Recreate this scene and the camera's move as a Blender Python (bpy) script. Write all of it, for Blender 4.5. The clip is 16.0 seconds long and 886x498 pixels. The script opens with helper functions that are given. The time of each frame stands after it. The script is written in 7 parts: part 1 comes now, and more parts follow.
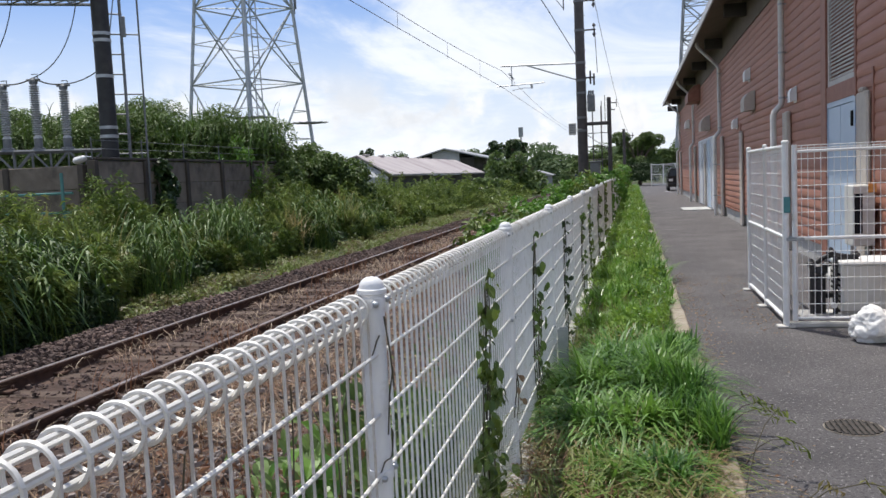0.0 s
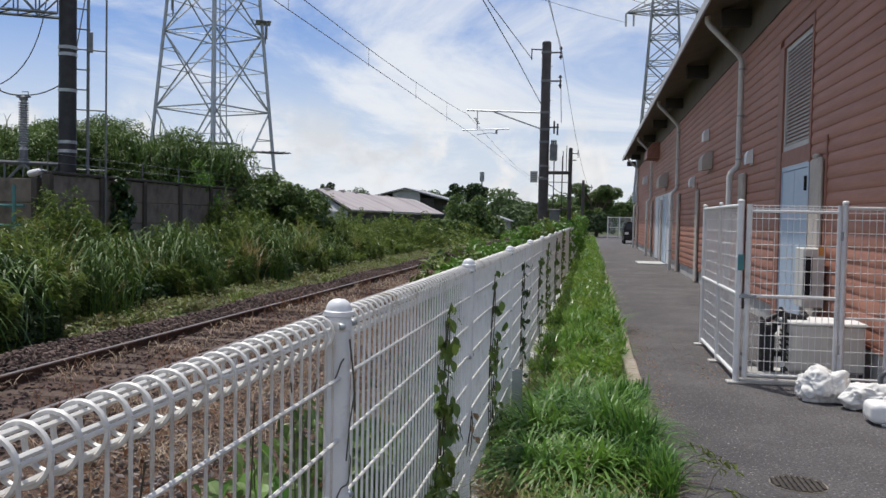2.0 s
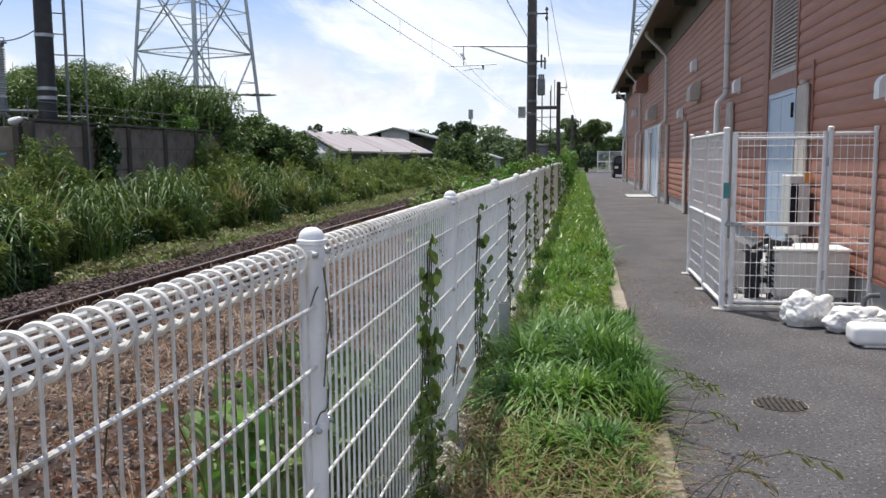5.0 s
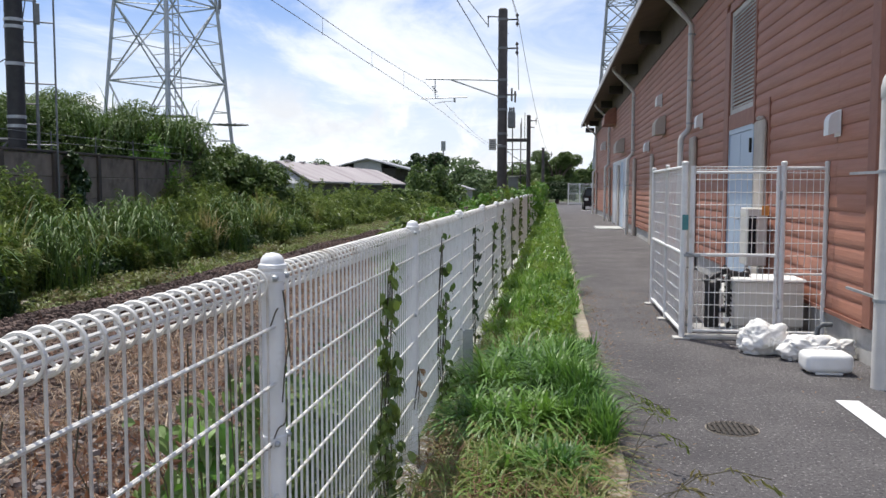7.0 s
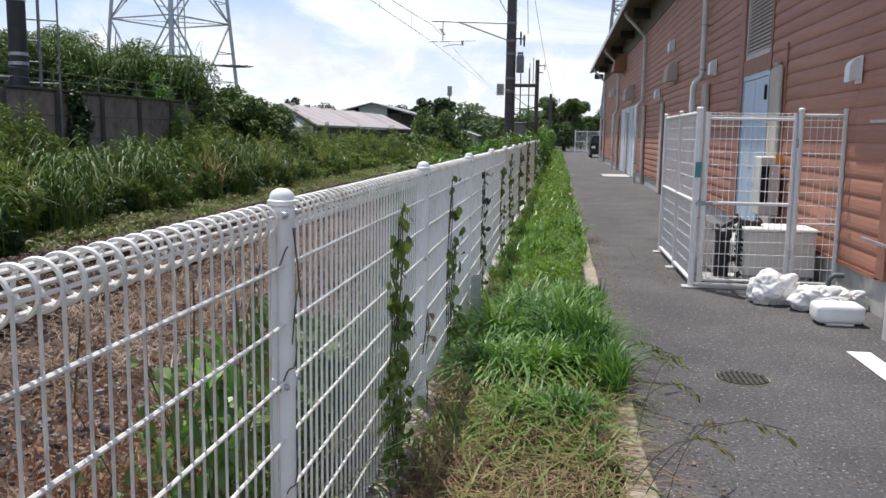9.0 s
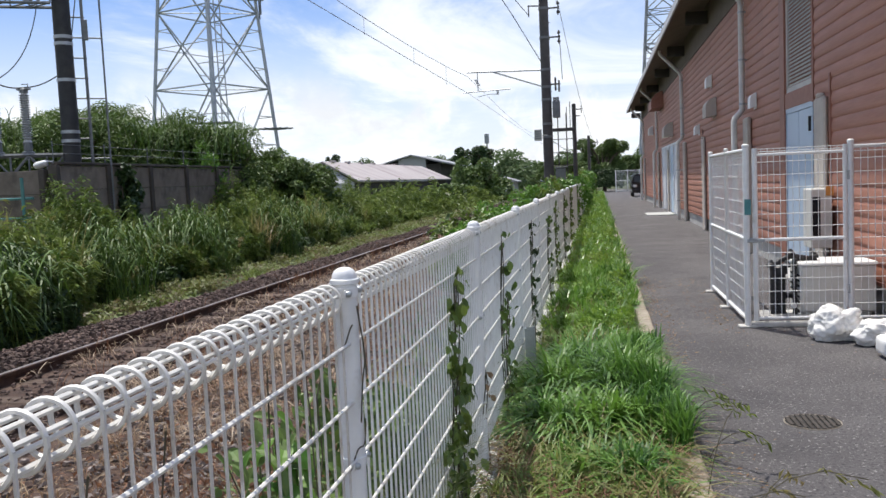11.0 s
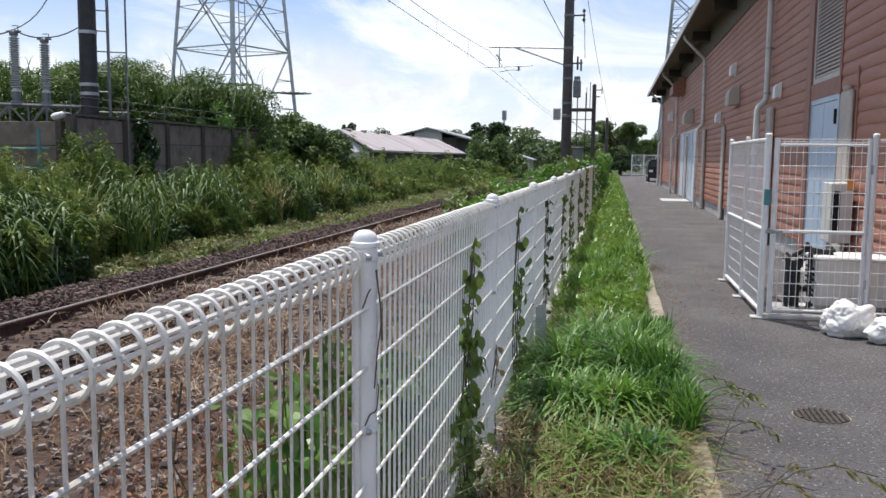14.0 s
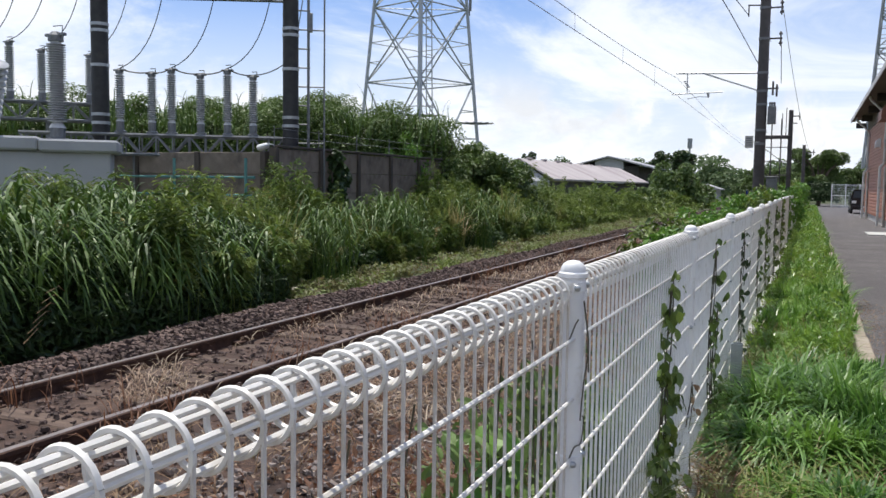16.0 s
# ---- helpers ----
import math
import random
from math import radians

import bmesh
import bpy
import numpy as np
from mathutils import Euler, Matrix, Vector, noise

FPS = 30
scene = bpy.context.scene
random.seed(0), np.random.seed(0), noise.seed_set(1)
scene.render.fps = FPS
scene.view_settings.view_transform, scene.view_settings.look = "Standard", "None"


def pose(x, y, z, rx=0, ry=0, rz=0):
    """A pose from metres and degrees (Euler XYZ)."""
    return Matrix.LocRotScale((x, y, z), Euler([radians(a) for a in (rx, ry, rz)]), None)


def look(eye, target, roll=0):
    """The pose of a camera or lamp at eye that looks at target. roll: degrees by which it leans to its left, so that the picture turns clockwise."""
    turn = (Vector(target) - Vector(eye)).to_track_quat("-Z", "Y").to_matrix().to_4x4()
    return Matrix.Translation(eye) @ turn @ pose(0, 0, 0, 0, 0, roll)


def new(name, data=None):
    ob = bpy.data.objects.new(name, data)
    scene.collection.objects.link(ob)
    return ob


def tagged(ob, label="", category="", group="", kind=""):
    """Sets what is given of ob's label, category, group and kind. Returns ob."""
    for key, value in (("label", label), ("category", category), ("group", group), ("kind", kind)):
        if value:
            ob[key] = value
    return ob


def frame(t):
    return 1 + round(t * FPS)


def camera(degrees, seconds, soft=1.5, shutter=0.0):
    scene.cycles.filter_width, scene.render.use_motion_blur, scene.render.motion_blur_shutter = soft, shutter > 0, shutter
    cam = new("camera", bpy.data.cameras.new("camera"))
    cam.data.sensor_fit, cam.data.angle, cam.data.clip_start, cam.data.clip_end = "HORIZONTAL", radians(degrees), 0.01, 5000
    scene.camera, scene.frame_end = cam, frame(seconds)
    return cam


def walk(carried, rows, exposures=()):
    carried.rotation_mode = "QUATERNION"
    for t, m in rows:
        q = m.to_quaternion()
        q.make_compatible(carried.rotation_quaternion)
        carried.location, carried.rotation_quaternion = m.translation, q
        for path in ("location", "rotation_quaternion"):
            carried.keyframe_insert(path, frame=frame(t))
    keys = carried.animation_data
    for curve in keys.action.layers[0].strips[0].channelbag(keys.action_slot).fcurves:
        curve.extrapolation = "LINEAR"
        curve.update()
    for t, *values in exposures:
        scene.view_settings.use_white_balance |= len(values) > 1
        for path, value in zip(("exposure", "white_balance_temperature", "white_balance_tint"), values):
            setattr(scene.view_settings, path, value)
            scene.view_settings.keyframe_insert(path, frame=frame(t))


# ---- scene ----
cam = camera(56.0, 16.0)
PATH = [
    (0, (0.573, 0.144, 1.457), (0.124, 2.086, 1.288), -2.6),
    (0.5, (0.516, 0.188, 1.451), (0.048, 2.129, 1.326), -2.0),
    (1, (0.519, 0.169, 1.457), (0.14, 2.132, 1.477), -0.7),
    (1.5, (0.513, 0.145, 1.443), (0.147, 2.111, 1.472), 0.2),
    (2, (0.538, 0.14, 1.428), (0.193, 2.109, 1.354), 1.2),
    (2.5, (0.574, 0.161, 1.417), (0.304, 2.138, 1.282), 1.8),
    (3, (0.585, 0.186, 1.408), (0.376, 2.166, 1.223), 1.9),
    (3.5, (0.583, 0.182, 1.397), (0.399, 2.165, 1.203), 1.7),
    (4, (0.577, 0.159, 1.404), (0.321, 2.135, 1.23), 0.9),
    (4.5, (0.579, 0.149, 1.4), (0.288, 2.117, 1.2), 0.5),
    (4.7, (0.575, 0.158, 1.396), (0.271, 2.123, 1.174), 0.2),
    (6.8, (0.665, -0.029, 1.418), (0.291, 1.93, 1.273), -2.3),
    (7, (0.651, 0.012, 1.398), (0.394, 1.99, 1.253), 0.1),
    (7.5, (0.569, 0.074, 1.389), (0.225, 2.039, 1.255), 0.8),
    (8, (0.533, 0.032, 1.384), (-0.067, 1.934, 1.239), 1.0),
    (8.5, (0.594, 0.056, 1.38), (0.288, 2.019, 1.155), 0.2),
    (8.7, (0.61, 0.103, 1.368), (0.347, 2.066, 1.095), 1.0),
    (10.8, (0.57, 0.088, 1.428), (0.215, 2.044, 1.216), -2.4),
    (11, (0.57, 0.1, 1.425), (0.2, 2.059, 1.268), -2.6),
    (11.5, (0.597, 0.101, 1.437), (0.291, 2.077, 1.428), -1.0),
    (12, (0.563, 0.119, 1.441), (0.185, 2.083, 1.449), 0.0),
    (12.5, (0.556, 0.086, 1.409), (0.115, 2.032, 1.269), 1.1),
    (13, (0.576, 0.112, 1.401), (0.193, 2.061, 1.166), 1.6),
    (13.5, (0.554, 0.131, 1.41), (0.191, 2.084, 1.179), 1.5),
    (14, (0.534, 0.133, 1.407), (0.14, 2.082, 1.189), 0.6),
    (14.5, (0.551, 0.13, 1.419), (0.14, 2.079, 1.233), 0.3),
    (15, (0.526, 0.137, 1.411), (0.039, 2.069, 1.237), 0.5),
    (15.5, (0.504, 0.121, 1.406), (-0.104, 2.019, 1.235), 0.9),
    (16, (0.471, 0.104, 1.41), (-0.329, 1.931, 1.255), 0.8),
]
EXPOSURES = [(0, -0.05), (0.5, -0.08), (1.0, -0.22), (1.5, -0.33), (2.0, -0.33), (2.5, -0.2), (3.0, -0.08), (3.5, 0.02), (8.5, 0.02), (11.0, 0.05), (11.5, -0.18), (12.0, -0.33), (12.5, -0.25), (13.0, -0.05), (14.0, 0.05), (16.0, 0.0)]
walk(cam, [(t, look(eye, target, roll)) for t, eye, target, roll in PATH], EXPOSURES)

# ---- sky, sun ----
SUN_ELEV, SUN_AZ = 70.0, 128.0          # degrees; azimuth counted from +x towards +y
world = bpy.data.worlds.new("world")
scene.world = world
world.use_nodes = True
wn, wl = world.node_tree.nodes, world.node_tree.links
bg = wn["Background"]
sky = wn.new("ShaderNodeTexSky")
sky.sky_type, sky.sun_disc = "NISHITA", False
sky.sun_elevation, sky.sun_rotation = radians(SUN_ELEV), radians(90 - SUN_AZ)
sky.air_density, sky.dust_density, sky.ozone_density = 1.0, 0.2, 3.5
coord = wn.new("ShaderNodeTexCoord")
sep = wn.new("ShaderNodeSeparateXYZ")
wl.new(coord.outputs["Generated"], sep.inputs[0])


def wmath(op, a, b=0.0, clamp=False):
    n = wn.new("ShaderNodeMath")
    n.operation, n.use_clamp = op, clamp
    for i, v in enumerate((a, b)):
        if isinstance(v, (int, float)):
            n.inputs[i].default_value = v
        else:
            wl.new(v, n.inputs[i])
    return n.outputs[0]


up = wmath("MAXIMUM", sep.outputs[2], 0.0)
den = wmath("ADD", up, 0.16)
comb = wn.new("ShaderNodeCombineXYZ")
wl.new(wmath("DIVIDE", sep.outputs[0], den), comb.inputs[0])
wl.new(wmath("DIVIDE", sep.outputs[1], den), comb.inputs[1])


def wnoise(vec, scale, detail, rough, distort=0.0):
    n = wn.new("ShaderNodeTexNoise")
    n.inputs["Scale"].default_value, n.inputs["Detail"].default_value = scale, detail
    n.inputs["Roughness"].default_value, n.inputs["Distortion"].default_value = rough, distort
    wl.new(vec, n.inputs["Vector"])
    return n.outputs["Fac"]


def wramp(fac, a, b):
    n = wn.new("ShaderNodeMapRange")
    n.interpolation_type = "SMOOTHSTEP"
    n.inputs["From Min"].default_value, n.inputs["From Max"].default_value = a, b
    wl.new(fac, n.inputs["Value"])
    return n.outputs[0]


veil = wramp(wnoise(comb.outputs[0], 0.62, 9, 0.62, 0.7), 0.42, 0.60)           # high thin cloud
haze = wramp(up, 0.28, 0.03)                                                     # milky towards the horizon
puff = wramp(wnoise(coord.outputs["Generated"], 11.0, 9, 0.56, 0.3), 0.44, 0.60)  # cumulus low in the sky
low = wmath("MULTIPLY", wramp(up, 0.16, 0.07), wramp(up, -0.01, 0.01))
def wmix(fac, a, b, blend="MIX"):
    n = wn.new("ShaderNodeMix")
    n.data_type, n.blend_type = "RGBA", blend
    for k, q in ((0, fac), (6, a), (7, b)):
        if isinstance(q, tuple):
            n.inputs[k].default_value = (*q, 1)
        elif isinstance(q, float):
            n.inputs[k].default_value = q
        else:
            wl.new(q, n.inputs[k])
    return n.outputs[2]


shade = wramp(wnoise(coord.outputs["Generated"], 14.0, 7, 0.6, 0.0), 0.36, 0.62)
blue = wmix(1.0, sky.outputs[0], (0.82, 1.05, 1.44), "MULTIPLY")
milky = wmix(wmath("MULTIPLY", haze, 0.90), blue, (9.3, 10.0, 11.1))
thin = wmix(wmath("MULTIPLY", veil, 0.90), milky, (11.2, 11.6, 12.2))
heap = wmix(wmath("MULTIPLY", puff, low), thin, wmix(shade, (9.2, 9.5, 10.0), (12.0, 12.0, 12.0)))
wl.new(heap, bg.inputs[0])
bg.inputs[1].default_value = 0.094
sun = new("sun", bpy.data.lights.new("sun", "SUN"))
sun.data.energy, sun.data.angle, sun.data.color = 5.0, radians(0.6), (1.0, 0.95, 0.87)
ce, se = math.cos(radians(SUN_ELEV)), math.sin(radians(SUN_ELEV))
sun.matrix_world = look((30 * ce * math.cos(radians(SUN_AZ)), 30 * ce * math.sin(radians(SUN_AZ)), 30 * se), (0, 0, 0))


# ---- materials ----
def pbr(name, c1, c2, scale=8.0, rough=0.7, bump=0.0, bscale=40.0, metal=0.0, c3=None, s3=1.0, amt3=(0.55, 0.7), vary=0.0, stretch=(1, 1, 1), island=False, spec=0.5, c4=None, s4=1.0, amt4=(0.55, 0.7)):
    m = bpy.data.materials.new(name)
    m.use_nodes = True
    n, l = m.node_tree.nodes, m.node_tree.links
    b = n["Principled BSDF"]
    tc = n.new("ShaderNodeTexCoord")
    mp = n.new("ShaderNodeMapping")
    mp.inputs["Scale"].default_value = stretch
    l.new(tc.outputs["Object"], mp.inputs["Vector"])

    def noise_fac(s, d=6, r=0.6):
        t = n.new("ShaderNodeTexNoise")
        t.inputs["Scale"].default_value, t.inputs["Detail"].default_value, t.inputs["Roughness"].default_value = s, d, r
        l.new(mp.outputs[0], t.inputs["Vector"])
        return t.outputs["Fac"]

    def mix(f, a, c):
        x = n.new("ShaderNodeMix")
        x.data_type = "RGBA"
        l.new(f, x.inputs[0])
        for i, v in ((6, a), (7, c)):
            if isinstance(v, tuple):
                x.inputs[i].default_value = (*v, 1)
            else:
                l.new(v, x.inputs[i])
        return x.outputs[2]

    def ramp(f, a, c):
        x = n.new("ShaderNodeMapRange")
        x.inputs["From Min"].default_value, x.inputs["From Max"].default_value = a, c
        l.new(f, x.inputs["Value"])
        return x.outputs[0]

    col = mix(ramp(noise_fac(scale), 0.35, 0.65), c1, c2)
    if c3:
        col = mix(ramp(noise_fac(s3, 5, 0.65), *amt3), col, c3)
    if c4:
        col = mix(ramp(noise_fac(s4, 3, 0.5), *amt4), col, c4)
    if vary:
        rnd = n.new("ShaderNodeNewGeometry").outputs["Random Per Island"] if island else n.new("ShaderNodeObjectInfo").outputs["Random"]
        hsv = n.new("ShaderNodeHueSaturation")
        l.new(ramp(rnd, 0, 1), hsv.inputs["Value"])
        mr = hsv.inputs["Value"].links[0].from_node
        mr.inputs["To Min"].default_value, mr.inputs["To Max"].default_value = 1 - vary, 1 + vary
        l.new(col, hsv.inputs["Color"])
        col = hsv.outputs[0]
    l.new(col, b.inputs["Base Color"])
    b.inputs["Roughness"].default_value, b.inputs["Metallic"].default_value = rough, metal
    b.inputs["Specular IOR Level"].default_value = spec
    if bump:
        bp = n.new("ShaderNodeBump")
        bp.inputs["Strength"].default_value, bp.inputs["Distance"].default_value = bump, 0.01
        l.new(noise_fac(bscale, 6, 0.65), bp.inputs["Height"])
        l.new(bp.outputs[0], b.inputs["Normal"])
    return m


def leafy(name, c1, c2, trans=0.4, rough=0.45, c3=None, scale=1.2):
    """Thin leaves: colour differs from leaf to leaf and from patch to patch; part of the light passes through."""
    m = bpy.data.materials.new(name)
    m.use_nodes = True
    n, l = m.node_tree.nodes, m.node_tree.links
    b = n["Principled BSDF"]
    geo = n.new("ShaderNodeNewGeometry")
    x = n.new("ShaderNodeMix")
    x.data_type = "RGBA"
    x.inputs[6].default_value, x.inputs[7].default_value = (*c1, 1), (*c2, 1)
    l.new(geo.outputs["Random Per Island"], x.inputs[0])
    col = x.outputs[2]
    tc = n.new("ShaderNodeTexCoord")
    t = n.new("ShaderNodeTexNoise")
    t.inputs["Scale"].default_value = scale
    l.new(tc.outputs["Object"], t.inputs["Vector"])
    if c3:
        y = n.new("ShaderNodeMix")
        y.data_type = "RGBA"
        r = n.new("ShaderNodeMapRange")
        r.inputs["From Min"].default_value, r.inputs["From Max"].default_value = 0.45, 0.68
        l.new(t.outputs["Fac"], r.inputs["Value"])
        l.new(r.outputs[0], y.inputs[0])
        l.new(col, y.inputs[6])
        y.inputs[7].default_value = (*c3, 1)
        col = y.outputs[2]
    l.new(col, b.inputs["Base Color"])
    b.inputs["Roughness"].default_value = rough
    tr = n.new("ShaderNodeBsdfTranslucent")
    l.new(col, tr.inputs["Color"])
    mx = n.new("ShaderNodeMixShader")
    mx.inputs[0].default_value = trans
    l.new(b.outputs[0], mx.inputs[1])
    l.new(tr.outputs[0], mx.inputs[2])
    l.new(mx.outputs[0], n["Material Output"].inputs[0])
    return m


M_ground = pbr("earth_with_weeds", (0.05, 0.075, 0.025), (0.085, 0.10, 0.04), 2.5, 0.95, 0.5, 20, c3=(0.12, 0.10, 0.06), s3=0.6)
M_dirt = pbr("rusty_trackside_dirt", (0.036, 0.021, 0.016), (0.082, 0.047, 0.034), 9, 0.95, 0.9, 60, c3=(0.15, 0.100, 0.074), s3=1.4)
M_asphalt = pbr("worn_asphalt", (0.068, 0.063, 0.066), (0.122, 0.113, 0.115), 1.1, 0.9, 1.0, 130, c3=(0.40, 0.38, 0.37), s3=48, amt3=(0.585, 0.66), c4=(0.042, 0.040, 0.042), s4=55, amt4=(0.54, 0.64))
M_kerb = pbr("kerb_concrete", (0.26, 0.225, 0.18), (0.36, 0.315, 0.255), 14, 0.9, 0.4, 60, c3=(0.25, 0.2, 0.14), s3=3)
M_concrete = pbr("grey_concrete", (0.42, 0.41, 0.39), (0.52, 0.51, 0.49), 7, 0.9, 0.3, 50, c3=(0.3, 0.29, 0.27), s3=1.5)
M_wallpanel = pbr("stained_precast_concrete", (0.165, 0.134, 0.107), (0.235, 0.194, 0.158), 3, 0.92, 0.3, 40, c3=(0.105, 0.087, 0.071), s3=1.2, vary=0.12)
M_wallpost = pbr("dark_stained_wall_post", (0.060, 0.050, 0.042), (0.095, 0.078, 0.064), 4, 0.92, 0.3, 40)
M_white = pbr("white_coated_steel", (0.72, 0.72, 0.72), (0.79, 0.79, 0.79), 12, 0.40, 0.05, 90, c3=(0.56, 0.54, 0.50), s3=9, amt3=(0.56, 0.72))
M_coil = pbr("weathered_white_wire", (0.66, 0.64, 0.60), (0.76, 0.74, 0.70), 10, 0.42, 0.05, 90, c3=(0.46, 0.41, 0.34), s3=7, amt3=(0.54, 0.72))
M_dirtywhite = pbr("soiled_white_wire", (0.54, 0.50, 0.46), (0.70, 0.67, 0.63), 6, 0.5, 0.05, 60, c3=(0.40, 0.34, 0.28), s3=11, amt3=(0.52, 0.7))
M_drain = pbr("worn_cast_iron", (0.048, 0.042, 0.038), (0.085, 0.074, 0.066), 18, 0.9, 0.3, 80, spec=0.2)
M_whitepipe = pbr("aged_white_pipe", (0.60, 0.58, 0.55), (0.68, 0.66, 0.63), 5, 0.5, 0.05, 60, c3=(0.48, 0.45, 0.42), s3=2)
M_plastic = pbr("white_plastic", (0.78, 0.78, 0.77), (0.84, 0.84, 0.83), 8, 0.45, 0.03, 60)
M_cloth = pbr("white_sack_cloth", (0.72, 0.71, 0.69), (0.82, 0.81, 0.79), 20, 0.95, 0.5, 90, c3=(0.55, 0.52, 0.48), s3=5, amt3=(0.58, 0.75))
M_paint = pbr("white_road_paint", (0.66, 0.66, 0.65), (0.80, 0.80, 0.79), 30, 0.8, 0.3, 120, c3=(0.35, 0.35, 0.35), s3=25, amt3=(0.62, 0.7))
M_board = pbr("red_brown_siding", (0.340, 0.148, 0.098), (0.405, 0.188, 0.130), 6, 0.62, 0.2, 70, c3=(0.270, 0.116, 0.078), s3=1.1, vary=0.06, stretch=(1, 0.2, 2.5))
M_boardtrim = pbr("brown_trim_board", (0.265, 0.112, 0.076), (0.325, 0.145, 0.100), 8, 0.6, 0.1, 60)
# soffit boards, and the painted shade strip at the wall top
M_soffit_and_shade = pbr("dark_soffit_and_eave_shade", (0.12, 0.095, 0.07), (0.15, 0.12, 0.09), 2, 0.85, 0.1, 40)
M_fascia = pbr("grey_metal_fascia", (0.42, 0.42, 0.43), (0.48, 0.48, 0.49), 4, 0.5, 0.0, metal=0.2)
M_roof = pbr("grey_metal_roof", (0.25, 0.25, 0.26), (0.32, 0.32, 0.33), 2, 0.5, 0.05, 20)
M_door = pbr("pale_blue_painted_door", (0.42, 0.53, 0.66), (0.47, 0.57, 0.69), 3, 0.45, 0.03, 50)
M_doorwhite = pbr("white_painted_door", (0.66, 0.68, 0.72), (0.72, 0.73, 0.76), 3, 0.5)
M_louvre = pbr("beige_louvre_metal", (0.44, 0.41, 0.38), (0.52, 0.49, 0.45), 5, 0.5)
M_dark = pbr("dark_void", (0.012, 0.012, 0.012), (0.02, 0.02, 0.02), 5, 0.9)
M_pil = pbr("beige_render", (0.46, 0.41, 0.36), (0.54, 0.49, 0.43), 5, 0.9, 0.2, 50, c3=(0.35, 0.3, 0.26), s3=1.5)
M_galv = pbr("galvanised_steel", (0.34, 0.36, 0.38), (0.46, 0.48, 0.50), 9, 0.45, 0.05, 60, metal=0.6)
M_tower = pbr("pale_grey_tower_steel", (0.33, 0.36, 0.39), (0.42, 0.45, 0.48), 1.5, 0.55, metal=0.35)
M_towerfar = pbr("weathered_tower_steel", (0.26, 0.28, 0.30), (0.32, 0.34, 0.36), 1.0, 0.6, metal=0.35)
M_pole = pbr("dark_steel_pole", (0.016, 0.016, 0.018), (0.032, 0.032, 0.034), 5, 0.6, 0.1, 40, c3=(0.045, 0.040, 0.038), s3=2)
M_mast = pbr("dark_weathered_mast", (0.055, 0.05, 0.05), (0.09, 0.08, 0.078), 4, 0.7, 0.15, 30)
M_steelgrey = pbr("grey_painted_steel", (0.14, 0.15, 0.16), (0.20, 0.21, 0.22), 6, 0.55, metal=0.2)
M_porcelain = pbr("grey_porcelain", (0.40, 0.41, 0.42), (0.48, 0.49, 0.50), 10, 0.25)
M_rust = pbr("rusty_rail_steel", (0.060, 0.032, 0.023), (0.105, 0.056, 0.038), 14, 0.8, 0.3, 80, metal=0.2, c3=(0.05, 0.03, 0.025), s3=4)
M_railhead = pbr("worn_rail_head", (0.26, 0.22, 0.20), (0.33, 0.29, 0.27), 10, 0.4, metal=0.7)
M_sleeper = pbr("old_sleeper", (0.070, 0.047, 0.036), (0.132, 0.092, 0.071), 10, 0.95, 0.6, 40, vary=0.15, stretch=(0.3, 2, 1))
M_stone = pbr("rust_stained_ballast", (0.058, 0.038, 0.032), (0.136, 0.094, 0.080), 0.8, 0.95, vary=0.45, island=True)
M_chip = pbr("pale_chippings", (0.10, 0.08, 0.072), (0.26, 0.22, 0.20), 1.5, 0.95, vary=0.4, island=True)
M_cable = pbr("black_cable", (0.02, 0.02, 0.02), (0.03, 0.03, 0.03), 5, 0.6)
M_pump = pbr("black_cast_iron", (0.022, 0.022, 0.024), (0.045, 0.045, 0.05), 20, 0.5, 0.2, 60, metal=0.3)
M_acwhite = pbr("off_white_casing", (0.60, 0.59, 0.55), (0.66, 0.65, 0.61), 5, 0.5)
M_orange = pbr("orange_plastic", (0.65, 0.28, 0.05), (0.7, 0.32, 0.08), 5, 0.5)
M_farmroof = pbr("faded_pink_grey_roof", (0.33, 0.29, 0.29), (0.42, 0.38, 0.375), 0.4, 0.8, c3=(0.26, 0.22, 0.22), s3=0.15, stretch=(0.3, 2, 1))
M_farmwall = pbr("weathered_farm_wall", (0.33, 0.34, 0.36), (0.40, 0.41, 0.43), 0.6, 0.9)
# dark boards; also the painted shade on the farm shed's long wall
M_farmdark = pbr("dark_boards_and_wall_shade", (0.035, 0.032, 0.03), (0.06, 0.055, 0.05), 1.0, 0.9)
M_bark = pbr("bark", (0.07, 0.055, 0.04), (0.12, 0.095, 0.07), 12, 0.95, 0.6, 40)
M_stem = pbr("green_stem", (0.08, 0.10, 0.035), (0.11, 0.12, 0.05), 20, 0.8)
M_vine = pbr("brown_vine_stem", (0.05, 0.045, 0.03), (0.09, 0.08, 0.05), 20, 0.9)
M_trainwhite = pbr("glossy_white_train_paint", (0.76, 0.77, 0.78), (0.80, 0.81, 0.82), 1, 0.25)
M_trainblue = pbr("deep_blue_train_paint", (0.015, 0.03, 0.22), (0.02, 0.04, 0.27), 1, 0.25)
M_trainyellow = pbr("yellow_train_door", (0.75, 0.45, 0.05), (0.8, 0.5, 0.07), 1, 0.35)
M_trainglass = pbr("dark_train_glass", (0.010, 0.013, 0.018), (0.016, 0.021, 0.028), 1, 0.25, spec=0.25)
M_trainunder = pbr("train_underframe", (0.03, 0.03, 0.032), (0.05, 0.05, 0.05), 3, 0.8)
M_carblack = pbr("black_car_paint", (0.012, 0.012, 0.014), (0.02, 0.02, 0.022), 2, 0.2)
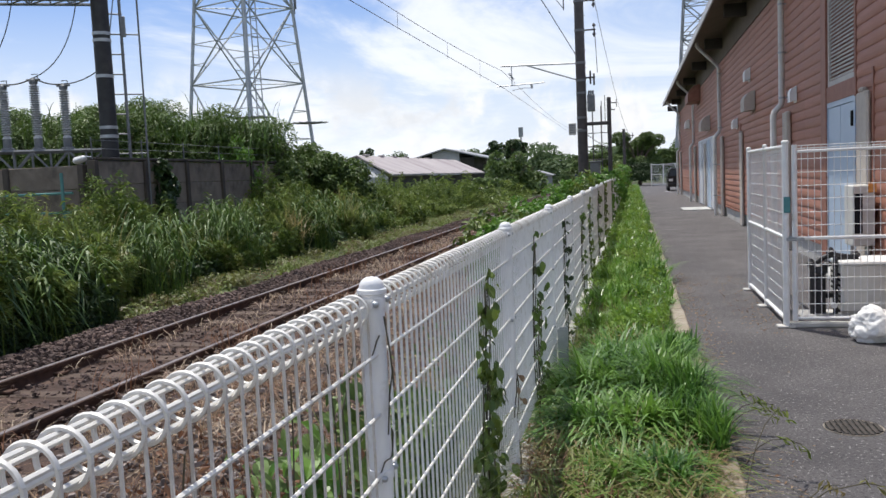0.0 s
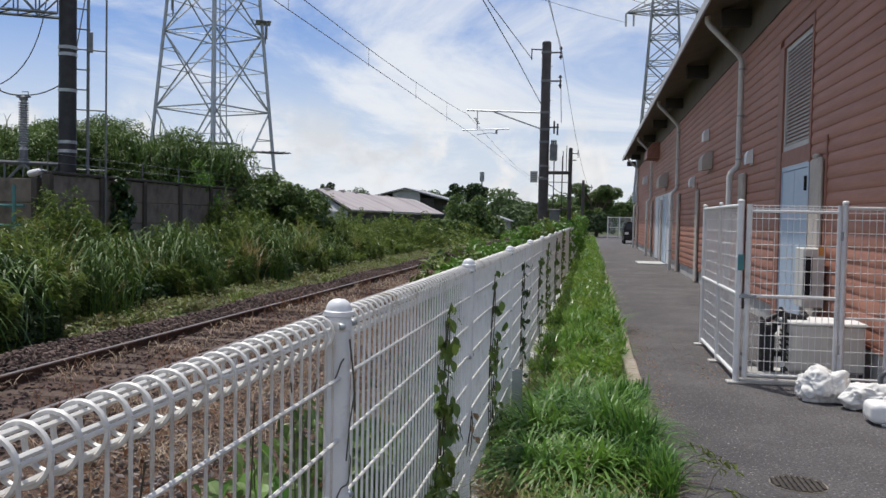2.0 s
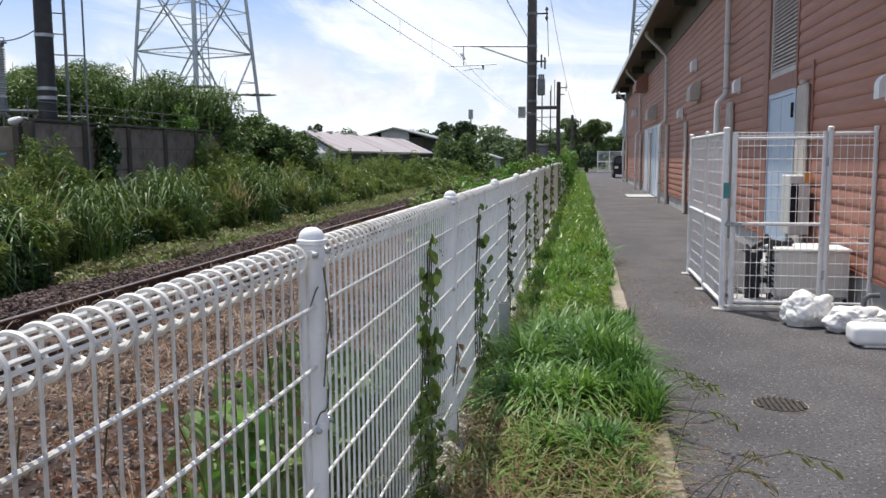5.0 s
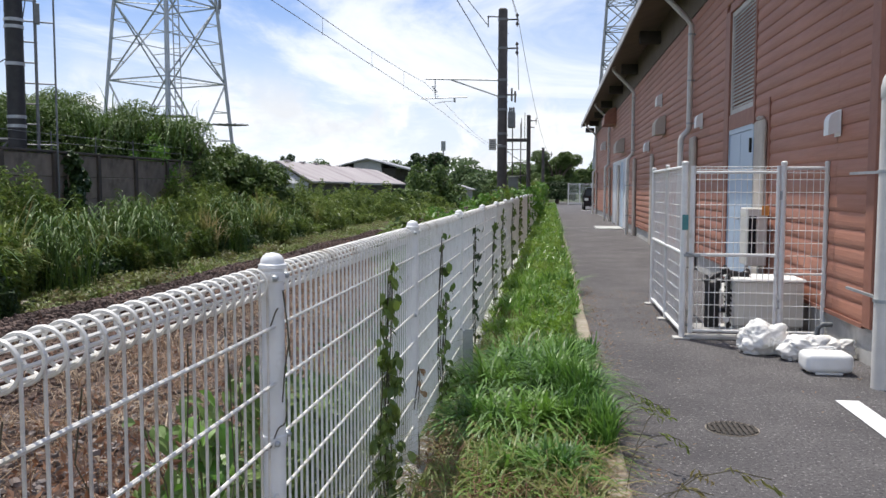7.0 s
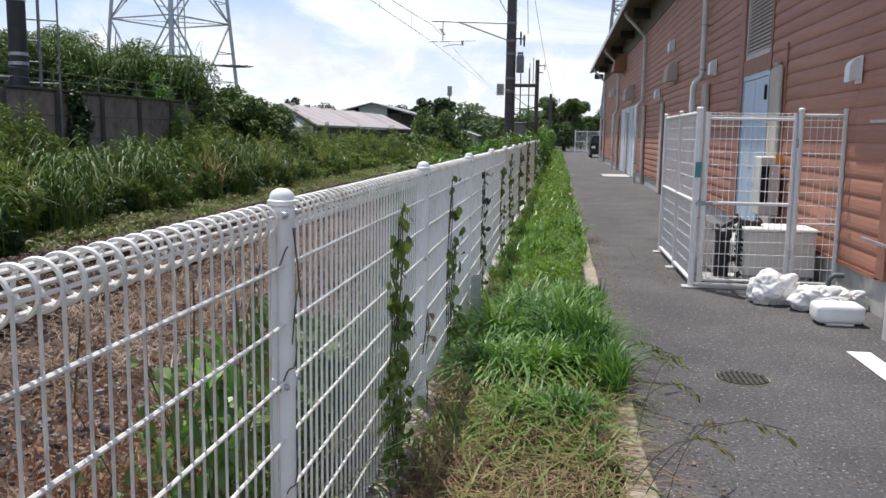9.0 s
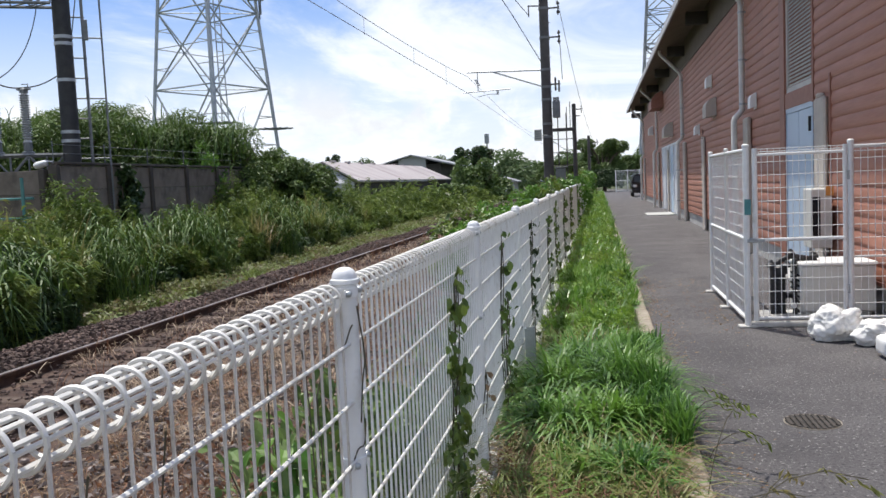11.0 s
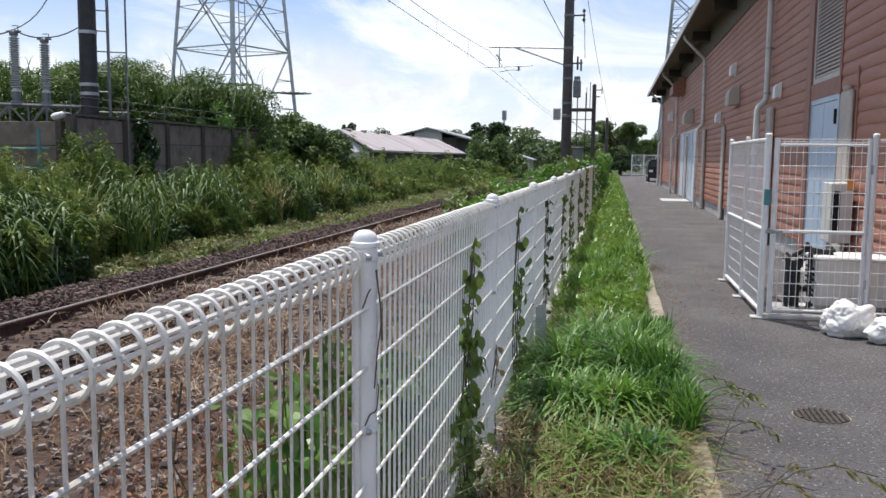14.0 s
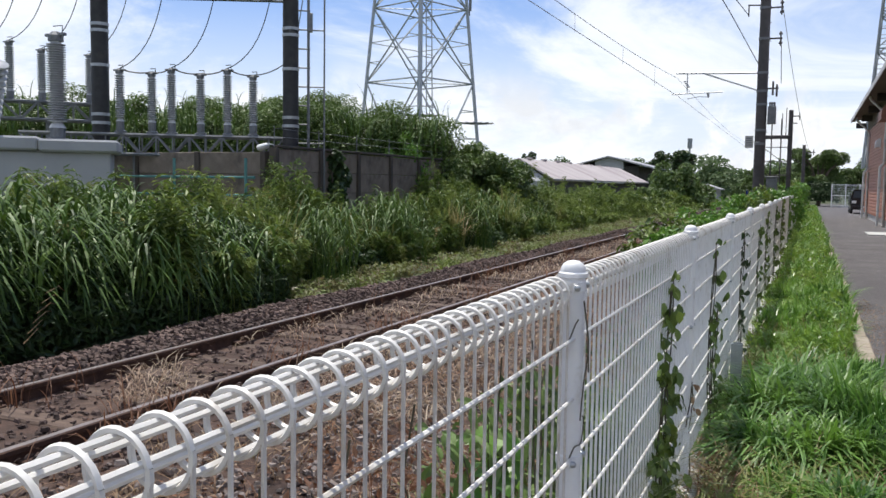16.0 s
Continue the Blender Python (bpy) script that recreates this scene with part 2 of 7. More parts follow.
M_sign = pbr("grey_sign_plate", (0.42, 0.42, 0.40), (0.5, 0.5, 0.48), 5, 0.6)
M_teal = pbr("teal_label", (0.06, 0.20, 0.22), (0.08, 0.25, 0.26), 30, 0.6)
M_tealpaint = pbr("faded_teal_paint", (0.07, 0.20, 0.19), (0.11, 0.27, 0.25), 6, 0.6)
M_lamp = bpy.data.materials.new("train_headlight")
M_lamp.use_nodes = True
M_lamp.node_tree.nodes["Principled BSDF"].inputs["Emission Color"].default_value = (1, 0.86, 0.62, 1)
M_lamp.node_tree.nodes["Principled BSDF"].inputs["Emission Strength"].default_value = 5.0

L_grass = leafy("fresh_strip_grass", (0.060, 0.150, 0.022), (0.190, 0.350, 0.055), 0.34, 0.36, c3=(0.170, 0.285, 0.045), scale=2.2)
L_clump = leafy("lush_clump_grass", (0.026, 0.088, 0.016), (0.150, 0.300, 0.052), 0.30, 0.46, c3=(0.170, 0.310, 0.045), scale=1.6)
L_strip = leafy("yellow_green_strip_leaves", (0.110, 0.220, 0.024), (0.260, 0.400, 0.055), 0.38, 0.60, c3=(0.235, 0.330, 0.060), scale=1.3)
L_straw = leafy("bleached_straw", (0.30, 0.215, 0.145), (0.52, 0.42, 0.31), 0.3, 0.7, c3=(0.27, 0.15, 0.095), scale=1.1)
L_dry = leafy("dry_straw", (0.20, 0.115, 0.06), (0.40, 0.29, 0.17), 0.3, 0.7, c3=(0.17, 0.075, 0.04), scale=1.6)
L_reed = leafy("tall_reed_blades", (0.026, 0.066, 0.009), (0.108, 0.190, 0.026), 0.14, 0.55, c3=(0.085, 0.155, 0.024), scale=2.0)
L_weed = leafy("weed_leaves", (0.046, 0.084, 0.014), (0.165, 0.235, 0.042), 0.28, 0.45, c3=(0.255, 0.320, 0.075), scale=1.7)
L_verge = leafy("patchy_verge_leaves", (0.105, 0.155, 0.032), (0.225, 0.275, 0.070), 0.38, 0.5, c3=(0.17, 0.125, 0.07), scale=1.6)
L_low = leafy("low_verge_grass", (0.14, 0.20, 0.04), (0.24, 0.28, 0.075), 0.40, 0.5, c3=(0.28, 0.22, 0.10))
L_bush = leafy("bush_leaves", (0.044, 0.086, 0.017), (0.138, 0.205, 0.043), 0.26, 0.5, c3=(0.14, 0.215, 0.058), scale=0.9)
L_bright = leafy("kudzu_leaves", (0.070, 0.180, 0.024), (0.165, 0.310, 0.046), 0.36, 0.40)
# dark foliage; also carries painted shade deep in the weed and reed banks
L_dark = leafy("dark_and_shaded_leaves", (0.022, 0.050, 0.013), (0.052, 0.095, 0.025), 0.22, 0.5)
# base colour lifted to paint in the haze of distance
L_far = leafy("far_wood_leaves_haze_tint", (0.075, 0.125, 0.05), (0.13, 0.185, 0.075), 0.35, 0.7)
L_rust = leafy("dead_rust_brown_weed", (0.13, 0.055, 0.030), (0.29, 0.15, 0.085), 0.3, 0.7)
L_grey = leafy("grey_green_weed", (0.10, 0.135, 0.055), (0.27, 0.28, 0.15), 0.35, 0.5)


# ---- mesh helpers ----
class Geo:
    """Collects vertices and faces of one mesh."""

    def __init__(self):
        self.v, self.f = [], []

    def add(self, verts, faces):
        k = len(self.v)
        self.v += [tuple(p) for p in verts]
        self.f += [tuple(i + k for i in q) for q in faces]
        return self

    def box(self, a, b, m=None):
        p = [Vector((x, y, z)) for z in (a[2], b[2]) for y in (a[1], b[1]) for x in (a[0], b[0])]
        if m:
            p = [m @ q for q in p]
        return self.add(p, [(0, 2, 3, 1), (4, 5, 7, 6), (0, 1, 5, 4), (2, 6, 7, 3), (0, 4, 6, 2), (1, 3, 7, 5)])

    def soft(self, a, b, r=0.01, m=None):
        """A box with chamfered edges."""
        c = [(x, y, z) for z in (0, 1) for y in (0, 1) for x in (0, 1)]
        p, ix = [], {}
        for s in c:
            for ax in range(3):
                q = [(b[i] if s[i] else a[i]) + (0 if i == ax else (-r if s[i] else r)) for i in range(3)]
                ix[s, ax] = len(p)
                p.append(m @ Vector(q) if m else q)
        f = []
        for ax in range(3):
            o = [i for i in range(3) if i != ax]
            for side in (0, 1):
                ring = []
                for u, w in ((0, 0), (1, 0), (1, 1), (0, 1)):
                    s = [0, 0, 0]
                    s[ax], s[o[0]], s[o[1]] = side, u, w
                    ring.append(ix[tuple(s), ax])
                f.append(ring if (side == 1) == (ax != 1) else ring[::-1])
            for u in (0, 1):
                for w in (0, 1):
                    lo, hi = [0, 0, 0], [0, 0, 0]
                    lo[o[0]] = hi[o[0]] = u
                    lo[o[1]] = hi[o[1]] = w
                    hi[ax] = 1
                    lo, hi = tuple(lo), tuple(hi)
                    f.append([ix[lo, o[0]], ix[hi, o[0]], ix[hi, o[1]], ix[lo, o[1]]])
        for s in c:
            f.append([ix[s, 0], ix[s, 1], ix[s, 2]])
        return self.add(p, f)

    def tube(self, pts, r, n=8, caps=True):
        pts = [Vector(p) for p in pts]
        rs = r if isinstance(r, (list, tuple)) else [r] * len(pts)
        verts, faces = [], []
        side = None
        for i, p in enumerate(pts):
            d = (pts[min(i + 1, len(pts) - 1)] - pts[max(i - 1, 0)]).normalized()
            if side is None:
                side = d.orthogonal().normalized()
            side = (side - d * side.dot(d))
            side = side.normalized() if side.length > 1e-6 else d.orthogonal().normalized()
            other = d.cross(side)
            for k in range(n):
                a = 2 * math.pi * (k + 0.5) / n
                verts.append(p + rs[i] * (math.cos(a) * side + math.sin(a) * other))
        for i in range(len(pts) - 1):
            for k in range(n):
                a, b = i * n + k, i * n + (k + 1) % n
                faces.append((a, b, b + n, a + n))
        if caps:
            faces.append(tuple(range(n))[::-1])
            faces.append(tuple(range((len(pts) - 1) * n, len(pts) * n)))
        return self.add(verts, faces)

    def lathe(self, prof, o=(0, 0, 0), n=14, m=None):
        """prof: (radius, height) rows, upwards."""
        verts, faces = [], []
        for r, z in prof:
            for k in range(n):
                a = 2 * math.pi * k / n
                q = Vector((o[0] + r * math.cos(a), o[1] + r * math.sin(a), o[2] + z))
                verts.append(m @ q if m else q)
        for i in range(len(prof) - 1):
            for k in range(n):
                a, b = i * n + k, i * n + (k + 1) % n
                faces.append((a, b, b + n, a + n))
        faces.append(tuple(range(n))[::-1])
        faces.append(tuple(range((len(prof) - 1) * n, len(prof) * n)))
        return self.add(verts, faces)

    def sweep(self, prof, path, closed=True):
        """prof: (across, up) outline carried along path, a list of (x, y, z) running mainly in y."""
        verts, faces, n = [], [], len(prof)
        for x, y, z in path:
            verts += [(x + a, y, z + b) for a, b in prof]
        for i in range(len(path) - 1):
            for k in range(n if closed else n - 1):
                a, b = i * n + k, i * n + (k + 1) % n
                faces.append((a, b, b + n, a + n))
        if closed:
            faces.append(tuple(range(n))[::-1])
            faces.append(tuple(range((len(path) - 1) * n, len(path) * n)))
        return self.add(verts, faces)

    def mesh(self, name, mat, smooth=False):
        me = bpy.data.meshes.new(name)
        me.from_pydata(self.v, [], self.f)
        bm = bmesh.new()
        bm.from_mesh(me)
        bmesh.ops.recalc_face_normals(bm, faces=bm.faces)
        bm.to_mesh(me)
        bm.free()
        me.materials.append(mat)
        if smooth:
            me.polygons.foreach_set("use_smooth", [True] * len(me.polygons))
            me.set_sharp_from_angle(angle=radians(40))
        return me


def thing(name, loc, label, category, group="", kind="", rz=0.0):
    ob = new(name)
    ob.empty_display_size = 0.1
    ob.matrix_world = pose(*loc, 0, 0, rz)
    return tagged(ob, label, category, group, kind)


def part(name, geo, mat, parent=None, label="", smooth=False, loc=None):
    me = geo if isinstance(geo, bpy.types.Mesh) else geo.mesh(name, mat, smooth)
    ob = new(name, me)
    if parent:
        ob.parent = parent
    if loc:
        ob.location = loc
    return tagged(ob, label)


def solid(name, geo, mat, label="", category="", group="", kind="", smooth=False, loc=None):
    ob = new(name, geo.mesh(name, mat, smooth))
    if loc:
        ob.location = loc
    return tagged(ob, label, category, group, kind)


def raw_mesh(name, verts, faces, mat):
    me = bpy.data.meshes.new(name)
    me.from_pydata(np.asarray(verts).tolist(), [], np.asarray(faces).tolist())
    me.materials.append(mat)
    return me


def blades(rng, pos, h, w, lean, segs=3, curl=1.0, az=None):
    """Arched grass blades: pos (n,3), h and w (n,), lean (n,) as a share of the height."""
    n = len(pos)
    az = rng.uniform(0, 2 * np.pi, n) if az is None else az
    dx, dy = np.cos(az), np.sin(az)
    verts = np.zeros((n, segs * 2 + 1, 3))
    for i in range(segs + 1):
        s = i / segs
        out = lean * h * s ** 2
        z = h * (s - 0.62 * curl * np.minimum(lean, 1.2) * s ** 3 * 0.8)
        cx, cy, cz = pos[:, 0] + dx * out, pos[:, 1] + dy * out, pos[:, 2] + z
        if i < segs:
            ww = w * (1 - 0.55 * s) * 0.5
            verts[:, 2 * i] = np.stack([cx - dy * ww, cy + dx * ww, cz], 1)
            verts[:, 2 * i + 1] = np.stack([cx + dy * ww, cy - dx * ww, cz], 1)
        else:
            verts[:, 2 * segs] = np.stack([cx, cy, cz], 1)
    quads = []
    base = (np.arange(n) * (segs * 2 + 1))[:, None]
    for i in range(segs - 1):
        quads.append(base + np.array([[2 * i, 2 * i + 1, 2 * i + 3, 2 * i + 2]]))
    tri = base + np.array([[2 * segs - 2, 2 * segs - 1, 2 * segs]])
    return verts.reshape(-1, 3), [q.tolist() for q in np.concatenate(quads)] + tri.tolist()


def leaf_quads(rng, pos, normal, size, aspect=0.5, droop=None):
    """Diamond leaves folded along the midrib."""
    n = len(pos)
    normal = normal / (np.linalg.norm(normal, axis=1, keepdims=True) + 1e-9)
    ref = rng.normal(size=(n, 3))
    if droop is not None:
        ref = ref * 0.5 + droop
    u = ref - normal * np.sum(ref * normal, 1, keepdims=True)
    u /= np.linalg.norm(u, axis=1, keepdims=True) + 1e-9
    w = np.cross(normal, u)
    s = size[:, None]
    v = np.stack([pos - u * s * 0.5, pos - w * s * aspect * 0.5 + normal * s * 0.10, pos + u * s * 0.5, pos + w * s * aspect * 0.5 + normal * s * 0.10], 1)
    f = (np.arange(n) * 4)[:, None] + np.arange(4)[None]
    return v.reshape(-1, 3), f.tolist()


def oval_leaves(rng, pos, normal, size, aspect=0.5, droop=None):
    """Pointed oval leaves, folded and bent along the midrib."""
    n = len(pos)
    normal = normal / (np.linalg.norm(normal, axis=1, keepdims=True) + 1e-9)
    ref = rng.normal(size=(n, 3)) * (0.5 if droop is not None else 1.0) + (droop if droop is not None else 0)
    u = ref - normal * np.sum(ref * normal, 1, keepdims=True)
    u /= np.linalg.norm(u, axis=1, keepdims=True) + 1e-9
    w = np.cross(normal, u)
    s = size[:, None]
    rows = []
    for t, hw, bend in ((-0.5, 0.0, 0.0), (-0.3, 0.38, 0.03), (-0.05, 0.5, 0.04), (0.22, 0.36, 0.01), (0.5, 0.0, -0.10)):
        c = pos + u * s * t + normal * s * bend
        if hw == 0:
            rows.append([c])
        else:
            rows.append([c - w * s * aspect * hw + normal * s * 0.05, c, c + w * s * aspect * hw + normal * s * 0.05])
    v = np.stack([p for r_ in rows for p in r_], 1)
    f = []
    for k in range(n):
        o = k * 11
        f += [[o, o + 2, o + 1], [o, o + 3, o + 2], [o + 1, o + 2, o + 5, o + 4], [o + 2, o + 3, o + 6, o + 5], [o + 4, o + 5, o + 8, o + 7], [o + 5, o + 6, o + 9, o + 8], [o + 7, o + 8, o + 10], [o + 8, o + 9, o + 10]]
    return v.reshape(-1, 3), f


def join(sets):
    vs, fs, k = [], [], 0
    for v, f in sets:
        vs.append(v)
        fs += [[i + k for i in q] for q in f]
        k += len(v)
    return np.concatenate(vs), fs


def fluff(rng, blobs, count, size, aspect=0.6, flat=0.5):
    """Leaves over the outer part of overlapping blobs (x, y, z, r)."""
    b = np.array(blobs)
    pick = rng.choice(len(b), count, p=b[:, 3] ** 2 / np.sum(b[:, 3] ** 2))
    d = rng.normal(size=(count, 3))
    d /= np.linalg.norm(d, axis=1, keepdims=True)
    d[:, 2] = np.where(d[:, 2] < -0.5, -d[:, 2], d[:, 2])
    rad = b[pick, 3] * rng.uniform(0.55, 1.06, count) ** 0.7
    pos = b[pick, :3] + d * rad[:, None]
    nor = d * (1 - flat) + rng.normal(size=(count, 3)) * 0.45 + np.array([0, 0, flat])
    return leaf_quads(rng, pos, nor, size * rng.uniform(0.6, 1.3, count), aspect)

# ---- ground, path, kerb ----
def track_x(y):
    return -4.0 - 0.4 * max(0.0, y - 15.0) / 48.0


RAIL_Z = -0.05
xs = sorted(set(list(np.linspace(-14, 4, 73)) + [-2500, -600, -150, -60, -30, -20, 12, 40, 150, 600, 2500]))
ys = sorted(set(list(np.linspace(-4, 40, 89)) + [-1500, -200, -40, -12, 50, 60, 75, 95, 130, 200, 400, 1000, 3500]))
g = Geo()
pts = []
for y in ys:
    for x in xs:
        if x > 0.02:
            z = -0.12
        elif x > -2.4:
            z = -0.10 + 0.05 * noise.noise((x * 1.3, y * 1.3, 3))
        elif x > -6.0:
            z = -0.42
        else:
            z = -0.30 + 0.10 * noise.noise((x * 0.4, y * 0.4, 7))
        pts.append((x, y, z))
nx = len(xs)
g.add(pts, [(j * nx + i, j * nx + i + 1, (j + 1) * nx + i + 1, (j + 1) * nx + i) for j in range(len(ys) - 1) for i in range(nx - 1)])
solid("ground", g, M_ground, "weedy brown-green earth beside the railway", "ground", kind="structure")

g = Geo()
nyy, nxx = 160, 12
px = np.linspace(-2.75, -0.16, nxx)
py = np.linspace(-6, 60, nyy)
g.add([(x, y, -0.055 + 0.045 * noise.noise((x * 2.1, y * 2.1, 5))) for y in py for x in px],
      [(j * nxx + i, j * nxx + i + 1, (j + 1) * nxx + i + 1, (j + 1) * nxx + i) for j in range(nyy - 1) for i in range(nxx - 1)])
solid("trackside_verge", g, M_dirt, "bare rusty brown earth between fence and track", "ground", kind="structure", smooth=True)

g = Geo()
g.box((1.03, -12, -0.4), (22, 90, 0.0))
solid("pavement", g, M_asphalt, "worn dark grey asphalt service path along the building", "pavement", kind="structure")
g = Geo()
g.box((0.07, -12, -0.4), (0.90, 80, -0.03))
solid("grass_strip_soil", g, M_ground, "strip of soil under the grass by the fence", "ground", kind="structure")
kerb = thing("kerb", (0.965, 0, 0), "pale concrete kerb edging the asphalt path", "kerb", kind="structure")
kg = Geo().soft((-0.06, -0.295, -0.3), (0.06, 0.295, 0.055), 0.012)
kme = kg.mesh("kerb_stone", M_kerb)
for i in range(-8, 110):
    part("kerb_stone", kme, M_kerb, kerb, loc=(0.004 * ((i * 7) % 3 - 1), 0.6 * i, 0.003 * ((i * 5) % 3 - 1)))
g = Geo()
g.box((2.525, -8, 0.004), (2.672, 5.72, 0.008))
solid("parking_line", g, M_paint, "white painted line ending on the asphalt", "road marking", kind="structure")
g = Geo()
g.box((2.5, 54, 0.004), (4.5, 54.15, 0.008))
solid("parking_line", g, M_paint, "white painted line at the far end of the path", "road marking", kind="structure")

# round drain cover
drain = thing("drain_cover", (1.71, 4.96, 0), "round iron drain grate set flush in the asphalt", "drain cover")
part("rim", Geo().lathe([(0.152, -0.05), (0.152, 0.005), (0.150, 0.006), (0.147, 0.002)], n=32), M_kerb, drain, smooth=True)
g = Geo()
for i in range(-4, 5):
    half = math.sqrt(max(0.0, 0.144 ** 2 - (i * 0.031) ** 2))
    g.box((i * 0.031 - 0.009, -half, 0.003), (i * 0.031 + 0.009, half, 0.010))
for j in (-0.05, 0.05):
    half = math.sqrt(0.144 ** 2 - j * j)
    g.box((-half, j - 0.006, 0.003), (half, j + 0.006, 0.009))
part("grate", g, M_drain, drain)
part("pit", Geo().lathe([(0.145, 0.0005), (0.145, 0.0026)], n=24), M_dark, drain)


# ---- white mesh fence ----
def fence_panel(full):
    """A two-metre panel of welded mesh whose top is rolled into a tube; origin at its first post."""
    g = Geo()
    r = 0.0033
    n = 6 if full else 4
    ring_n = 24 if full else 8
    cx, cz, rr = -0.030, 1.176, 0.034
    for i in range(1, 40):
        y = 0.05 * i
        ring = [(cx + rr * math.cos(a), y, cz + rr * math.sin(a)) for a in [2 * math.pi * k / ring_n + 0.2 for k in range(ring_n)]]
        ring.append(ring[0])
        g.tube(ring, r * (1.1 if full else 1.3), 5 if full else 3, caps=False)
    for z in [1.075 - 0.1345 * k for k in range(7)]:
        g.tube([(0.0115, 0.02, z), (0.0115, 1.98, z)], r * 1.3, n)
    for a in (20, 95, 160, 225, 300):
        p = (cx + (rr - 0.006) * math.cos(radians(a)), cz + (rr - 0.006) * math.sin(radians(a)))
        g.tube([(p[0], 0.0, p[1]), (p[0], 2.0, p[1])], r * 1.15, n)
    return g


fence = thing("mesh_fence", (0, 1.9, 0), "long white welded-mesh fence with rolled top beside the track", "fence")
def upright_wires(n, r=0.0029):
    g = Geo()
    for i in range(1, 40):
        g.tube([(0.004, 0.05 * i, 0.16), (0.004, 0.05 * i, 1.176)], r, n)
    return g


near_wires = upright_wires(6).mesh("wire_grid", M_dirtywhite, True)
far_wires = upright_wires(5, 0.0037).mesh("wire_grid", M_white)
near_panel = fence_panel(True).mesh("mesh_panel", M_coil, True)
far_panel = fence_panel(False).mesh("mesh_panel", M_coil)
post_me = Geo().lathe([(0.0268, -0.25), (0.0268, 1.212), (0.024, 1.214)], n=18).mesh("post", M_white, True)
cap_me = Geo().lathe([(0.029, 1.208), (0.0330, 1.210), (0.0330, 1.219), (0.0285, 1.222), (0.0275, 1.230), (0.0225, 1.239), (0.0135, 1.245), (0.002, 1.247)], n=18).mesh("post_cap", M_white, True)
bg_ = Geo()
bg_.lathe([(0.0273, -0.012), (0.0295, -0.010), (0.0295, 0.010), (0.0273, 0.012)], n=16)
for sgn in (-1, 1):
    bg_.box((0.012, min(sgn * 0.02, sgn * 0.052), -0.009), (0.0165, max(sgn * 0.02, sgn * 0.052), 0.009))
band_me = bg_.mesh("clamp", M_white, True)
bolt_me = Geo().lathe([(0.0075, -0.004), (0.0075, 0.004), (0.004, 0.008)], n=8, m=pose(0.02, 0, 0, 0, 90, 0)).mesh("bolt", M_galv, True)
for i in range(-3, 37):
    y = 2.0 * i
    p = part("post", post_me, M_white, fence, loc=(0, y, 0))
    part("post_cap", cap_me, M_white, p)
    for z in (1.190, 0.80, 0.40):
        part("clamp", band_me, M_white, p, loc=(0, 0, z))
        if i < 5:
            for sgn in (-1, 1):
                part("bolt", bolt_me, M_galv, p, "galvanised bolt", loc=(0, sgn * 0.042, z))
    if i < 36:
        pn = part("mesh_panel", near_panel if i < 5 else far_panel, M_coil, fence, loc=(0, y, 0))
        tagged(part("wire_grid", near_wires if i < 0 else far_wires, M_dirtywhite, pn, "thin soiled upright wires"), kind="stuff")
g = Geo()
for i in range(-3, 36):
    g.soft((-0.07, 1.9 + 2 * i + 0.004, -0.3), (0.07, 3.9 + 2 * i - 0.004, 0.085), 0.012)
solid("fence_footing", g, M_concrete, "low pale grey concrete footing under the mesh fence", "footing", kind="structure")

# steel stub beside the fence
stub = thing("steel_stub_post", (0.085, 5.7, 0), "short grey galvanised steel channel post beside the fence", "post")
part("channel", Geo().add([(x, y, z) for z in (-0.1, 0.42) for x, y in ((-0.03, -0.035), (0.035, -0.035), (0.035, -0.028), (-0.023, -0.028), (-0.023, 0.028), (0.035, 0.028), (0.035, 0.035), (-0.03, 0.035))],
     [(k, (k + 1) % 8, (k + 1) % 8 + 8, k + 8) for k in range(8)] + [(8, 9, 10, 11), (8, 11, 12, 15), (12, 13, 14, 15)]), M_galv, stub)

# ---- railway ----
track = thing("railway_track", (0, 0, 0), "single railway line with rusty rails on old sleepers", "railway")
prof = [(-0.06, -0.14), (0.06, -0.14), (0.06, -0.128), (0.012, -0.112), (0.009, -0.04), (0.032, -0.03), (0.032, -0.006), (0.026, 0.0), (-0.026, 0.0), (-0.032, -0.006), (-0.032, -0.03), (-0.009, -0.04), (-0.012, -0.112), (-0.06, -0.128)]
ypath = [-14 + 2.0 * i for i in range(112)]
for s in (-1, 1):
    rail = part("rail", Geo().sweep(prof, [(track_x(y) + s * 0.5655, y, RAIL_Z) for y in ypath]), M_rust, track)
    part("rail_head", Geo().sweep([(-0.022, 0.001), (0.022, 0.001), (0.02, 0.003), (-0.02, 0.003)], [(track_x(y) + s * 0.5655, y, RAIL_Z) for y in ypath]), M_railhead, rail, "worn brighter running surface")
sleeper_me = Geo().soft((-1.02, -0.11, -0.11), (1.02, 0.11, 0), 0.015).mesh("sleeper", M_sleeper)
rng = np.random.default_rng(4)
for i in range(-8, 110):
    y = 0.66 * i
    ob = part("sleeper", sleeper_me, M_sleeper, track, loc=(track_x(y) + rng.normal(0, 0.02), y, RAIL_Z - 0.098 + rng.normal(0, 0.008)))
    ob.rotation_euler = (rng.normal(0, 0.01), rng.normal(0, 0.008), rng.normal(0, 0.012))
chair_g = Geo().soft((-0.10, -0.06, 0), (0.10, 0.06, 0.025), 0.006)
for sx in (-0.075, 0.075):
    chair_g.lathe([(0.014, 0.02), (0.014, 0.05), (0.006, 0.056)], (sx, 0.03, 0), 6)
chair_me = chair_g.mesh("rail_chair", M_rust)
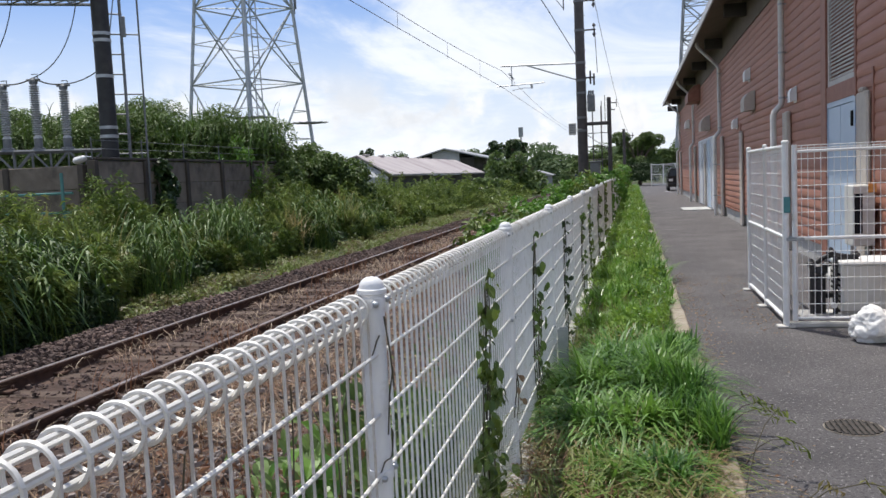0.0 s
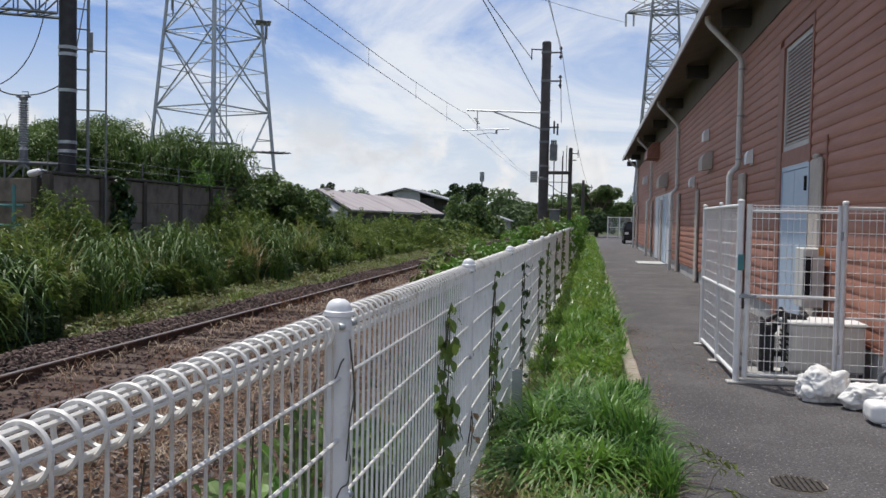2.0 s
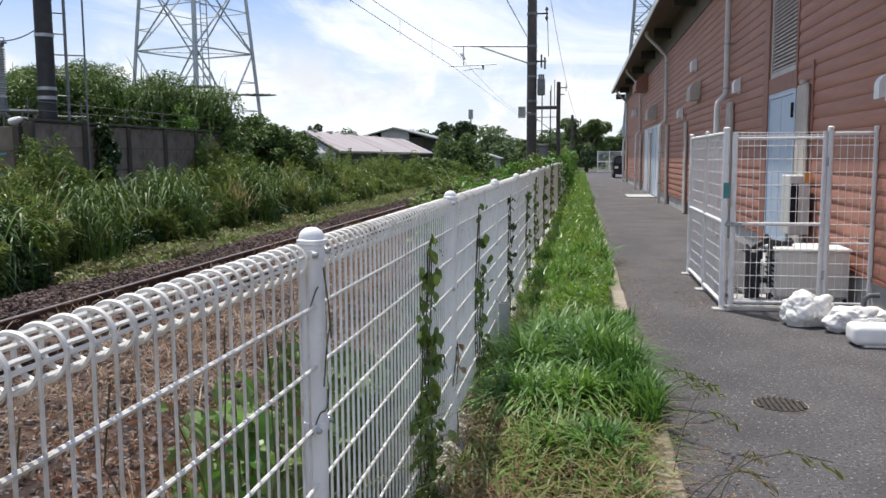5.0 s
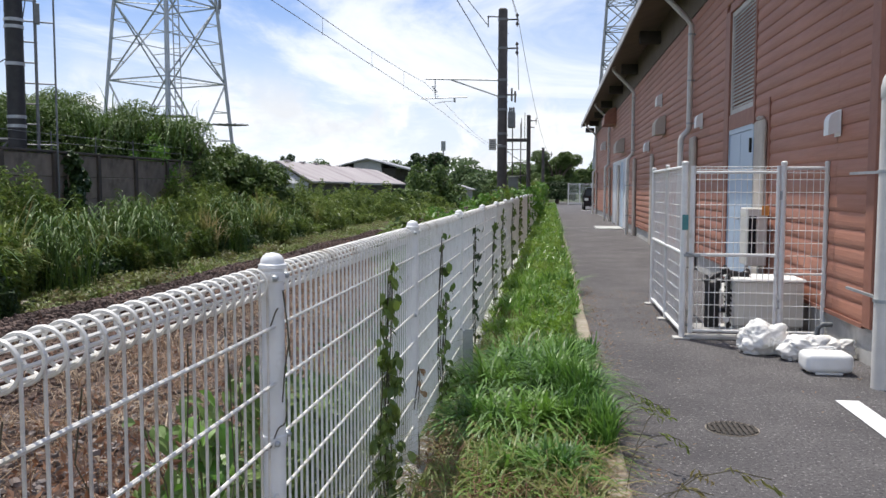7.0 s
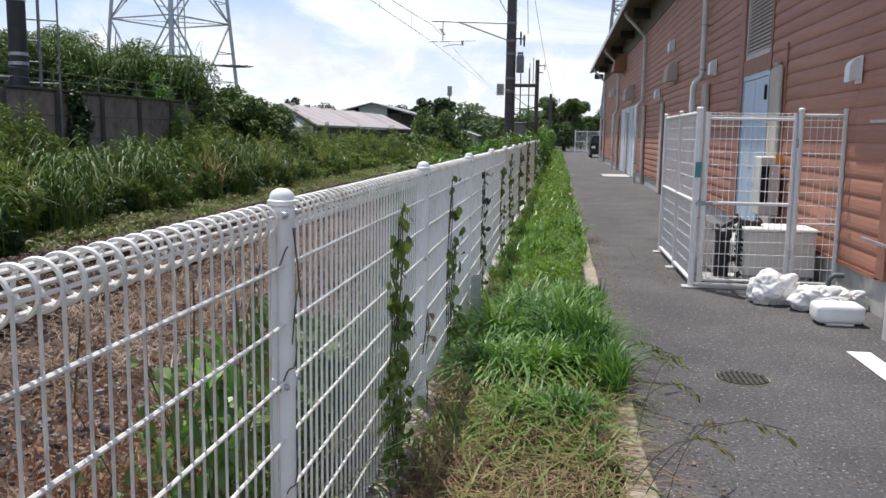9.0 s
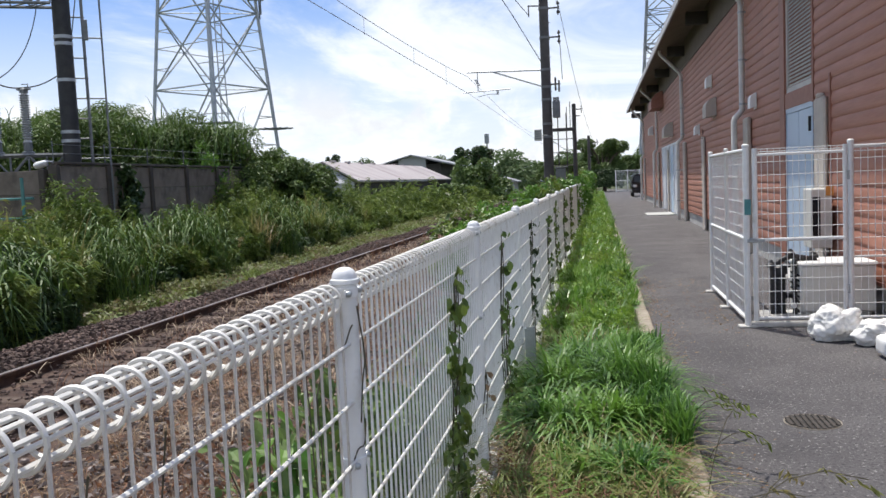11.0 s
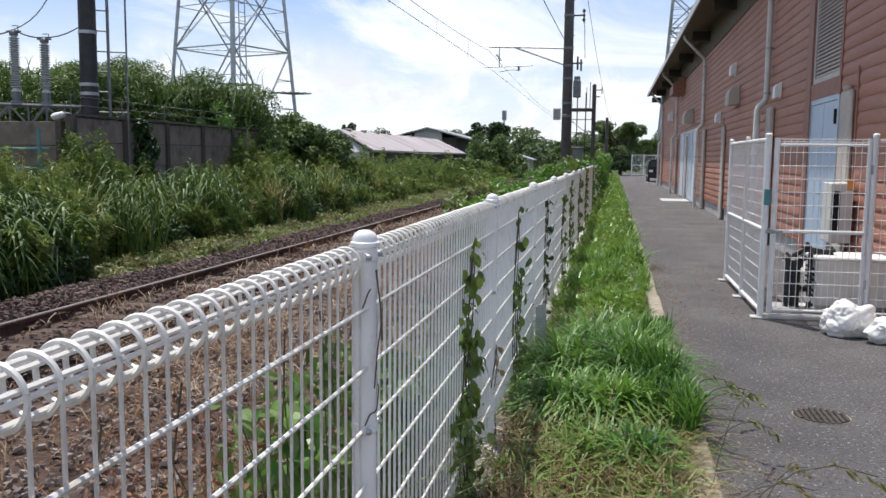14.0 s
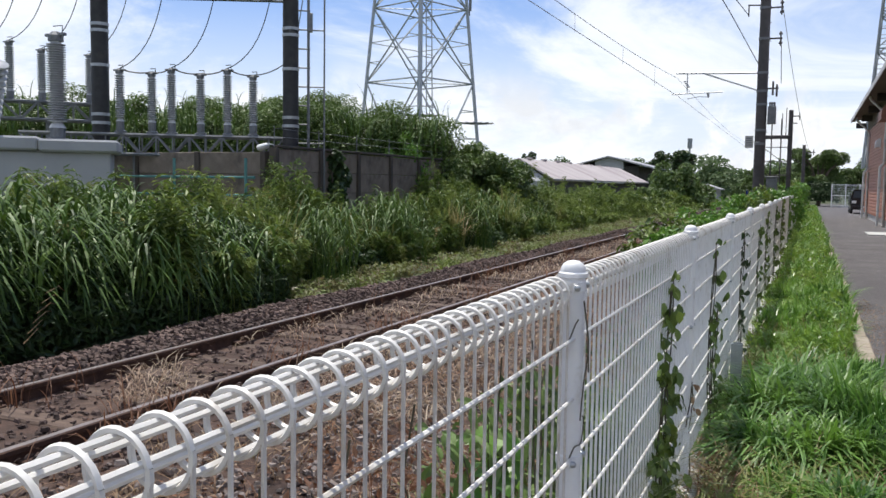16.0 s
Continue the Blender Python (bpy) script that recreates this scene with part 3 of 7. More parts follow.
for i in range(0, 50):
    y = 0.66 * i
    for s in (-1, 1):
        part("rail_chair", chair_me, M_rust, track, loc=(track_x(y) + s * 0.5655, y, RAIL_Z - 0.100))


def stones(rng, pos, size, flat=0.7):
    """Rough angular stones, ten faces each."""
    n = len(pos)
    base = np.array([[-1, -1, -1], [1, -1, -1], [1, 1, -1], [-1, 1, -1], [-1, -1, 1], [1, -1, 1], [1, 1, 1], [-1, 1, 1]]) * 0.5
    v = base[None] * (1 + rng.uniform(-0.42, 0.42, (n, 8, 3)))
    v[:, 4:, :2] *= 0.7
    v *= size[:, None, None] * np.stack([np.ones(n), rng.uniform(0.6, 1, n), rng.uniform(0.45, 0.9, n) * flat], 1)[:, None]
    a = rng.uniform(0, 2 * np.pi, n)
    c, s = np.cos(a)[:, None], np.sin(a)[:, None]
    x, y = v[..., 0] * c - v[..., 1] * s, v[..., 0] * s + v[..., 1] * c
    t = rng.normal(0, 0.35, n)[:, None]
    z = v[..., 2] * np.cos(t) + x * np.sin(t)
    v = np.stack([x, y, z], -1) + pos[:, None]
    fb = np.array([[0, 3, 2, 1], [4, 5, 6, 7], [0, 1, 5, 4], [1, 2, 6, 5], [2, 3, 7, 6], [3, 0, 4, 7]])
    f = (np.arange(n) * 8)[:, None, None] + fb[None]
    return v.reshape(-1, 3), f.reshape(-1, 4).tolist()


def track_xs(y):
    return -4.0 - 0.4 * np.maximum(0, y - 15) / 48


rng = np.random.default_rng(7)
# shoulder of ballast beyond the far rail
n1 = 17000
y1 = 1 + 34 * rng.uniform(0, 1, n1) ** 1.25
u1 = rng.uniform(0, 1, n1)
x1 = track_xs(y1) - 0.66 - 1.05 * u1 - 0.12 * np.sin(y1 * 0.9) * u1
z1 = np.where(u1 < 0.55, -0.085, -0.085 - 0.22 * (u1 - 0.55)) + rng.normal(0, 0.012, n1)
s1 = rng.uniform(0.03, 0.07, n1)
# between the rails and on the near side
n2 = 9000
y2 = 1 + 26 * rng.uniform(0, 1, n2) ** 1.2
x2 = track_xs(y2) + rng.uniform(-0.5, 1.35, n2)
z2 = -0.155 + rng.normal(0, 0.012, n2) + 0.05 * (x2 - track_xs(y2) > 0.62)
s2 = rng.uniform(0.02, 0.05, n2)
n3 = 6000
y3 = 35 + 40 * rng.uniform(0, 1, n3)
x3 = track_xs(y3) + rng.uniform(-1.7, 1.4, n3)
v, f = stones(rng, np.stack([np.r_[x1, x2, x3], np.r_[y1, y2, y3], np.r_[z1, z2, np.full(n3, -0.13)]], 1), np.r_[s1, s2, rng.uniform(0.06, 0.11, n3)])
tagged(new("ballast", raw_mesh("ballast", v, f, M_stone)), "rust-stained crushed stone ballast along the track", "ballast", kind="stuff")
n4 = 10500
y4 = -3.5 + 17.7 * rng.uniform(0, 1, n4) ** 1.15
x4 = rng.uniform(-2.7, -0.2, n4)
v, f = stones(rng, np.stack([x4, y4, np.full(n4, -0.04) + rng.normal(0, 0.012, n4)], 1), rng.uniform(0.018, 0.05, n4))
tagged(new("chippings", raw_mesh("chippings", v, f, M_chip)), "pale stone chippings scattered on the trackside earth", "gravel", kind="stuff")
g = Geo()
bed = [(-1.75, -0.30), (-1.55, -0.16), (-0.95, -0.115), (-0.6, -0.165), (0.6, -0.165), (1.0, -0.125), (1.7, -0.085), (1.7, -0.35), (-1.75, -0.4)]
g.sweep(bed, [(track_x(y), y, 0.0) for y in ypath])
solid("track_bed", g, M_dirt, "brown rust-stained bed of the railway", "track bed", kind="structure")

# ---- building ----
B0, B1, WX = 6.85, 49.5, 3.15
bld = thing("warehouse", (WX, B0, 0), "long single-storey building with red-brown lapped siding", "building")
L = B1 - B0
g = Geo()
g.box((0.03, 0.03, 0.3), (0.25, L, 5.25)).box((0.25, 0.03, 0.3), (12.5, 0.25, 5.25)).box((0.25, L - 0.25, 0.3), (12.5, L, 5.25)).box((12.3, 0.25, 0.3), (12.5, L - 0.25, 5.25))
part("wall_core", g, M_boardtrim, bld)
part("foundation", Geo().box((0.012, 0.012, -0.2), (12.5, L, 0.30)), M_concrete, bld, "grey concrete plinth")
# roof and eave
ROOF = [(-0.80, 5.02), (-0.80, 5.12), (5.8, 7.0), (12.9, 5.12), (12.9, 5.02), (5.8, 6.88)]
g = Geo().sweep(ROOF, [(0, -0.7, 0), (0, L + 0.5, 0)])
part("roof", g, M_roof, bld, "grey metal roof")
part("soffit", Geo().sweep([(-0.78, 5.0), (-0.78, 5.016), (0.03, 5.24), (0.03, 5.22)], [(0, -0.68, 0), (0, L + 0.48, 0)]), M_soffit_and_shade, bld, "dark boarded soffit")
part("fascia", Geo().sweep([(-0.835, 4.97), (-0.835, 5.14), (-0.803, 5.14), (-0.803, 4.97)], [(0, -0.72, 0), (0, L + 0.52, 0)]), M_fascia, bld, "thin grey metal fascia")
for k in range(9):
    part("eave_bracket", Geo().soft((-0.50, -0.10, 4.78), (0.02, 0.10, 5.06), 0.015), M_farmdark, bld, loc=(0, 3.0 + 5.2 * k, 0))


def lap(y0, y1, z, h=0.148):
    """One lapped board: thick at its lower edge, thin above."""
    prof_ = [(0.028, 0.0), (-0.008, 0.0), (-0.014, 0.007), (-0.019, 0.030), (-0.020, 0.065), (-0.015, 0.110), (-0.005, h), (0.028, h)]
    n_ = len(prof_)
    return Geo().add([(x, y, z + dz) for y in (y0, y1) for x, dz in prof_], [(k, (k + 1) % n_, (k + 1) % n_ + n_, k + n_) for k in range(n_)] + [tuple(range(n_))[::-1], tuple(range(n_, 2 * n_))])


HOLES = [(3.98, 5.80, -0.1, 3.98), (21.3, 27.9, -0.1, 2.45)]   # louvre and door bay; far doors
board_jobs = []
ROWS = [0.32 + 0.148 * k for k in range(28)]
for z in ROWS:
    cuts = [0.16] + [0.9 + 3.03 * k for k in range(0, 14)] + [L]
    for a, b in zip(cuts[:-1], cuts[1:]):
        spans = [(a, b)]
        for h0, h1, zz0, zz1 in HOLES:
            if z + 0.07 < zz1 and z + 0.07 > zz0:
                out = []
                for s0, s1 in spans:
                    if s1 <= h0 or s0 >= h1:
                        out.append((s0, s1))
                    else:
                        if s0 < h0 - 0.02:
                            out.append((s0, h0))
                        if s1 > h1 + 0.02:
                            out.append((h1, s1))
                spans = out
        board_jobs += [(s0 + 0.002, s1 - 0.002, z) for s0, s1 in spans]
# added dark strip: eave shadow put in as colour above the last board
part("frieze", Geo().box((-0.022, 0.152, 4.47), (0.029, L, 5.21)), M_soffit_and_shade, bld, "dark band painted as shade under the eave")
part("corner_board", Geo().soft((-0.03, -0.03, 0.30), (0.11, 0.15, 5.2), 0.008), M_boardtrim, bld)
part("base_board", Geo().box((-0.028, 0.151, 0.285), (0.03, 3.97, 0.319)).box((-0.028, 5.81, 0.285), (0.03, 21.2, 0.319)).box((-0.028, 28.0, 0.285), (0.03, L, 0.319)), M_boardtrim, bld)

# louvre
lv = part("louvre", Geo().box((0.0, 4.02, 2.43), (0.05, 4.10, 3.86)).box((0.0, 5.42, 2.43), (0.05, 5.50, 3.86)).box((0.0, 4.10, 2.43), (0.05, 5.42, 2.50)).box((0.0, 4.10, 3.79), (0.05, 5.42, 3.86)), M_louvre, bld, "beige metal ventilation louvre")
slat_me = Geo().box((-0.014, 4.11, -0.002), (0.014, 5.41, 0.002), pose(0.022, 0, 0, 0, -52, 0)).box((0.004, 4.11, -0.024), (0.009, 5.41, -0.006)).mesh("slat", M_louvre)
for k in range(26):
    part("slat", slat_me, M_louvre, lv, loc=(0, 0, 2.535 + 0.0492 * k))
part("void", Geo().box((0.05, 4.0, 2.40), (0.06, 5.80, 3.9)), M_dark, bld)
g = Geo().box((-0.03, 5.50, 0.0), (0.05, 5.80, 3.9)).box((-0.03, 3.94, 2.2), (0.05, 4.02, 3.98)).box((-0.03, 4.02, 3.862), (0.05, 5.5, 3.98)).box((-0.02, 4.02, 2.22), (0.05, 5.5, 2.428))
part("trim", g, M_boardtrim, bld, "red-brown trim round louvre and door")
dr = part("door", Geo().soft((0.0, 4.12, 0.06), (0.045, 5.48, 2.15), 0.006), M_door, bld, "pale blue steel double door")
part("door_frame", Geo().box((-0.012, 4.04, 0.03), (0.05, 4.115, 2.22)).box((-0.012, 5.485, 0.03), (0.05, 5.50, 2.22)).box((-0.012, 4.115, 2.155), (0.05, 5.485, 2.22)).box((-0.004, 4.796, 0.06), (0.0, 4.804, 2.15)), M_door, dr)
part("door_handle", Geo().tube([(0, 4.75, 1.0), (-0.05, 4.75, 1.0), (-0.05, 4.63, 1.0)], 0.01, 8), M_galv, dr)
part("door_closer", Geo().soft((-0.035, 4.13, 1.86), (-0.002, 4.17, 2.04), 0.004), M_dark, dr)
part("door_step", Geo().soft((-0.25, 3.98, 0.0), (0.0, 5.62, 0.05), 0.01), M_concrete, bld)

# far doors
for k, (y0, y1, mt) in enumerate(((21.5, 22.7, M_doorwhite), (22.9, 24.1, M_door), (24.4, 26.0, M_doorwhite), (26.1, 27.8, M_doorwhite))):
    d = part("door", Geo().soft((-0.01, y0, 0.04), (0.03, y1, 2.36), 0.006), mt, bld, "tall pale steel door")
    part("door_frame", Geo().box((-0.03, y0 - 0.09, 0.0), (0.03, y0 - 0.005, 2.44)).box((-0.03, y1 + 0.005, 0.0), (0.03, y1 + 0.09, 2.44)).box((-0.03, y0 - 0.005, 2.365), (0.03, y1 + 0.005, 2.44)), M_doorwhite, d)
part("ramp_plate", Geo().soft((-0.95, 22.4, 0.0), (-0.04, 24.2, 0.035), 0.01), M_sign, bld, "low concrete step at the doors")

# downpipes and their pilasters
for y, wide in ((15.3, 0.5), (25.7, 0.5), (36.4, 0.5), (46.9, 0.5)):
    q = y - B0
    dp = part("downpipe", Geo().tube([(-0.69, q, 5.06), (-0.69, q, 4.92), (-0.64, q, 4.85), (-0.16, q, 4.36), (-0.10, q, 4.26), (-0.10, q, 2.48), (-0.12, q, 2.42), (-0.22, q, 2.32), (-0.24, q, 2.25), (-0.24, q, 0.02)], 0.05, 12), M_whitepipe, bld, "white downpipe from the eave", smooth=True)
    for z, x in ((4.1, -0.10), (3.3, -0.10), (2.55, -0.10), (1.5, -0.24), (0.6, -0.24)):
        part("pipe_clip", Geo().lathe([(0.056, -0.015), (0.056, 0.015)], (x, q, z), 12).box((x + 0.04, q - 0.012, z - 0.012), (0.0, q + 0.012, z + 0.012)), M_galv, dp)
    part("pilaster", Geo().soft((-0.10, q - 0.42, 0.0), (-0.027, q + 0.0, 2.30), 0.02), M_pil, bld, "beige rendered pilaster")
for y in (10.36, 21.2, 31.5):
    q = y - B0
    part("pilaster", Geo().soft((-0.08, q - 0.22, 0.0), (-0.027, q + 0.22, 2.21), 0.02), M_pil, bld, "beige rendered pilaster")
    part("pilaster_cap", Geo().lathe([(0.05, 2.21), (0.05, 2.24), (0.03, 2.26)], (-0.055, q, 0), 10), M_pil, bld)
for q in (3.20, 14.6):
    part("wall_trim", Geo().box((-0.032, q, 0.33), (0.02, q + 0.06, 2.45)), M_boardtrim, bld)


def hood(y, z, w, h, d, mat, label):
    """A wall vent: quarter-round cowl, open below."""
    prof = [(0.0, h)] + [(-d * math.sin(a), h - d * (1 - math.cos(a))) for a in [radians(k * 15) for k in range(1, 7)]] + [(-d, 0.0), (0.0, 0.03)]
    g = Geo().sweep(prof, [(0, -w / 2, 0), (0, w / 2, 0)])
    g.box((-0.006, -w / 2 - 0.01, -0.01), (0.0, w / 2 + 0.01, h + 0.01))
    part("vent_hood", g, mat, bld, label, loc=(-0.027, y - B0, z - h / 2))


hood(7.72, 1.97, 0.13, 0.21, 0.10, M_plastic, "white metal vent hood")
hood(14.5, 2.53, 0.22, 0.24, 0.10, M_plastic, "white metal vent hood")
hood(19.8, 3.42, 0.30, 0.28, 0.12, M_plastic, "white metal vent hood")
hood(19.3, 2.80, 0.6, 0.42, 0.22, M_pil, "large brown-grey vent hood")
hood(22.2, 2.48, 0.32, 0.26, 0.12, M_plastic, "white metal vent hood")
hood(30.0, 2.9, 1.0, 0.5, 0.3, M_pil, "large brown-grey vent hood")
hood(34.4, 4.25, 1.8, 0.65, 0.45, M_boardtrim, "wide brown vent hood")
hood(40.0, 3.4, 0.5, 0.4, 0.2, M_plastic, "white metal vent hood")
# canopy box high on the wall near the corner
cp = part("canopy", Geo().soft((-0.55, 0.35, 3.54), (-0.028, 1.50, 3.72), 0.012), M_pil, bld, "beige box canopy with dark underside")
part("canopy_soffit", Geo().box((-0.53, 0.37, 3.50), (-0.03, 1.48, 3.536)), M_farmdark, cp)

# white drain stack in front of the corner
st = thing("drain_stack", (2.97, 6.14, 0), "thick white plastic drain stack standing by the building corner", "pipe")
part("main_pipe", Geo().tube([(0, 0, -0.05), (0, 0, 2.02)], 0.072, 18), M_whitepipe, st, smooth=True)
part("pipe_head", Geo().lathe([(0.072, 2.02), (0.078, 2.03), (0.078, 2.10), (0.066, 2.16), (0.050, 2.19), (0.044, 2.24), (0.044, 3.2)], n=18), M_whitepipe, st, smooth=True)
for z in (0.62, 1.52):
    part("bracket", Geo().lathe([(0.079, z - 0.012), (0.079, z + 0.012)], n=18).box((0.0, 0.06, z - 0.010), (0.02, 0.80, z + 0.010)), M_galv, st)
g = Geo().soft((3.08, 5.98, 0.0), (3.60, 6.06, 2.6), 0.01)
solid("grey_panel", g, M_concrete, "grey upright panel beside the white drain stack", "panel")

litter_rng = np.random.default_rng(31)
LIT = []
for x0, x1, y0, y1, cnt in ((1.5, 1.85, 7.6, 10.4, 260), (1.0, 1.35, 7.0, 11.0, 240), (1.0, 1.9, 10.6, 11.6, 160), (2.7, 3.1, 6.3, 7.6, 60), (1.0, 3.0, 2.5, 12.0, 120), (1.03, 1.22, 6.4, 12.0, 420), (1.03, 1.30, 2.6, 4.4, 140)):
    LIT.append(np.stack([litter_rng.uniform(x0, x1, cnt), litter_rng.uniform(y0, y1, cnt), litter_rng.uniform(0.004, 0.012, cnt)], 1))
LIT = np.concatenate(LIT)
# ---- service cage ----
cage = thing("service_cage", (1.87, 7.95, 0), "white mesh cage with a gate against the wall", "cage")
CH = 1.62


def cage_mesh(w, z0, z1, along_y):
    g = Geo()
    k = int(w / 0.05)
    def at(u, z):
        return (0, u, z) if along_y else (u, 0, z)
    for i in range(1, k):
        u = w * i / k
        g.tube([at(u, z0), at(u, z1)], 0.0030, 4)
    nz = int(round((z1 - z0) / 0.118))
    for j in range(nz + 1):
        z = z0 + (z1 - z0) * j / nz
        g.tube([at(0, z), at(w, z)], 0.0034, 5)
    if z1 > 1.4:
        for dz, off in ((-0.025, 0.02), (-0.055, 0.0)):
            p, q = at(0, z1 + dz), at(w, z1 + dz)
            g.tube([p, q], 0.0040, 5)
    return g


def cage_post(x, y, r=0.024, h=CH, foot=True):
    p = part("post", Geo().lathe([(r, 0.0), (r, h), (r * 1.15, h + 0.004), (r * 1.15, h + 0.022), (r * 0.7, h + 0.032)], n=12), M_white, cage, smooth=True, loc=(x, y, 0))
    if foot:
        part("foot_plate", Geo().soft((-0.08, -0.06, 0.0), (0.07, 0.06, 0.02), 0.005), M_concrete, p)


cage_post(0, 0, 0.028)
cage_post(0, 1.15, 0.02)
cage_post(0, 2.35, 0.024)
cage_post(0.875, 0.0, 0.026)
cage_post(1.25, 0.0, 0.022)
for z in (0.07, 0.80, CH - 0.02):
    part("side_rail", Geo().tube([(0, 0.03, z), (0, 2.33, z)], 0.016, 8), M_white, cage, smooth=True)
sp = part("side_mesh", cage_mesh(2.3, 0.08, CH - 0.03, True), M_white, cage, loc=(0.012, 0.03, 0))
gate = part("gate", Geo().tube([(0.075, 0, 0.06), (0.075, 0, CH - 0.01)], 0.024, 12).tube([(0.83, 0, 0.06), (0.83, 0, CH - 0.01)], 0.020, 12).tube([(0.075, 0, 0.08), (0.83, 0, 0.08)], 0.014, 8).tube([(0.075, 0, 0.79), (0.83, 0, 0.79)], 0.017, 8).tube([(0.075, 0, CH - 0.07), (0.83, 0, CH - 0.07)], 0.014, 8), M_white, cage, "white framed mesh gate", smooth=True)
part("gate_mesh", cage_mesh(0.74, 0.09, CH - 0.02, False), M_white, gate, loc=(0.082, 0.01, 0))
part("latch", Geo().soft((0.0, -0.035, 0.77), (0.15, -0.012, 0.80), 0.004).tube([(0.02, -0.03, 0.81), (0.10, -0.06, 0.79)], 0.009, 8), M_galv, gate, "grey steel latch bolt")
part("tag_plate", Geo().box((-0.02, -0.034, 1.02), (0.035, -0.029, 1.16)), M_teal, cage, "small teal notice plate")
part("front_mesh", cage_mesh(0.35, 0.09, CH - 0.02, False), M_white, cage, loc=(0.90, 0.0, 0))
for z in (0.08, 0.62, CH - 0.03):
    part("front_rail", Geo().tube([(0.88, 0, z), (1.25, 0, z)], 0.011, 8), M_white, cage)
part("sill", Geo().soft((0.03, -0.03, 0.0), (1.22, 0.05, 0.045), 0.008), M_concrete, cage, "grey concrete sill")
for z in (0.30, 1.30):
    part("gate_hinge", Geo().lathe([(0.014, z), (0.014, z + 0.08)], (0.852, -0.012, 0), 8), M_galv, gate)

# outdoor unit in the cage
ac = thing("outdoor_unit", (2.74, 8.60, 0), "off-white metal equipment box standing in the cage", "equipment")
part("casing", Geo().soft((-0.32, -0.25, 0.06), (0.33, 0.25, 0.50), 0.015), M_acwhite, ac)
part("lid", Geo().soft((-0.335, -0.265, 0.50), (0.345, 0.265, 0.53), 0.008), M_plastic, ac)
for q in (-0.24, 0.24):
    part("plinth", Geo().soft((q - 0.06, -0.22, 0.0), (q + 0.06, 0.22, 0.06), 0.006), M_concrete, ac)
g = Geo()
for k in range(6):
    g.box((-0.328, -0.18, 0.14 + 0.05 * k), (-0.321, 0.18, 0.16 + 0.05 * k))
part("grille", g, M_dark, ac)
pump = thing("water_pump", (2.26, 8.5, 0), "black cast-iron pump with pipes inside the cage", "pump")
g = Geo().lathe([(0.09, 0.0), (0.09, 0.03), (0.05, 0.04), (0.05, 0.40), (0.07, 0.42), (0.07, 0.48), (0.045, 0.50)], (0, 0, 0), 12)
g.lathe([(0.08, 0.0), (0.08, 0.03), (0.045, 0.04), (0.045, 0.44), (0.065, 0.46), (0.065, 0.52), (0.04, 0.54)], (0.20, 0.06, 0), 12)
part("body", g, M_pump, pump, smooth=True)
g = Geo().tube([(-0.09, 0, 0.46), (0.0, 0, 0.54), (0.10, 0.02, 0.58), (0.20, 0.06, 0.56), (0.32, 0.06, 0.54), (0.36, 0.06, 0.46)], 0.028, 10).tube([(0.0, 0, 0.2), (0.2, 0.06, 0.2)], 0.03, 10).tube([(-0.08, -0.05, 0.0), (-0.08, -0.05, 0.5)], 0.02, 8).tube([(0.12, -0.06, 0.0), (0.12, -0.06, 0.56)], 0.022, 8)
part("pipework", g, M_pump, pump, smooth=True)
for x, y, z in ((-0.08, 0, 0.5), (0.1, 0.02, 0.60), (0.32, 0.06, 0.57), (0.05, -0.05, 0.50)):
    part("valve_wheel", Geo().lathe([(0.03, -0.02), (0.045, -0.01), (0.045, 0.01), (0.03, 0.02), (0.012, 0.05)], (x, y, z), 10), M_pump, pump)
part("gauge", Geo().lathe([(0.028, 0), (0.028, 0.02)], n=12, m=pose(0.10, -0.09, 0.12, 90, 0, 0)), M_plastic, pump)
part("base_plate", Geo().soft((-0.2, -0.16, 0.0), (0.45, 0.2, 0.035), 0.006), M_concrete, pump)
mb = thing("meter_cabinet", (2.93, 10.0, 0), "white wall cabinet with a dark glazed panel", "cabinet")
part("casing", Geo().soft((-0.06, -0.13, 0.52), (0.16, 0.25, 1.18), 0.012), M_acwhite, mb)
part("window", Geo().soft((-0.05, -0.137, 0.66), (0.035, -0.131, 1.09), 0.003), M_trainglass, mb, "dark glazed panel")
part("flap", Geo().soft((0.09, -0.145, 1.10), (0.17, -0.131, 1.21), 0.003), M_orange, mb, "small orange plastic cover")
part("support", Geo().soft((-0.05, 0.0, 0.0), (-0.01, 0.04, 0.52), 0.004).soft((0.10, 0.0, 0.0), (0.14, 0.04, 0.52), 0.004), M_galv, mb)
elb = thing("bent_pipe", (3.07, 7.72, 0), "grey bent drain pipe coming out of the plinth", "pipe")
part("pipe", Geo().tube([(0.06, 0, 0.20), (-0.02, 0, 0.20), (-0.06, 0, 0.16), (-0.07, 0, 0.02)], 0.024, 10), M_steelgrey, elb, smooth=True)
part("collar", Geo().lathe([(0.034, 0.0), (0.034, 0.03), (0.026, 0.035)], (-0.07, 0, 0.0), 12), M_steelgrey, elb)


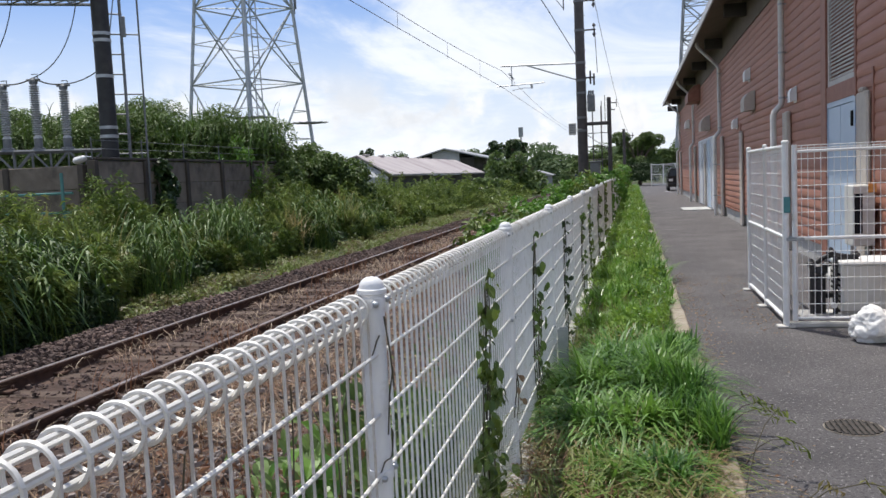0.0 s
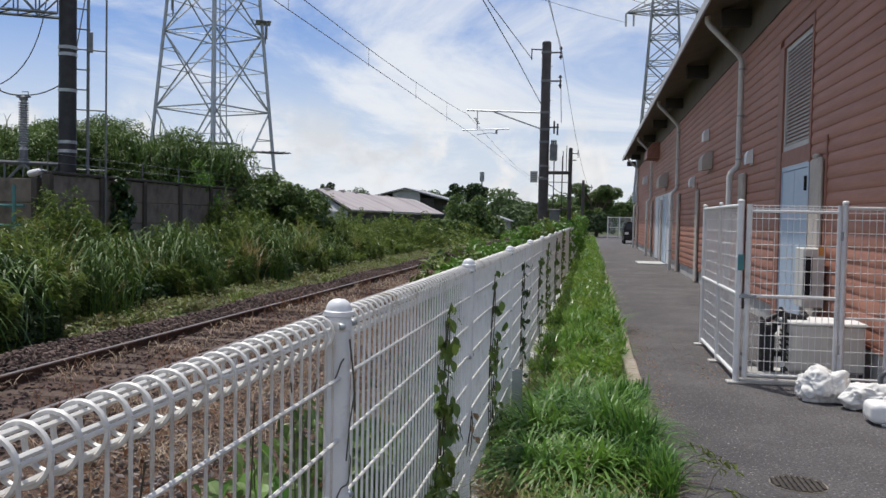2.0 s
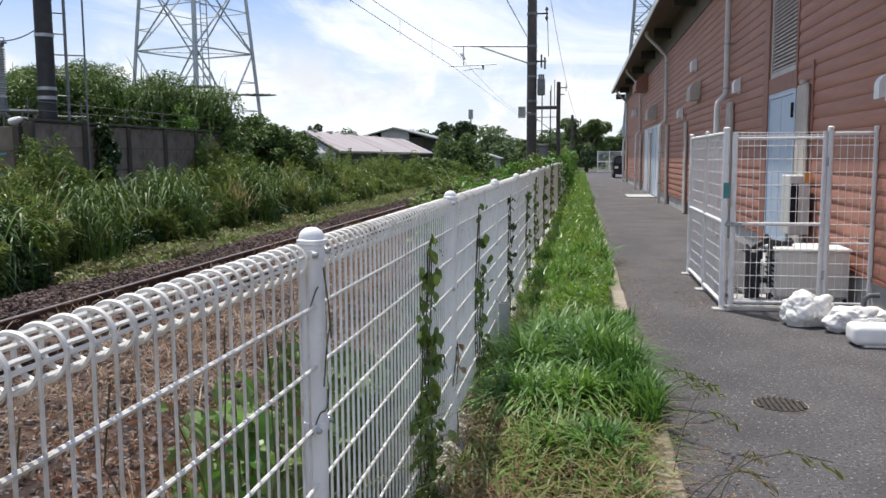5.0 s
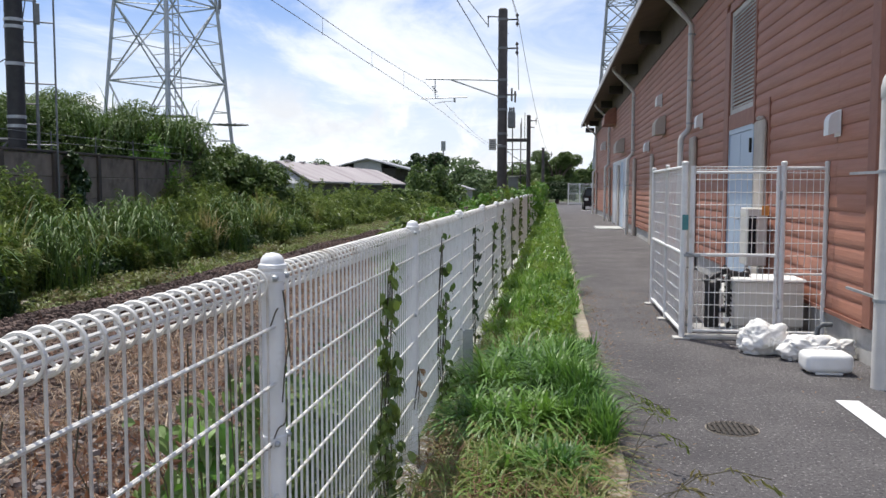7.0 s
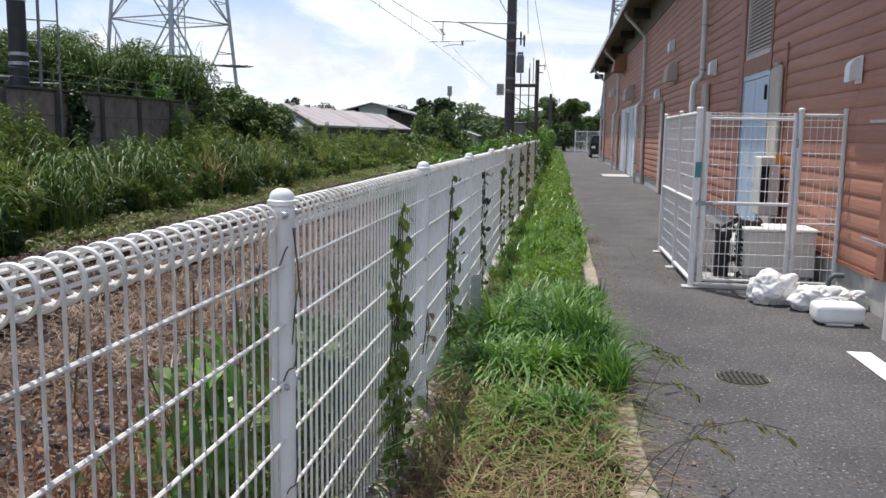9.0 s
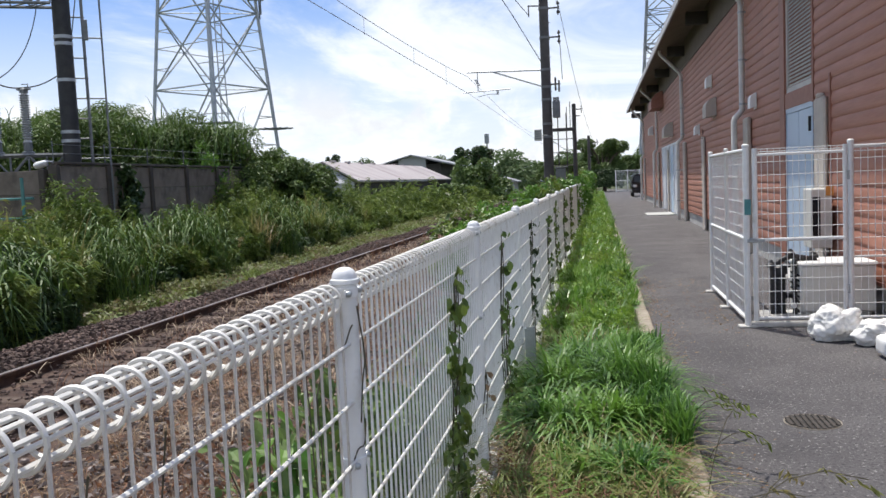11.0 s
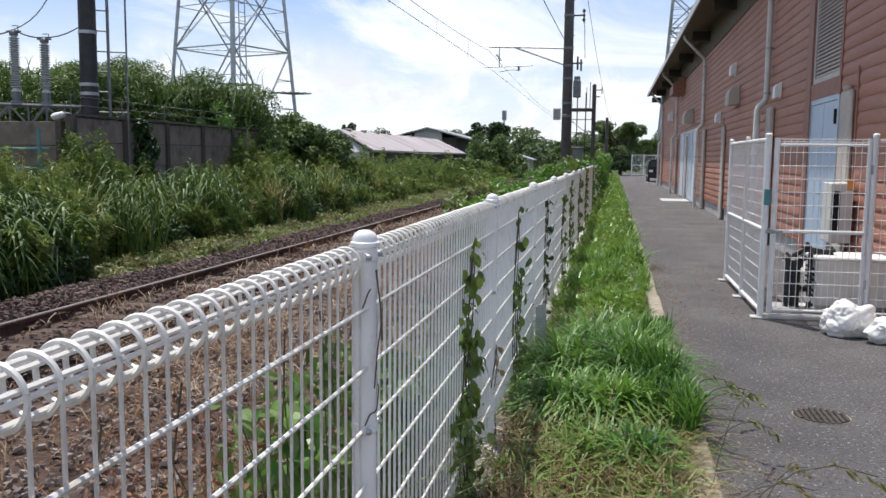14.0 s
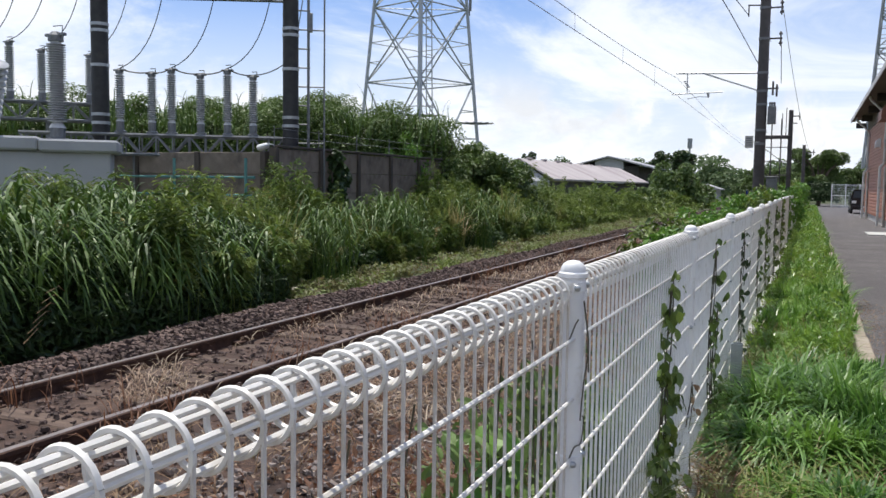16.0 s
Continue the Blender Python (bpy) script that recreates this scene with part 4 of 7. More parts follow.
# ---- sacks and white container ----
def sack(name, loc, size, seed, label):
    """A slumped cloth sack with folds and a tied neck."""
    bm = bmesh.new()
    bmesh.ops.create_icosphere(bm, subdivisions=5, radius=1.0)
    for v_ in bm.verts:
        c = v_.co.copy()
        k = 0.92 + 0.28 * noise.noise(c * 1.5 + Vector((seed, 0, 0))) + 0.10 * noise.noise(c * 3.5 + Vector((0, seed, 0)))
        k += 0.11 * (1 - abs(noise.noise(c * 3.2 + Vector((seed, seed, 0))))) ** 4 + 0.05 * (1 - abs(noise.noise(c * 7 + Vector((seed, seed, 3))))) ** 4
        neck = max(0.0, Vector((0.7, -0.2, 0.68)).normalized().dot(c) - 0.93) * 4
        p = c * (k + neck)
        p = Vector((p.x * size[0], p.y * size[1], p.z * size[2]))
        p.z = max(p.z + size[2] * 0.72, 0.002 + 0.01 * abs(noise.noise(c * 5)))
        v_.co = p
    me = bpy.data.meshes.new(name)
    bm.to_mesh(me)
    bm.free()
    me.polygons.foreach_set("use_smooth", [True] * len(me.polygons))
    me.materials.append(M_cloth)
    ob = new(name, me)
    ob.location = loc
    return tagged(ob, label, "sack", "white sacks by the cage")


sack("cloth_sack", (2.44, 7.33, 0), (0.20, 0.15, 0.16), 1.3, "plump tied white cloth sack on the asphalt")
sack("cloth_sack", (2.72, 7.10, 0), (0.19, 0.14, 0.12), 5.1, "slumped white cloth sack on the asphalt")
sack("cloth_sack", (2.96, 7.22, 0), (0.17, 0.14, 0.10), 8.7, "flattened white cloth sack against the wall")
sack("cloth_sack", (2.60, 7.52, 0), (0.10, 0.08, 0.10), 3.9, "small white cloth sack behind the others")
jug = thing("plastic_container", (2.74, 6.62, 0), "flat white plastic container lying beside the sacks", "container")
bm = bmesh.new()
bmesh.ops.create_cube(bm, size=1)
bmesh.ops.subdivide_edges(bm, edges=bm.edges[:], cuts=9, use_grid_fill=True)
for v_ in bm.verts:
    full = Vector((v_.co.x * 0.35, v_.co.y * 0.24, v_.co.z * 0.15))
    rad = 0.045
    core = Vector([max(-lim + rad, min(lim - rad, q)) for q, lim in zip(full, (0.175, 0.12, 0.075))])
    d_ = full - core
    v_.co = core + (d_.normalized() * rad if d_.length > 1e-5 else d_) + Vector((0, 0, 0.088))
me = bpy.data.meshes.new("body")
bm.to_mesh(me)
bm.free()
me.materials.append(M_plastic)
me.polygons.foreach_set("use_smooth", [True] * len(me.polygons))
part("body", me, M_plastic, jug)
part("foot", Geo().soft((-0.10, -0.10, 0.0), (0.10, 0.10, 0.02), 0.005), M_plastic, jug)
part("handle", Geo().tube([(-0.06, 0, 0.178), (-0.05, 0, 0.195), (0.05, 0, 0.195), (0.06, 0, 0.178)], 0.01, 8), M_plastic, jug)

# ---- far end of the path ----
ff = thing("far_fence", (2.1, 74, 0), "white mesh fence closing the far end of the path", "fence")
for k in range(6):
    part("post", Geo().lathe([(0.04, 0), (0.04, 1.85), (0.02, 1.88)], n=8), M_white, ff, loc=(1.0 * k, 0, 0))
g = Geo()
for z in (0.1, 0.95, 1.8):
    g.tube([(0, 0, z), (5, 0, z)], 0.025, 6)
for k in range(50):
    g.box((0.1 * k, -0.006, 0.1), (0.1 * k + 0.012, 0.006, 1.8))
for k in range(12):
    g.box((0, -0.006, 0.15 * k), (5, 0.006, 0.15 * k + 0.012))
part("mesh", g, M_white, ff)

car = thing("parked_car", (3.45, 55, 0), "small black car parked at the end of the path", "car")
body = [(-0.70, 0.25), (0.70, 0.25), (0.74, 0.55), (0.73, 0.95), (0.60, 1.36), (0.48, 1.44), (-0.48, 1.44), (-0.60, 1.36), (-0.73, 0.95), (-0.74, 0.55)]
part("body", Geo().sweep(body, [(0, 0.35, 0), (0, 3.3, 0)]).sweep([(-0.70, 0.25), (0.70, 0.25), (0.73, 0.55), (0.68, 0.92), (-0.68, 0.92), (-0.73, 0.55)], [(0, 0.0, 0), (0, 0.35, 0)]), M_carblack, car)
part("windscreen", Geo().add([(-0.62, 0.10, 0.95), (0.62, 0.10, 0.95), (0.54, 0.34, 1.36), (-0.54, 0.34, 1.36), (-0.62, 0.13, 0.95), (0.62, 0.13, 0.95), (0.54, 0.36, 1.36), (-0.54, 0.36, 1.36)], [(0, 1, 2, 3), (7, 6, 5, 4), (0, 4, 5, 1), (2, 6, 7, 3), (1, 5, 6, 2), (0, 3, 7, 4)]), M_trainglass, car, "dark windscreen")
for s in (-1, 1):
    part("headlight", Geo().soft((s * 0.55 - 0.12, -0.02, 0.62), (s * 0.55 + 0.12, 0.02, 0.78), 0.02), M_plastic, car)
    for y in (0.6, 2.7):
        w = part("wheel", Geo().lathe([(0.27, -0.07), (0.29, -0.04), (0.29, 0.04), (0.27, 0.07)], n=16, m=pose(s * 0.66, y, 0.29, 0, 90, 0)), M_dark, car)
        part("rim", Geo().lathe([(0.16, -0.075), (0.16, 0.075)], n=12, m=pose(s * 0.66, y, 0.29, 0, 90, 0)), M_galv, w)
part("bumper", Geo().soft((-0.70, -0.06, 0.30), (0.70, 0.02, 0.50), 0.03), M_carblack, car)
part("plate", Geo().box((-0.16, -0.068, 0.36), (0.16, -0.062, 0.46)), M_plastic, car)

# ---- catenary mast and overhead line ----
mast = thing("catenary_mast", (-1.12, 30, 0), "dark concrete railway mast carrying a cantilever arm", "mast")
part("pole", Geo().lathe([(0.185, -0.6), (0.160, 7.70), (0.12, 7.74)], n=18), M_mast, mast, smooth=True)
for k in range(21):
    a, z = (0.9 if k % 2 else 2.2), 1.2 + 0.3 * k
    part("step_bolt", Geo().tube([(0, 0, z), (0.30 * math.cos(a), 0.30 * math.sin(a), z)], 0.011, 5), M_mast, mast)
for z in (5.24, 4.64, 3.35, 6.35, 7.35, 4.2, 2.9):
    part("band", Geo().lathe([(0.182, z - 0.04), (0.182, z + 0.04)], n=16), M_steelgrey, mast)
arm = part("cantilever", Geo().tube([(-0.05, 0, 5.24), (-2.80, 0, 5.33)], 0.030, 8).tube([(-0.05, 0, 4.64), (-1.85, 0, 5.28)], 0.026, 8), M_galv, mast, "galvanised cantilever arm with strut")
part("steady_arm", Geo().tube([(-2.95, 0, 4.62), (-1.25, 0, 4.66)], 0.020, 8).tube([(-2.42, 0, 5.30), (-2.42, 0, 4.64)], 0.018, 8).tube([(-2.42, 0, 4.45), (-2.0, 0, 4.52), (-1.72, 0, 4.50)], 0.012, 6), M_galv, arm)
g, g2 = Geo(), Geo()
for k in range(4):
    g.lathe([(0.025, 0), (0.055, 0.01), (0.055, 0.03), (0.025, 0.045)], (-2.50 + 0.04 * k, 0, 5.02 - 0.06 * k), 8)
    g2.lathe([(0.02, 0), (0.045, 0.01), (0.045, 0.03), (0.02, 0.045)], (-1.72, 0, 4.48 + 0.04 * k), 8)
part("insulator", g, M_porcelain, arm)
part("insulator", g2, M_porcelain, arm)
for z in (7.35, 6.35):
    g = Geo()
    g.tube([(-0.1, 0, z), (0.55, 0, z)], 0.03, 6)
    g.tube([(0.5, 0, z - 0.25), (0.5, 0, z + 0.22)], 0.022, 6)
    for q in (-0.2, 0.1):
        g.lathe([(0.03, 0), (0.06, 0.02), (0.06, 0.05), (0.03, 0.1)], (0.5, 0, z + q), 8)
    part("bracket", g, M_mast, mast)
part("bracket", Geo().tube([(-0.1, 0, 7.45), (-0.55, 0, 7.48)], 0.025, 6).tube([(-0.52, 0, 7.1), (-0.52, 0, 7.5)], 0.02, 6), M_mast, mast)
g = Geo().soft((0.20, -0.15, 3.55), (0.46, 0.15, 4.12), 0.02)
for q in (0.26, 0.33, 0.40):
    g.lathe([(0.025, 0), (0.04, 0.03), (0.025, 0.06), (0.04, 0.1), (0.02, 0.16)], (q, 0, 4.12), 8)
part("transformer", g, M_steelgrey, mast, "grey pole transformer box")
part("cut_out", Geo().tube([(0.15, 0, 4.72), (0.50, 0, 4.72)], 0.03, 6).soft((0.30, -0.06, 4.50), (0.36, 0.06, 4.95), 0.01).soft((0.42, -0.06, 4.45), (0.48, 0.06, 4.85), 0.01), M_mast, mast)
part("sign_plate", Geo().soft((-0.46, -0.22, 2.76), (-0.20, -0.19, 3.16), 0.006).tube([(-0.22, -0.17, 2.95), (0, -0.17, 2.95)], 0.015, 6), M_sign, mast, "plain grey sign plate")
g = Geo()
for k in range(4):
    g.box((-0.43, -0.227, 2.84 + 0.075 * k), (-0.23 - 0.02 * (k % 2), -0.222, 2.865 + 0.075 * k))
part("sign_bars", g, M_steelgrey, mast)

frame2 = thing("ladder_pole", (-0.25, 32.5, 0), "steel pole and ladder frame beside the mast", "pole")
part("pole", Geo().lathe([(0.085, -0.5), (0.075, 4.20), (0.04, 4.22)], n=12), M_mast, frame2, smooth=True)
part("platform", Geo().soft((-0.95, -0.12, 3.20), (0.05, 0.12, 3.32), 0.01), M_mast, frame2)
g = Geo()
for x in (-0.62, -0.30):
    g.tube([(x, 0, -0.4), (x, 0, 3.9)], 0.022, 6)
for z in (1.4, 1.9, 2.4, 2.9):
    g.tube([(-0.9, 0, z), (0, 0, z)], 0.014, 5)
g.tube([(-0.9, 0, 2.9), (0, 0, 2.2)], 0.012, 5).tube([(-0.15, 0, 3.3), (-0.15, 0, 4.3)], 0.014, 5).tube([(-0.28, 0, 3.3), (-0.28, 0, 4.1)], 0.014, 5)
part("brace", g, M_mast, frame2)
part("bracket", Geo().tube([(0, 0, 4.0), (0.3, 0, 4.0)], 0.02, 6).tube([(0.28, 0, 3.85), (0.28, 0, 4.12)], 0.016, 6).tube([(0, 0, 3.75), (0.22, 0, 3.75)], 0.02, 6), M_mast, frame2)
box_ = thing("relay_cabinet", (-0.60, 27.5, 0), "narrow grey trackside relay cabinet among the bushes", "cabinet")
part("casing", Geo().soft((-0.16, -0.12, 0.0), (0.16, 0.12, 1.75), 0.02), M_steelgrey, box_)
part("roof", Geo().soft((-0.19, -0.15, 1.75), (0.19, 0.15, 1.79), 0.008), M_steelgrey, box_)
far_pole = thing("utility_pole", (0.0, 62, 0), "thin dark utility pole beyond the fence", "pole")
part("pole", Geo().lathe([(0.12, -0.5), (0.10, 4.4)], n=10), M_mast, far_pole)
part("crossarm", Geo().tube([(0, 0, 3.9), (0.7, 0, 3.9)], 0.03, 6).tube([(0.6, 0, 3.7), (0.6, 0, 4.1)], 0.03, 6), M_mast, far_pole)


def wire(name, pts, r, label, mat=None, cat="cable"):
    solid(name, Geo().tube(pts, r, 5), mat or M_cable, label, cat, "overhead wires")


def sag(a, b, drop, n=14):
    a, b = Vector(a), Vector(b)
    return [a.lerp(b, i / n) - Vector((0, 0, drop * 4 * (i / n) * (1 - i / n))) for i in range(n + 1)]


M_wire = pbr("copper_grey_wire", (0.24, 0.24, 0.25), (0.3, 0.3, 0.31), 5, 0.5, metal=0.4)
CONTACT = [(-3.9, -16, 4.40), (-3.9, 10.7, 4.43), (-3.9, 16.4, 4.47), (-3.9, 21.2, 4.51), (-3.88, 30, 4.58), (-4.3, 80, 4.6)]
wire("contact_wire", CONTACT, 0.007, "thin overhead contact wire above the track", M_wire)


def messenger_z(y):
    return 4.755 + 0.0014 * (y - 12.5) ** 2


wire("messenger_wire", [(-3.9, y, messenger_z(y)) for y in [-5 + 2.5 * k for k in range(15)]] + [(-4.0, 42, 4.9), (-4.15, 54, 4.8), (-4.3, 66, 4.95), (-4.4, 80, 5.3)], 0.007, "sagging overhead messenger wire above the track", M_wire)
for y in (2.5, 7.2, 11.9, 16.4, 21.0, 25.6):
    wire("dropper_wire", [(-3.9, y, 4.43), (-3.9, y, messenger_z(y))], 0.004, "short dropper hanging between overhead wires", M_wire)
wire("feeder_wire", sag((-4.3, -4, 7.6), (-1.64, 30, 7.15), 0.1), 0.013, "thick black feeder cable running to the mast")
wire("feeder_wire", [(-4.3, -4, 7.9), (-3.4, 7, 7.65), (-2.38, 17.7, 7.0), (-1.75, 25, 6.25), (-1.28, 30, 5.55)], 0.013, "thick black feeder cable running down to the mast")
wire("line_wire", sag((-1.35, -10, 7.7), (-0.62, 30, 7.55), 0.25), 0.008, "thin line wire carried by the mast")
wire("line_wire", sag((-0.95, -10, 7.8), (-0.60, 30, 7.3), 0.25), 0.008, "thin line wire carried by the mast")
wire("line_wire", sag((-0.62, 30, 7.55), (0.3, 62, 4.1), 0.6), 0.010, "line wire running on to the far pole")
wire("line_wire", sag((-0.60, 30, 6.4), (-0.55, 30.2, 4.9), 0.0), 0.012, "cable from bracket to switch on the mast")


# ---- lattice pylons ----
def pylon(name, loc, half0, half1, levels, rz, mat, label, leg_r, br, arms, heavy=True):
    """Square tapered lattice tower; half-diagonals half0 at the foot and half1 at the top."""
    top = levels[-1]
    tw = thing(name, loc, label, "pylon", rz=rz)

    def corner(k, z):
        h = half0 + (half1 - half0) * z / top
        a = radians(90 * k)
        return Vector((h * math.cos(a), h * math.sin(a), z))
    for k in range(4):
        g = Geo().tube([corner(k, -0.3), corner(k, top)], [leg_r * (1.45 if (k == 3 and heavy) else 1.0), leg_r * 0.7], 8)
        part("leg", g, mat, tw, smooth=True)
    for k in range(4):
        g = Geo()
        for a, b in zip(levels[:-1], levels[1:]):
            p, q, r_, s = corner(k, a), corner((k + 1) % 4, a), corner((k + 1) % 4, b), corner(k, b)
            g.tube([p, r_], br, 5).tube([q, s], br, 5).tube([s, r_], br * 0.9, 5)
            w0, w1 = (q - p).length, (r_ - s).length
            c = p.lerp(r_, w0 / (w0 + w1))
            if b - a > 3:
                for u, v_ in ((p, s), (q, r_)):
                    m1, m2 = u.lerp(v_, 0.5 * w0 / (w0 + w1) + 0.0), u.lerp(c, 0.5)
                    g.tube([m1, m2], br * 0.55, 4)
                    m3 = u.lerp(v_, 0.5 + 0.5 * w0 / (w0 + w1))
                    g.tube([m3, v_.lerp(c, 0.5)], br * 0.55, 4)
                    g.tube([m1, c.lerp(u, 0.5)], br * 0.5, 4)
                    g.tube([u.lerp(v_, w0 / (w0 + w1)), c], br * 0.55, 4)
        part("bracing", g, mat, tw)
    for z in levels[1:]:
        part("diaphragm", Geo().tube([corner(0, z), corner(2, z)], br * 0.6, 4).tube([corner(1, z), corner(3, z)], br * 0.6, 4), mat, tw)
    for z, reach, along in arms:
        for s in (-1, 1):
            g = Geo()
            tip = Vector((s * reach * math.cos(along), s * reach * math.sin(along), z))
            for k in range(4):
                g.tube([corner(k, z), tip], br * 0.8, 4).tube([corner(k, z + 1.6), tip], br * 0.8, 4)
            for f_ in (0.3, 0.55, 0.8):
                a, b = corner(0, z).lerp(tip, f_), corner(2, z).lerp(tip, f_)
                g.tube([a, b], br * 0.5, 4)
                g.tube([a, corner(0, z + 1.6).lerp(tip, f_)], br * 0.5, 4).tube([b, corner(2, z + 1.6).lerp(tip, f_)], br * 0.5, 4)
            ar = part("crossarm", g, mat, tw)
            for f_ in (1.0, 0.8):
                tp = Vector((tip.x * f_, tip.y * f_, z))
                part("insulator_string", Geo().tube([tp, tp - Vector((0, 0, 1.5))], 0.11, 6), M_porcelain, ar)
    return tw, corner


az, D = radians(25.43), 58.0
tx, ty = 0.51 - D * math.sin(az), 0.14 + D * math.cos(az)
tw, cor = pylon("power_pylon", (tx, ty, 0), 4.46, 1.0, [0.0, 8.3, 13.3, 17.3, 20.6, 23.4, 26.0, 28.4, 30.6, 32.6, 34.4, 36.0], 25.43, M_tower, "tall pale grey steel lattice power pylon", 0.13, 0.058,
                [(26.0, 5.0, 0.0), (30.6, 4.5, 0.0), (34.4, 4.0, 0.0)])
for k, z in ((0, 5.6), (1, 5.9), (2, 5.75), (3, 5.75)):
    g = Geo()
    p = cor(k, z)
    for i in range(14):
        a = 2 * math.pi * i / 14
        g.tube([p, p + Vector((1.25 * math.cos(a), 1.25 * math.sin(a), 0.05))], 0.03, 4)
    ring = [p + Vector((0.75 * math.cos(2 * math.pi * i / 14), 0.75 * math.sin(2 * math.pi * i / 14), 0.03)) for i in range(15)]
    g.tube(ring, 0.04, 4)
    part("climbing_guard", g, M_steelgrey, tw)
for k, z in ((2, 15.7), (0, 14.3)):
    p = cor(k, z)
    s = -1 if p.x > 0 else 1
    part("work_platform", Geo().soft((p.x - 0.4, p.y - 0.7, z), (p.x + 0.6, p.y + 0.7, z + 0.07), 0.02).tube([p + Vector((0.3, -0.8, 0)), p + Vector((0.3, -0.8, -1.2))], 0.05, 5).tube([p + Vector((0.3, 0.8, 0)), p + Vector((0.3, 0.8, -1.2))], 0.05, 5), M_steelgrey, tw)
g = Geo().tube([cor(3, 1) + Vector((0.5, 0.4, 0)), cor(3, 34) + Vector((0.1, 0.3, 0))], 0.04, 5).tube([cor(3, 1) + Vector((0.9, 0.7, 0)), cor(3, 34) + Vector((0.4, 0.5, 0))], 0.04, 5)
for k in range(60):
    u = k / 60
    g.tube([(cor(3, 1) + Vector((0.5, 0.4, 0))).lerp(cor(3, 34) + Vector((0.1, 0.3, 0)), u), (cor(3, 1) + Vector((0.9, 0.7, 0))).lerp(cor(3, 34) + Vector((0.4, 0.5, 0)), u)], 0.025, 4)
part("ladder", g, M_tower, tw)

az, D = radians(-4.55), 100.0
pylon("power_pylon", (0.51 - D * math.sin(az), 0.14 + D * math.cos(az), 0), 4.4, 0.9, [0.0, 6.3, 11.5, 16.0, 19.8, 22.8, 25.6, 27.6, 29.4, 31.2, 33.2, 36.0, 39.0], 40, M_towerfar,
      "distant grey steel lattice power pylon with crossarms", 0.13, 0.07, [(25.6, 4.4, radians(-40)), (29.3, 4.3, radians(-40)), (33.2, 4.2, radians(-40))], heavy=False)
for z in (26.0, 29.6, 33.4):
    for s in (-1, 1):
        a, b = Vector((8.4 + s * 4.2, 99.8, z - 1.5)), Vector((tx + s * 4, ty, z + 0.2))
        wire("power_line", sag(a, b, 1.2, 10), 0.022, "thin high-voltage line between the pylons")

# ---- substation behind the wall ----
EY = (0.51, 0.12)


def polar(deg, dist):
    return EY[0] - dist * math.sin(radians(deg)), EY[1] + dist * math.cos(radians(deg))


def steel_pole(deg, dist, r, h, label):
    x, y = polar(deg, dist)
    t = thing("substation_pole", (x, y, 0), label, "pole", "substation poles")
    part("shaft", Geo().lathe([(r, -0.4), (r * 0.97, h), (r * 0.5, h + 0.05)], n=18), M_pole, t, smooth=True)
    for z in (2.75, 2.95, 4.1, 4.9, 5.05, 6.6, 7.9, 9.4):
        part("band", Geo().lathe([(r + 0.012, z - 0.035), (r + 0.012, z + 0.035)], n=18), M_galv, t, "galvanised band")
    return t, x, y


t1, p1x, p1y = steel_pole(34.15, 20.6, 0.19, 10.6, "black banded steel substation pole with ladder")
g = Geo()
for dx in (0.42, 0.80):
    g.tube([(dx, 0, 0.3), (dx, 0, 10.8)], 0.035 if dx < 0.5 else 0.022, 6)
for k in range(22):
    g.tube([(0.18, 0, 1.0 + 0.45 * k), (0.80 if k % 3 == 0 else 0.46, 0, 1.0 + 0.45 * k)], 0.018, 5)
g.tube([(0.1, 0, 4.6), (0.42, 0, 6.6)], 0.012, 4).soft((0.40, -0.06, 5.0), (0.52, 0.06, 5.45), 0.01)
lad = part("ladder", g, M_steelgrey, t1)
lad.rotation_euler = (0, 0, radians(34))
t2, p2x, p2y = steel_pole(46.0, 21.6, 0.20, 10.6, "black banded steel substation pole")


def truss(name, a, b, h, d, r, n, label, mat):
    """Box lattice girder between a and b."""
    a, b = Vector(a), Vector(b)
    u = (b - a).normalized()
    w = Vector((-u.y, u.x, 0)) * d / 2
    t = thing(name, a, label, "girder")
    ends = [w, -w]
    ch = Geo()
    for o in ends:
        for z in (0, h):
            ch.tube([o + Vector((0, 0, z)), b - a + o + Vector((0, 0, z))], r, 5)
    part("chord", ch, mat, t)
    g = Geo()
    for i in range(n):
        p, q = (b - a) * (i / n), (b - a) * ((i + 1) / n)
        for o in ends:
            lo, hi = (p, q) if i % 2 else (q, p)
            g.tube([lo + o, hi + o + Vector((0, 0, h))], r * 0.7, 4)
            g.tube([p + o, p + o + Vector((0, 0, h))], r * 0.6, 4)
        g.tube([p + w, q - w], r * 0.5, 4).tube([p + w + Vector((0, 0, h)), q - w + Vector((0, 0, h))], r * 0.5, 4)
    part("lattice", g, mat, t)
    return t


ux, uy = p2x - p1x, p2y - p1y
end = (p1x + ux * 2.2, p1y + uy * 2.2, 5.75)
gt = truss("gantry_girder", (p1x + ux * 0.04, p1y + uy * 0.04, 5.75), end, 0.48, 0.5, 0.035, 22, "dark steel lattice gantry between the substation poles", M_steelgrey)
g = Geo()
for k in range(10):
    f_ = 0.04 + k * 0.24
    o = Vector((ux * f_, uy * f_, 0.48))
    g.tube([o, o + Vector((0, 0, 0.95))], 0.035, 5)
for z in (0.95, 1.43):
    g.tube([(0, 0, z), (ux * 2.16, uy * 2.16, z)], 0.03, 5)
part("guard_rail", g, M_steelgrey, gt)
g = Geo()
for k in range(7):
    g.lathe([(0.05, 0), (0.13, 0.03), (0.13, 0.07), (0.05, 0.10)], n=10, m=pose(ux * 0.22 + 0.11 * k * 0.9, uy * 0.22 + 0.11 * k * 0.7, 0.6 + 0.04 * k, 0, 70, 40))
part("strain_insulator", g, M_porcelain, gt)

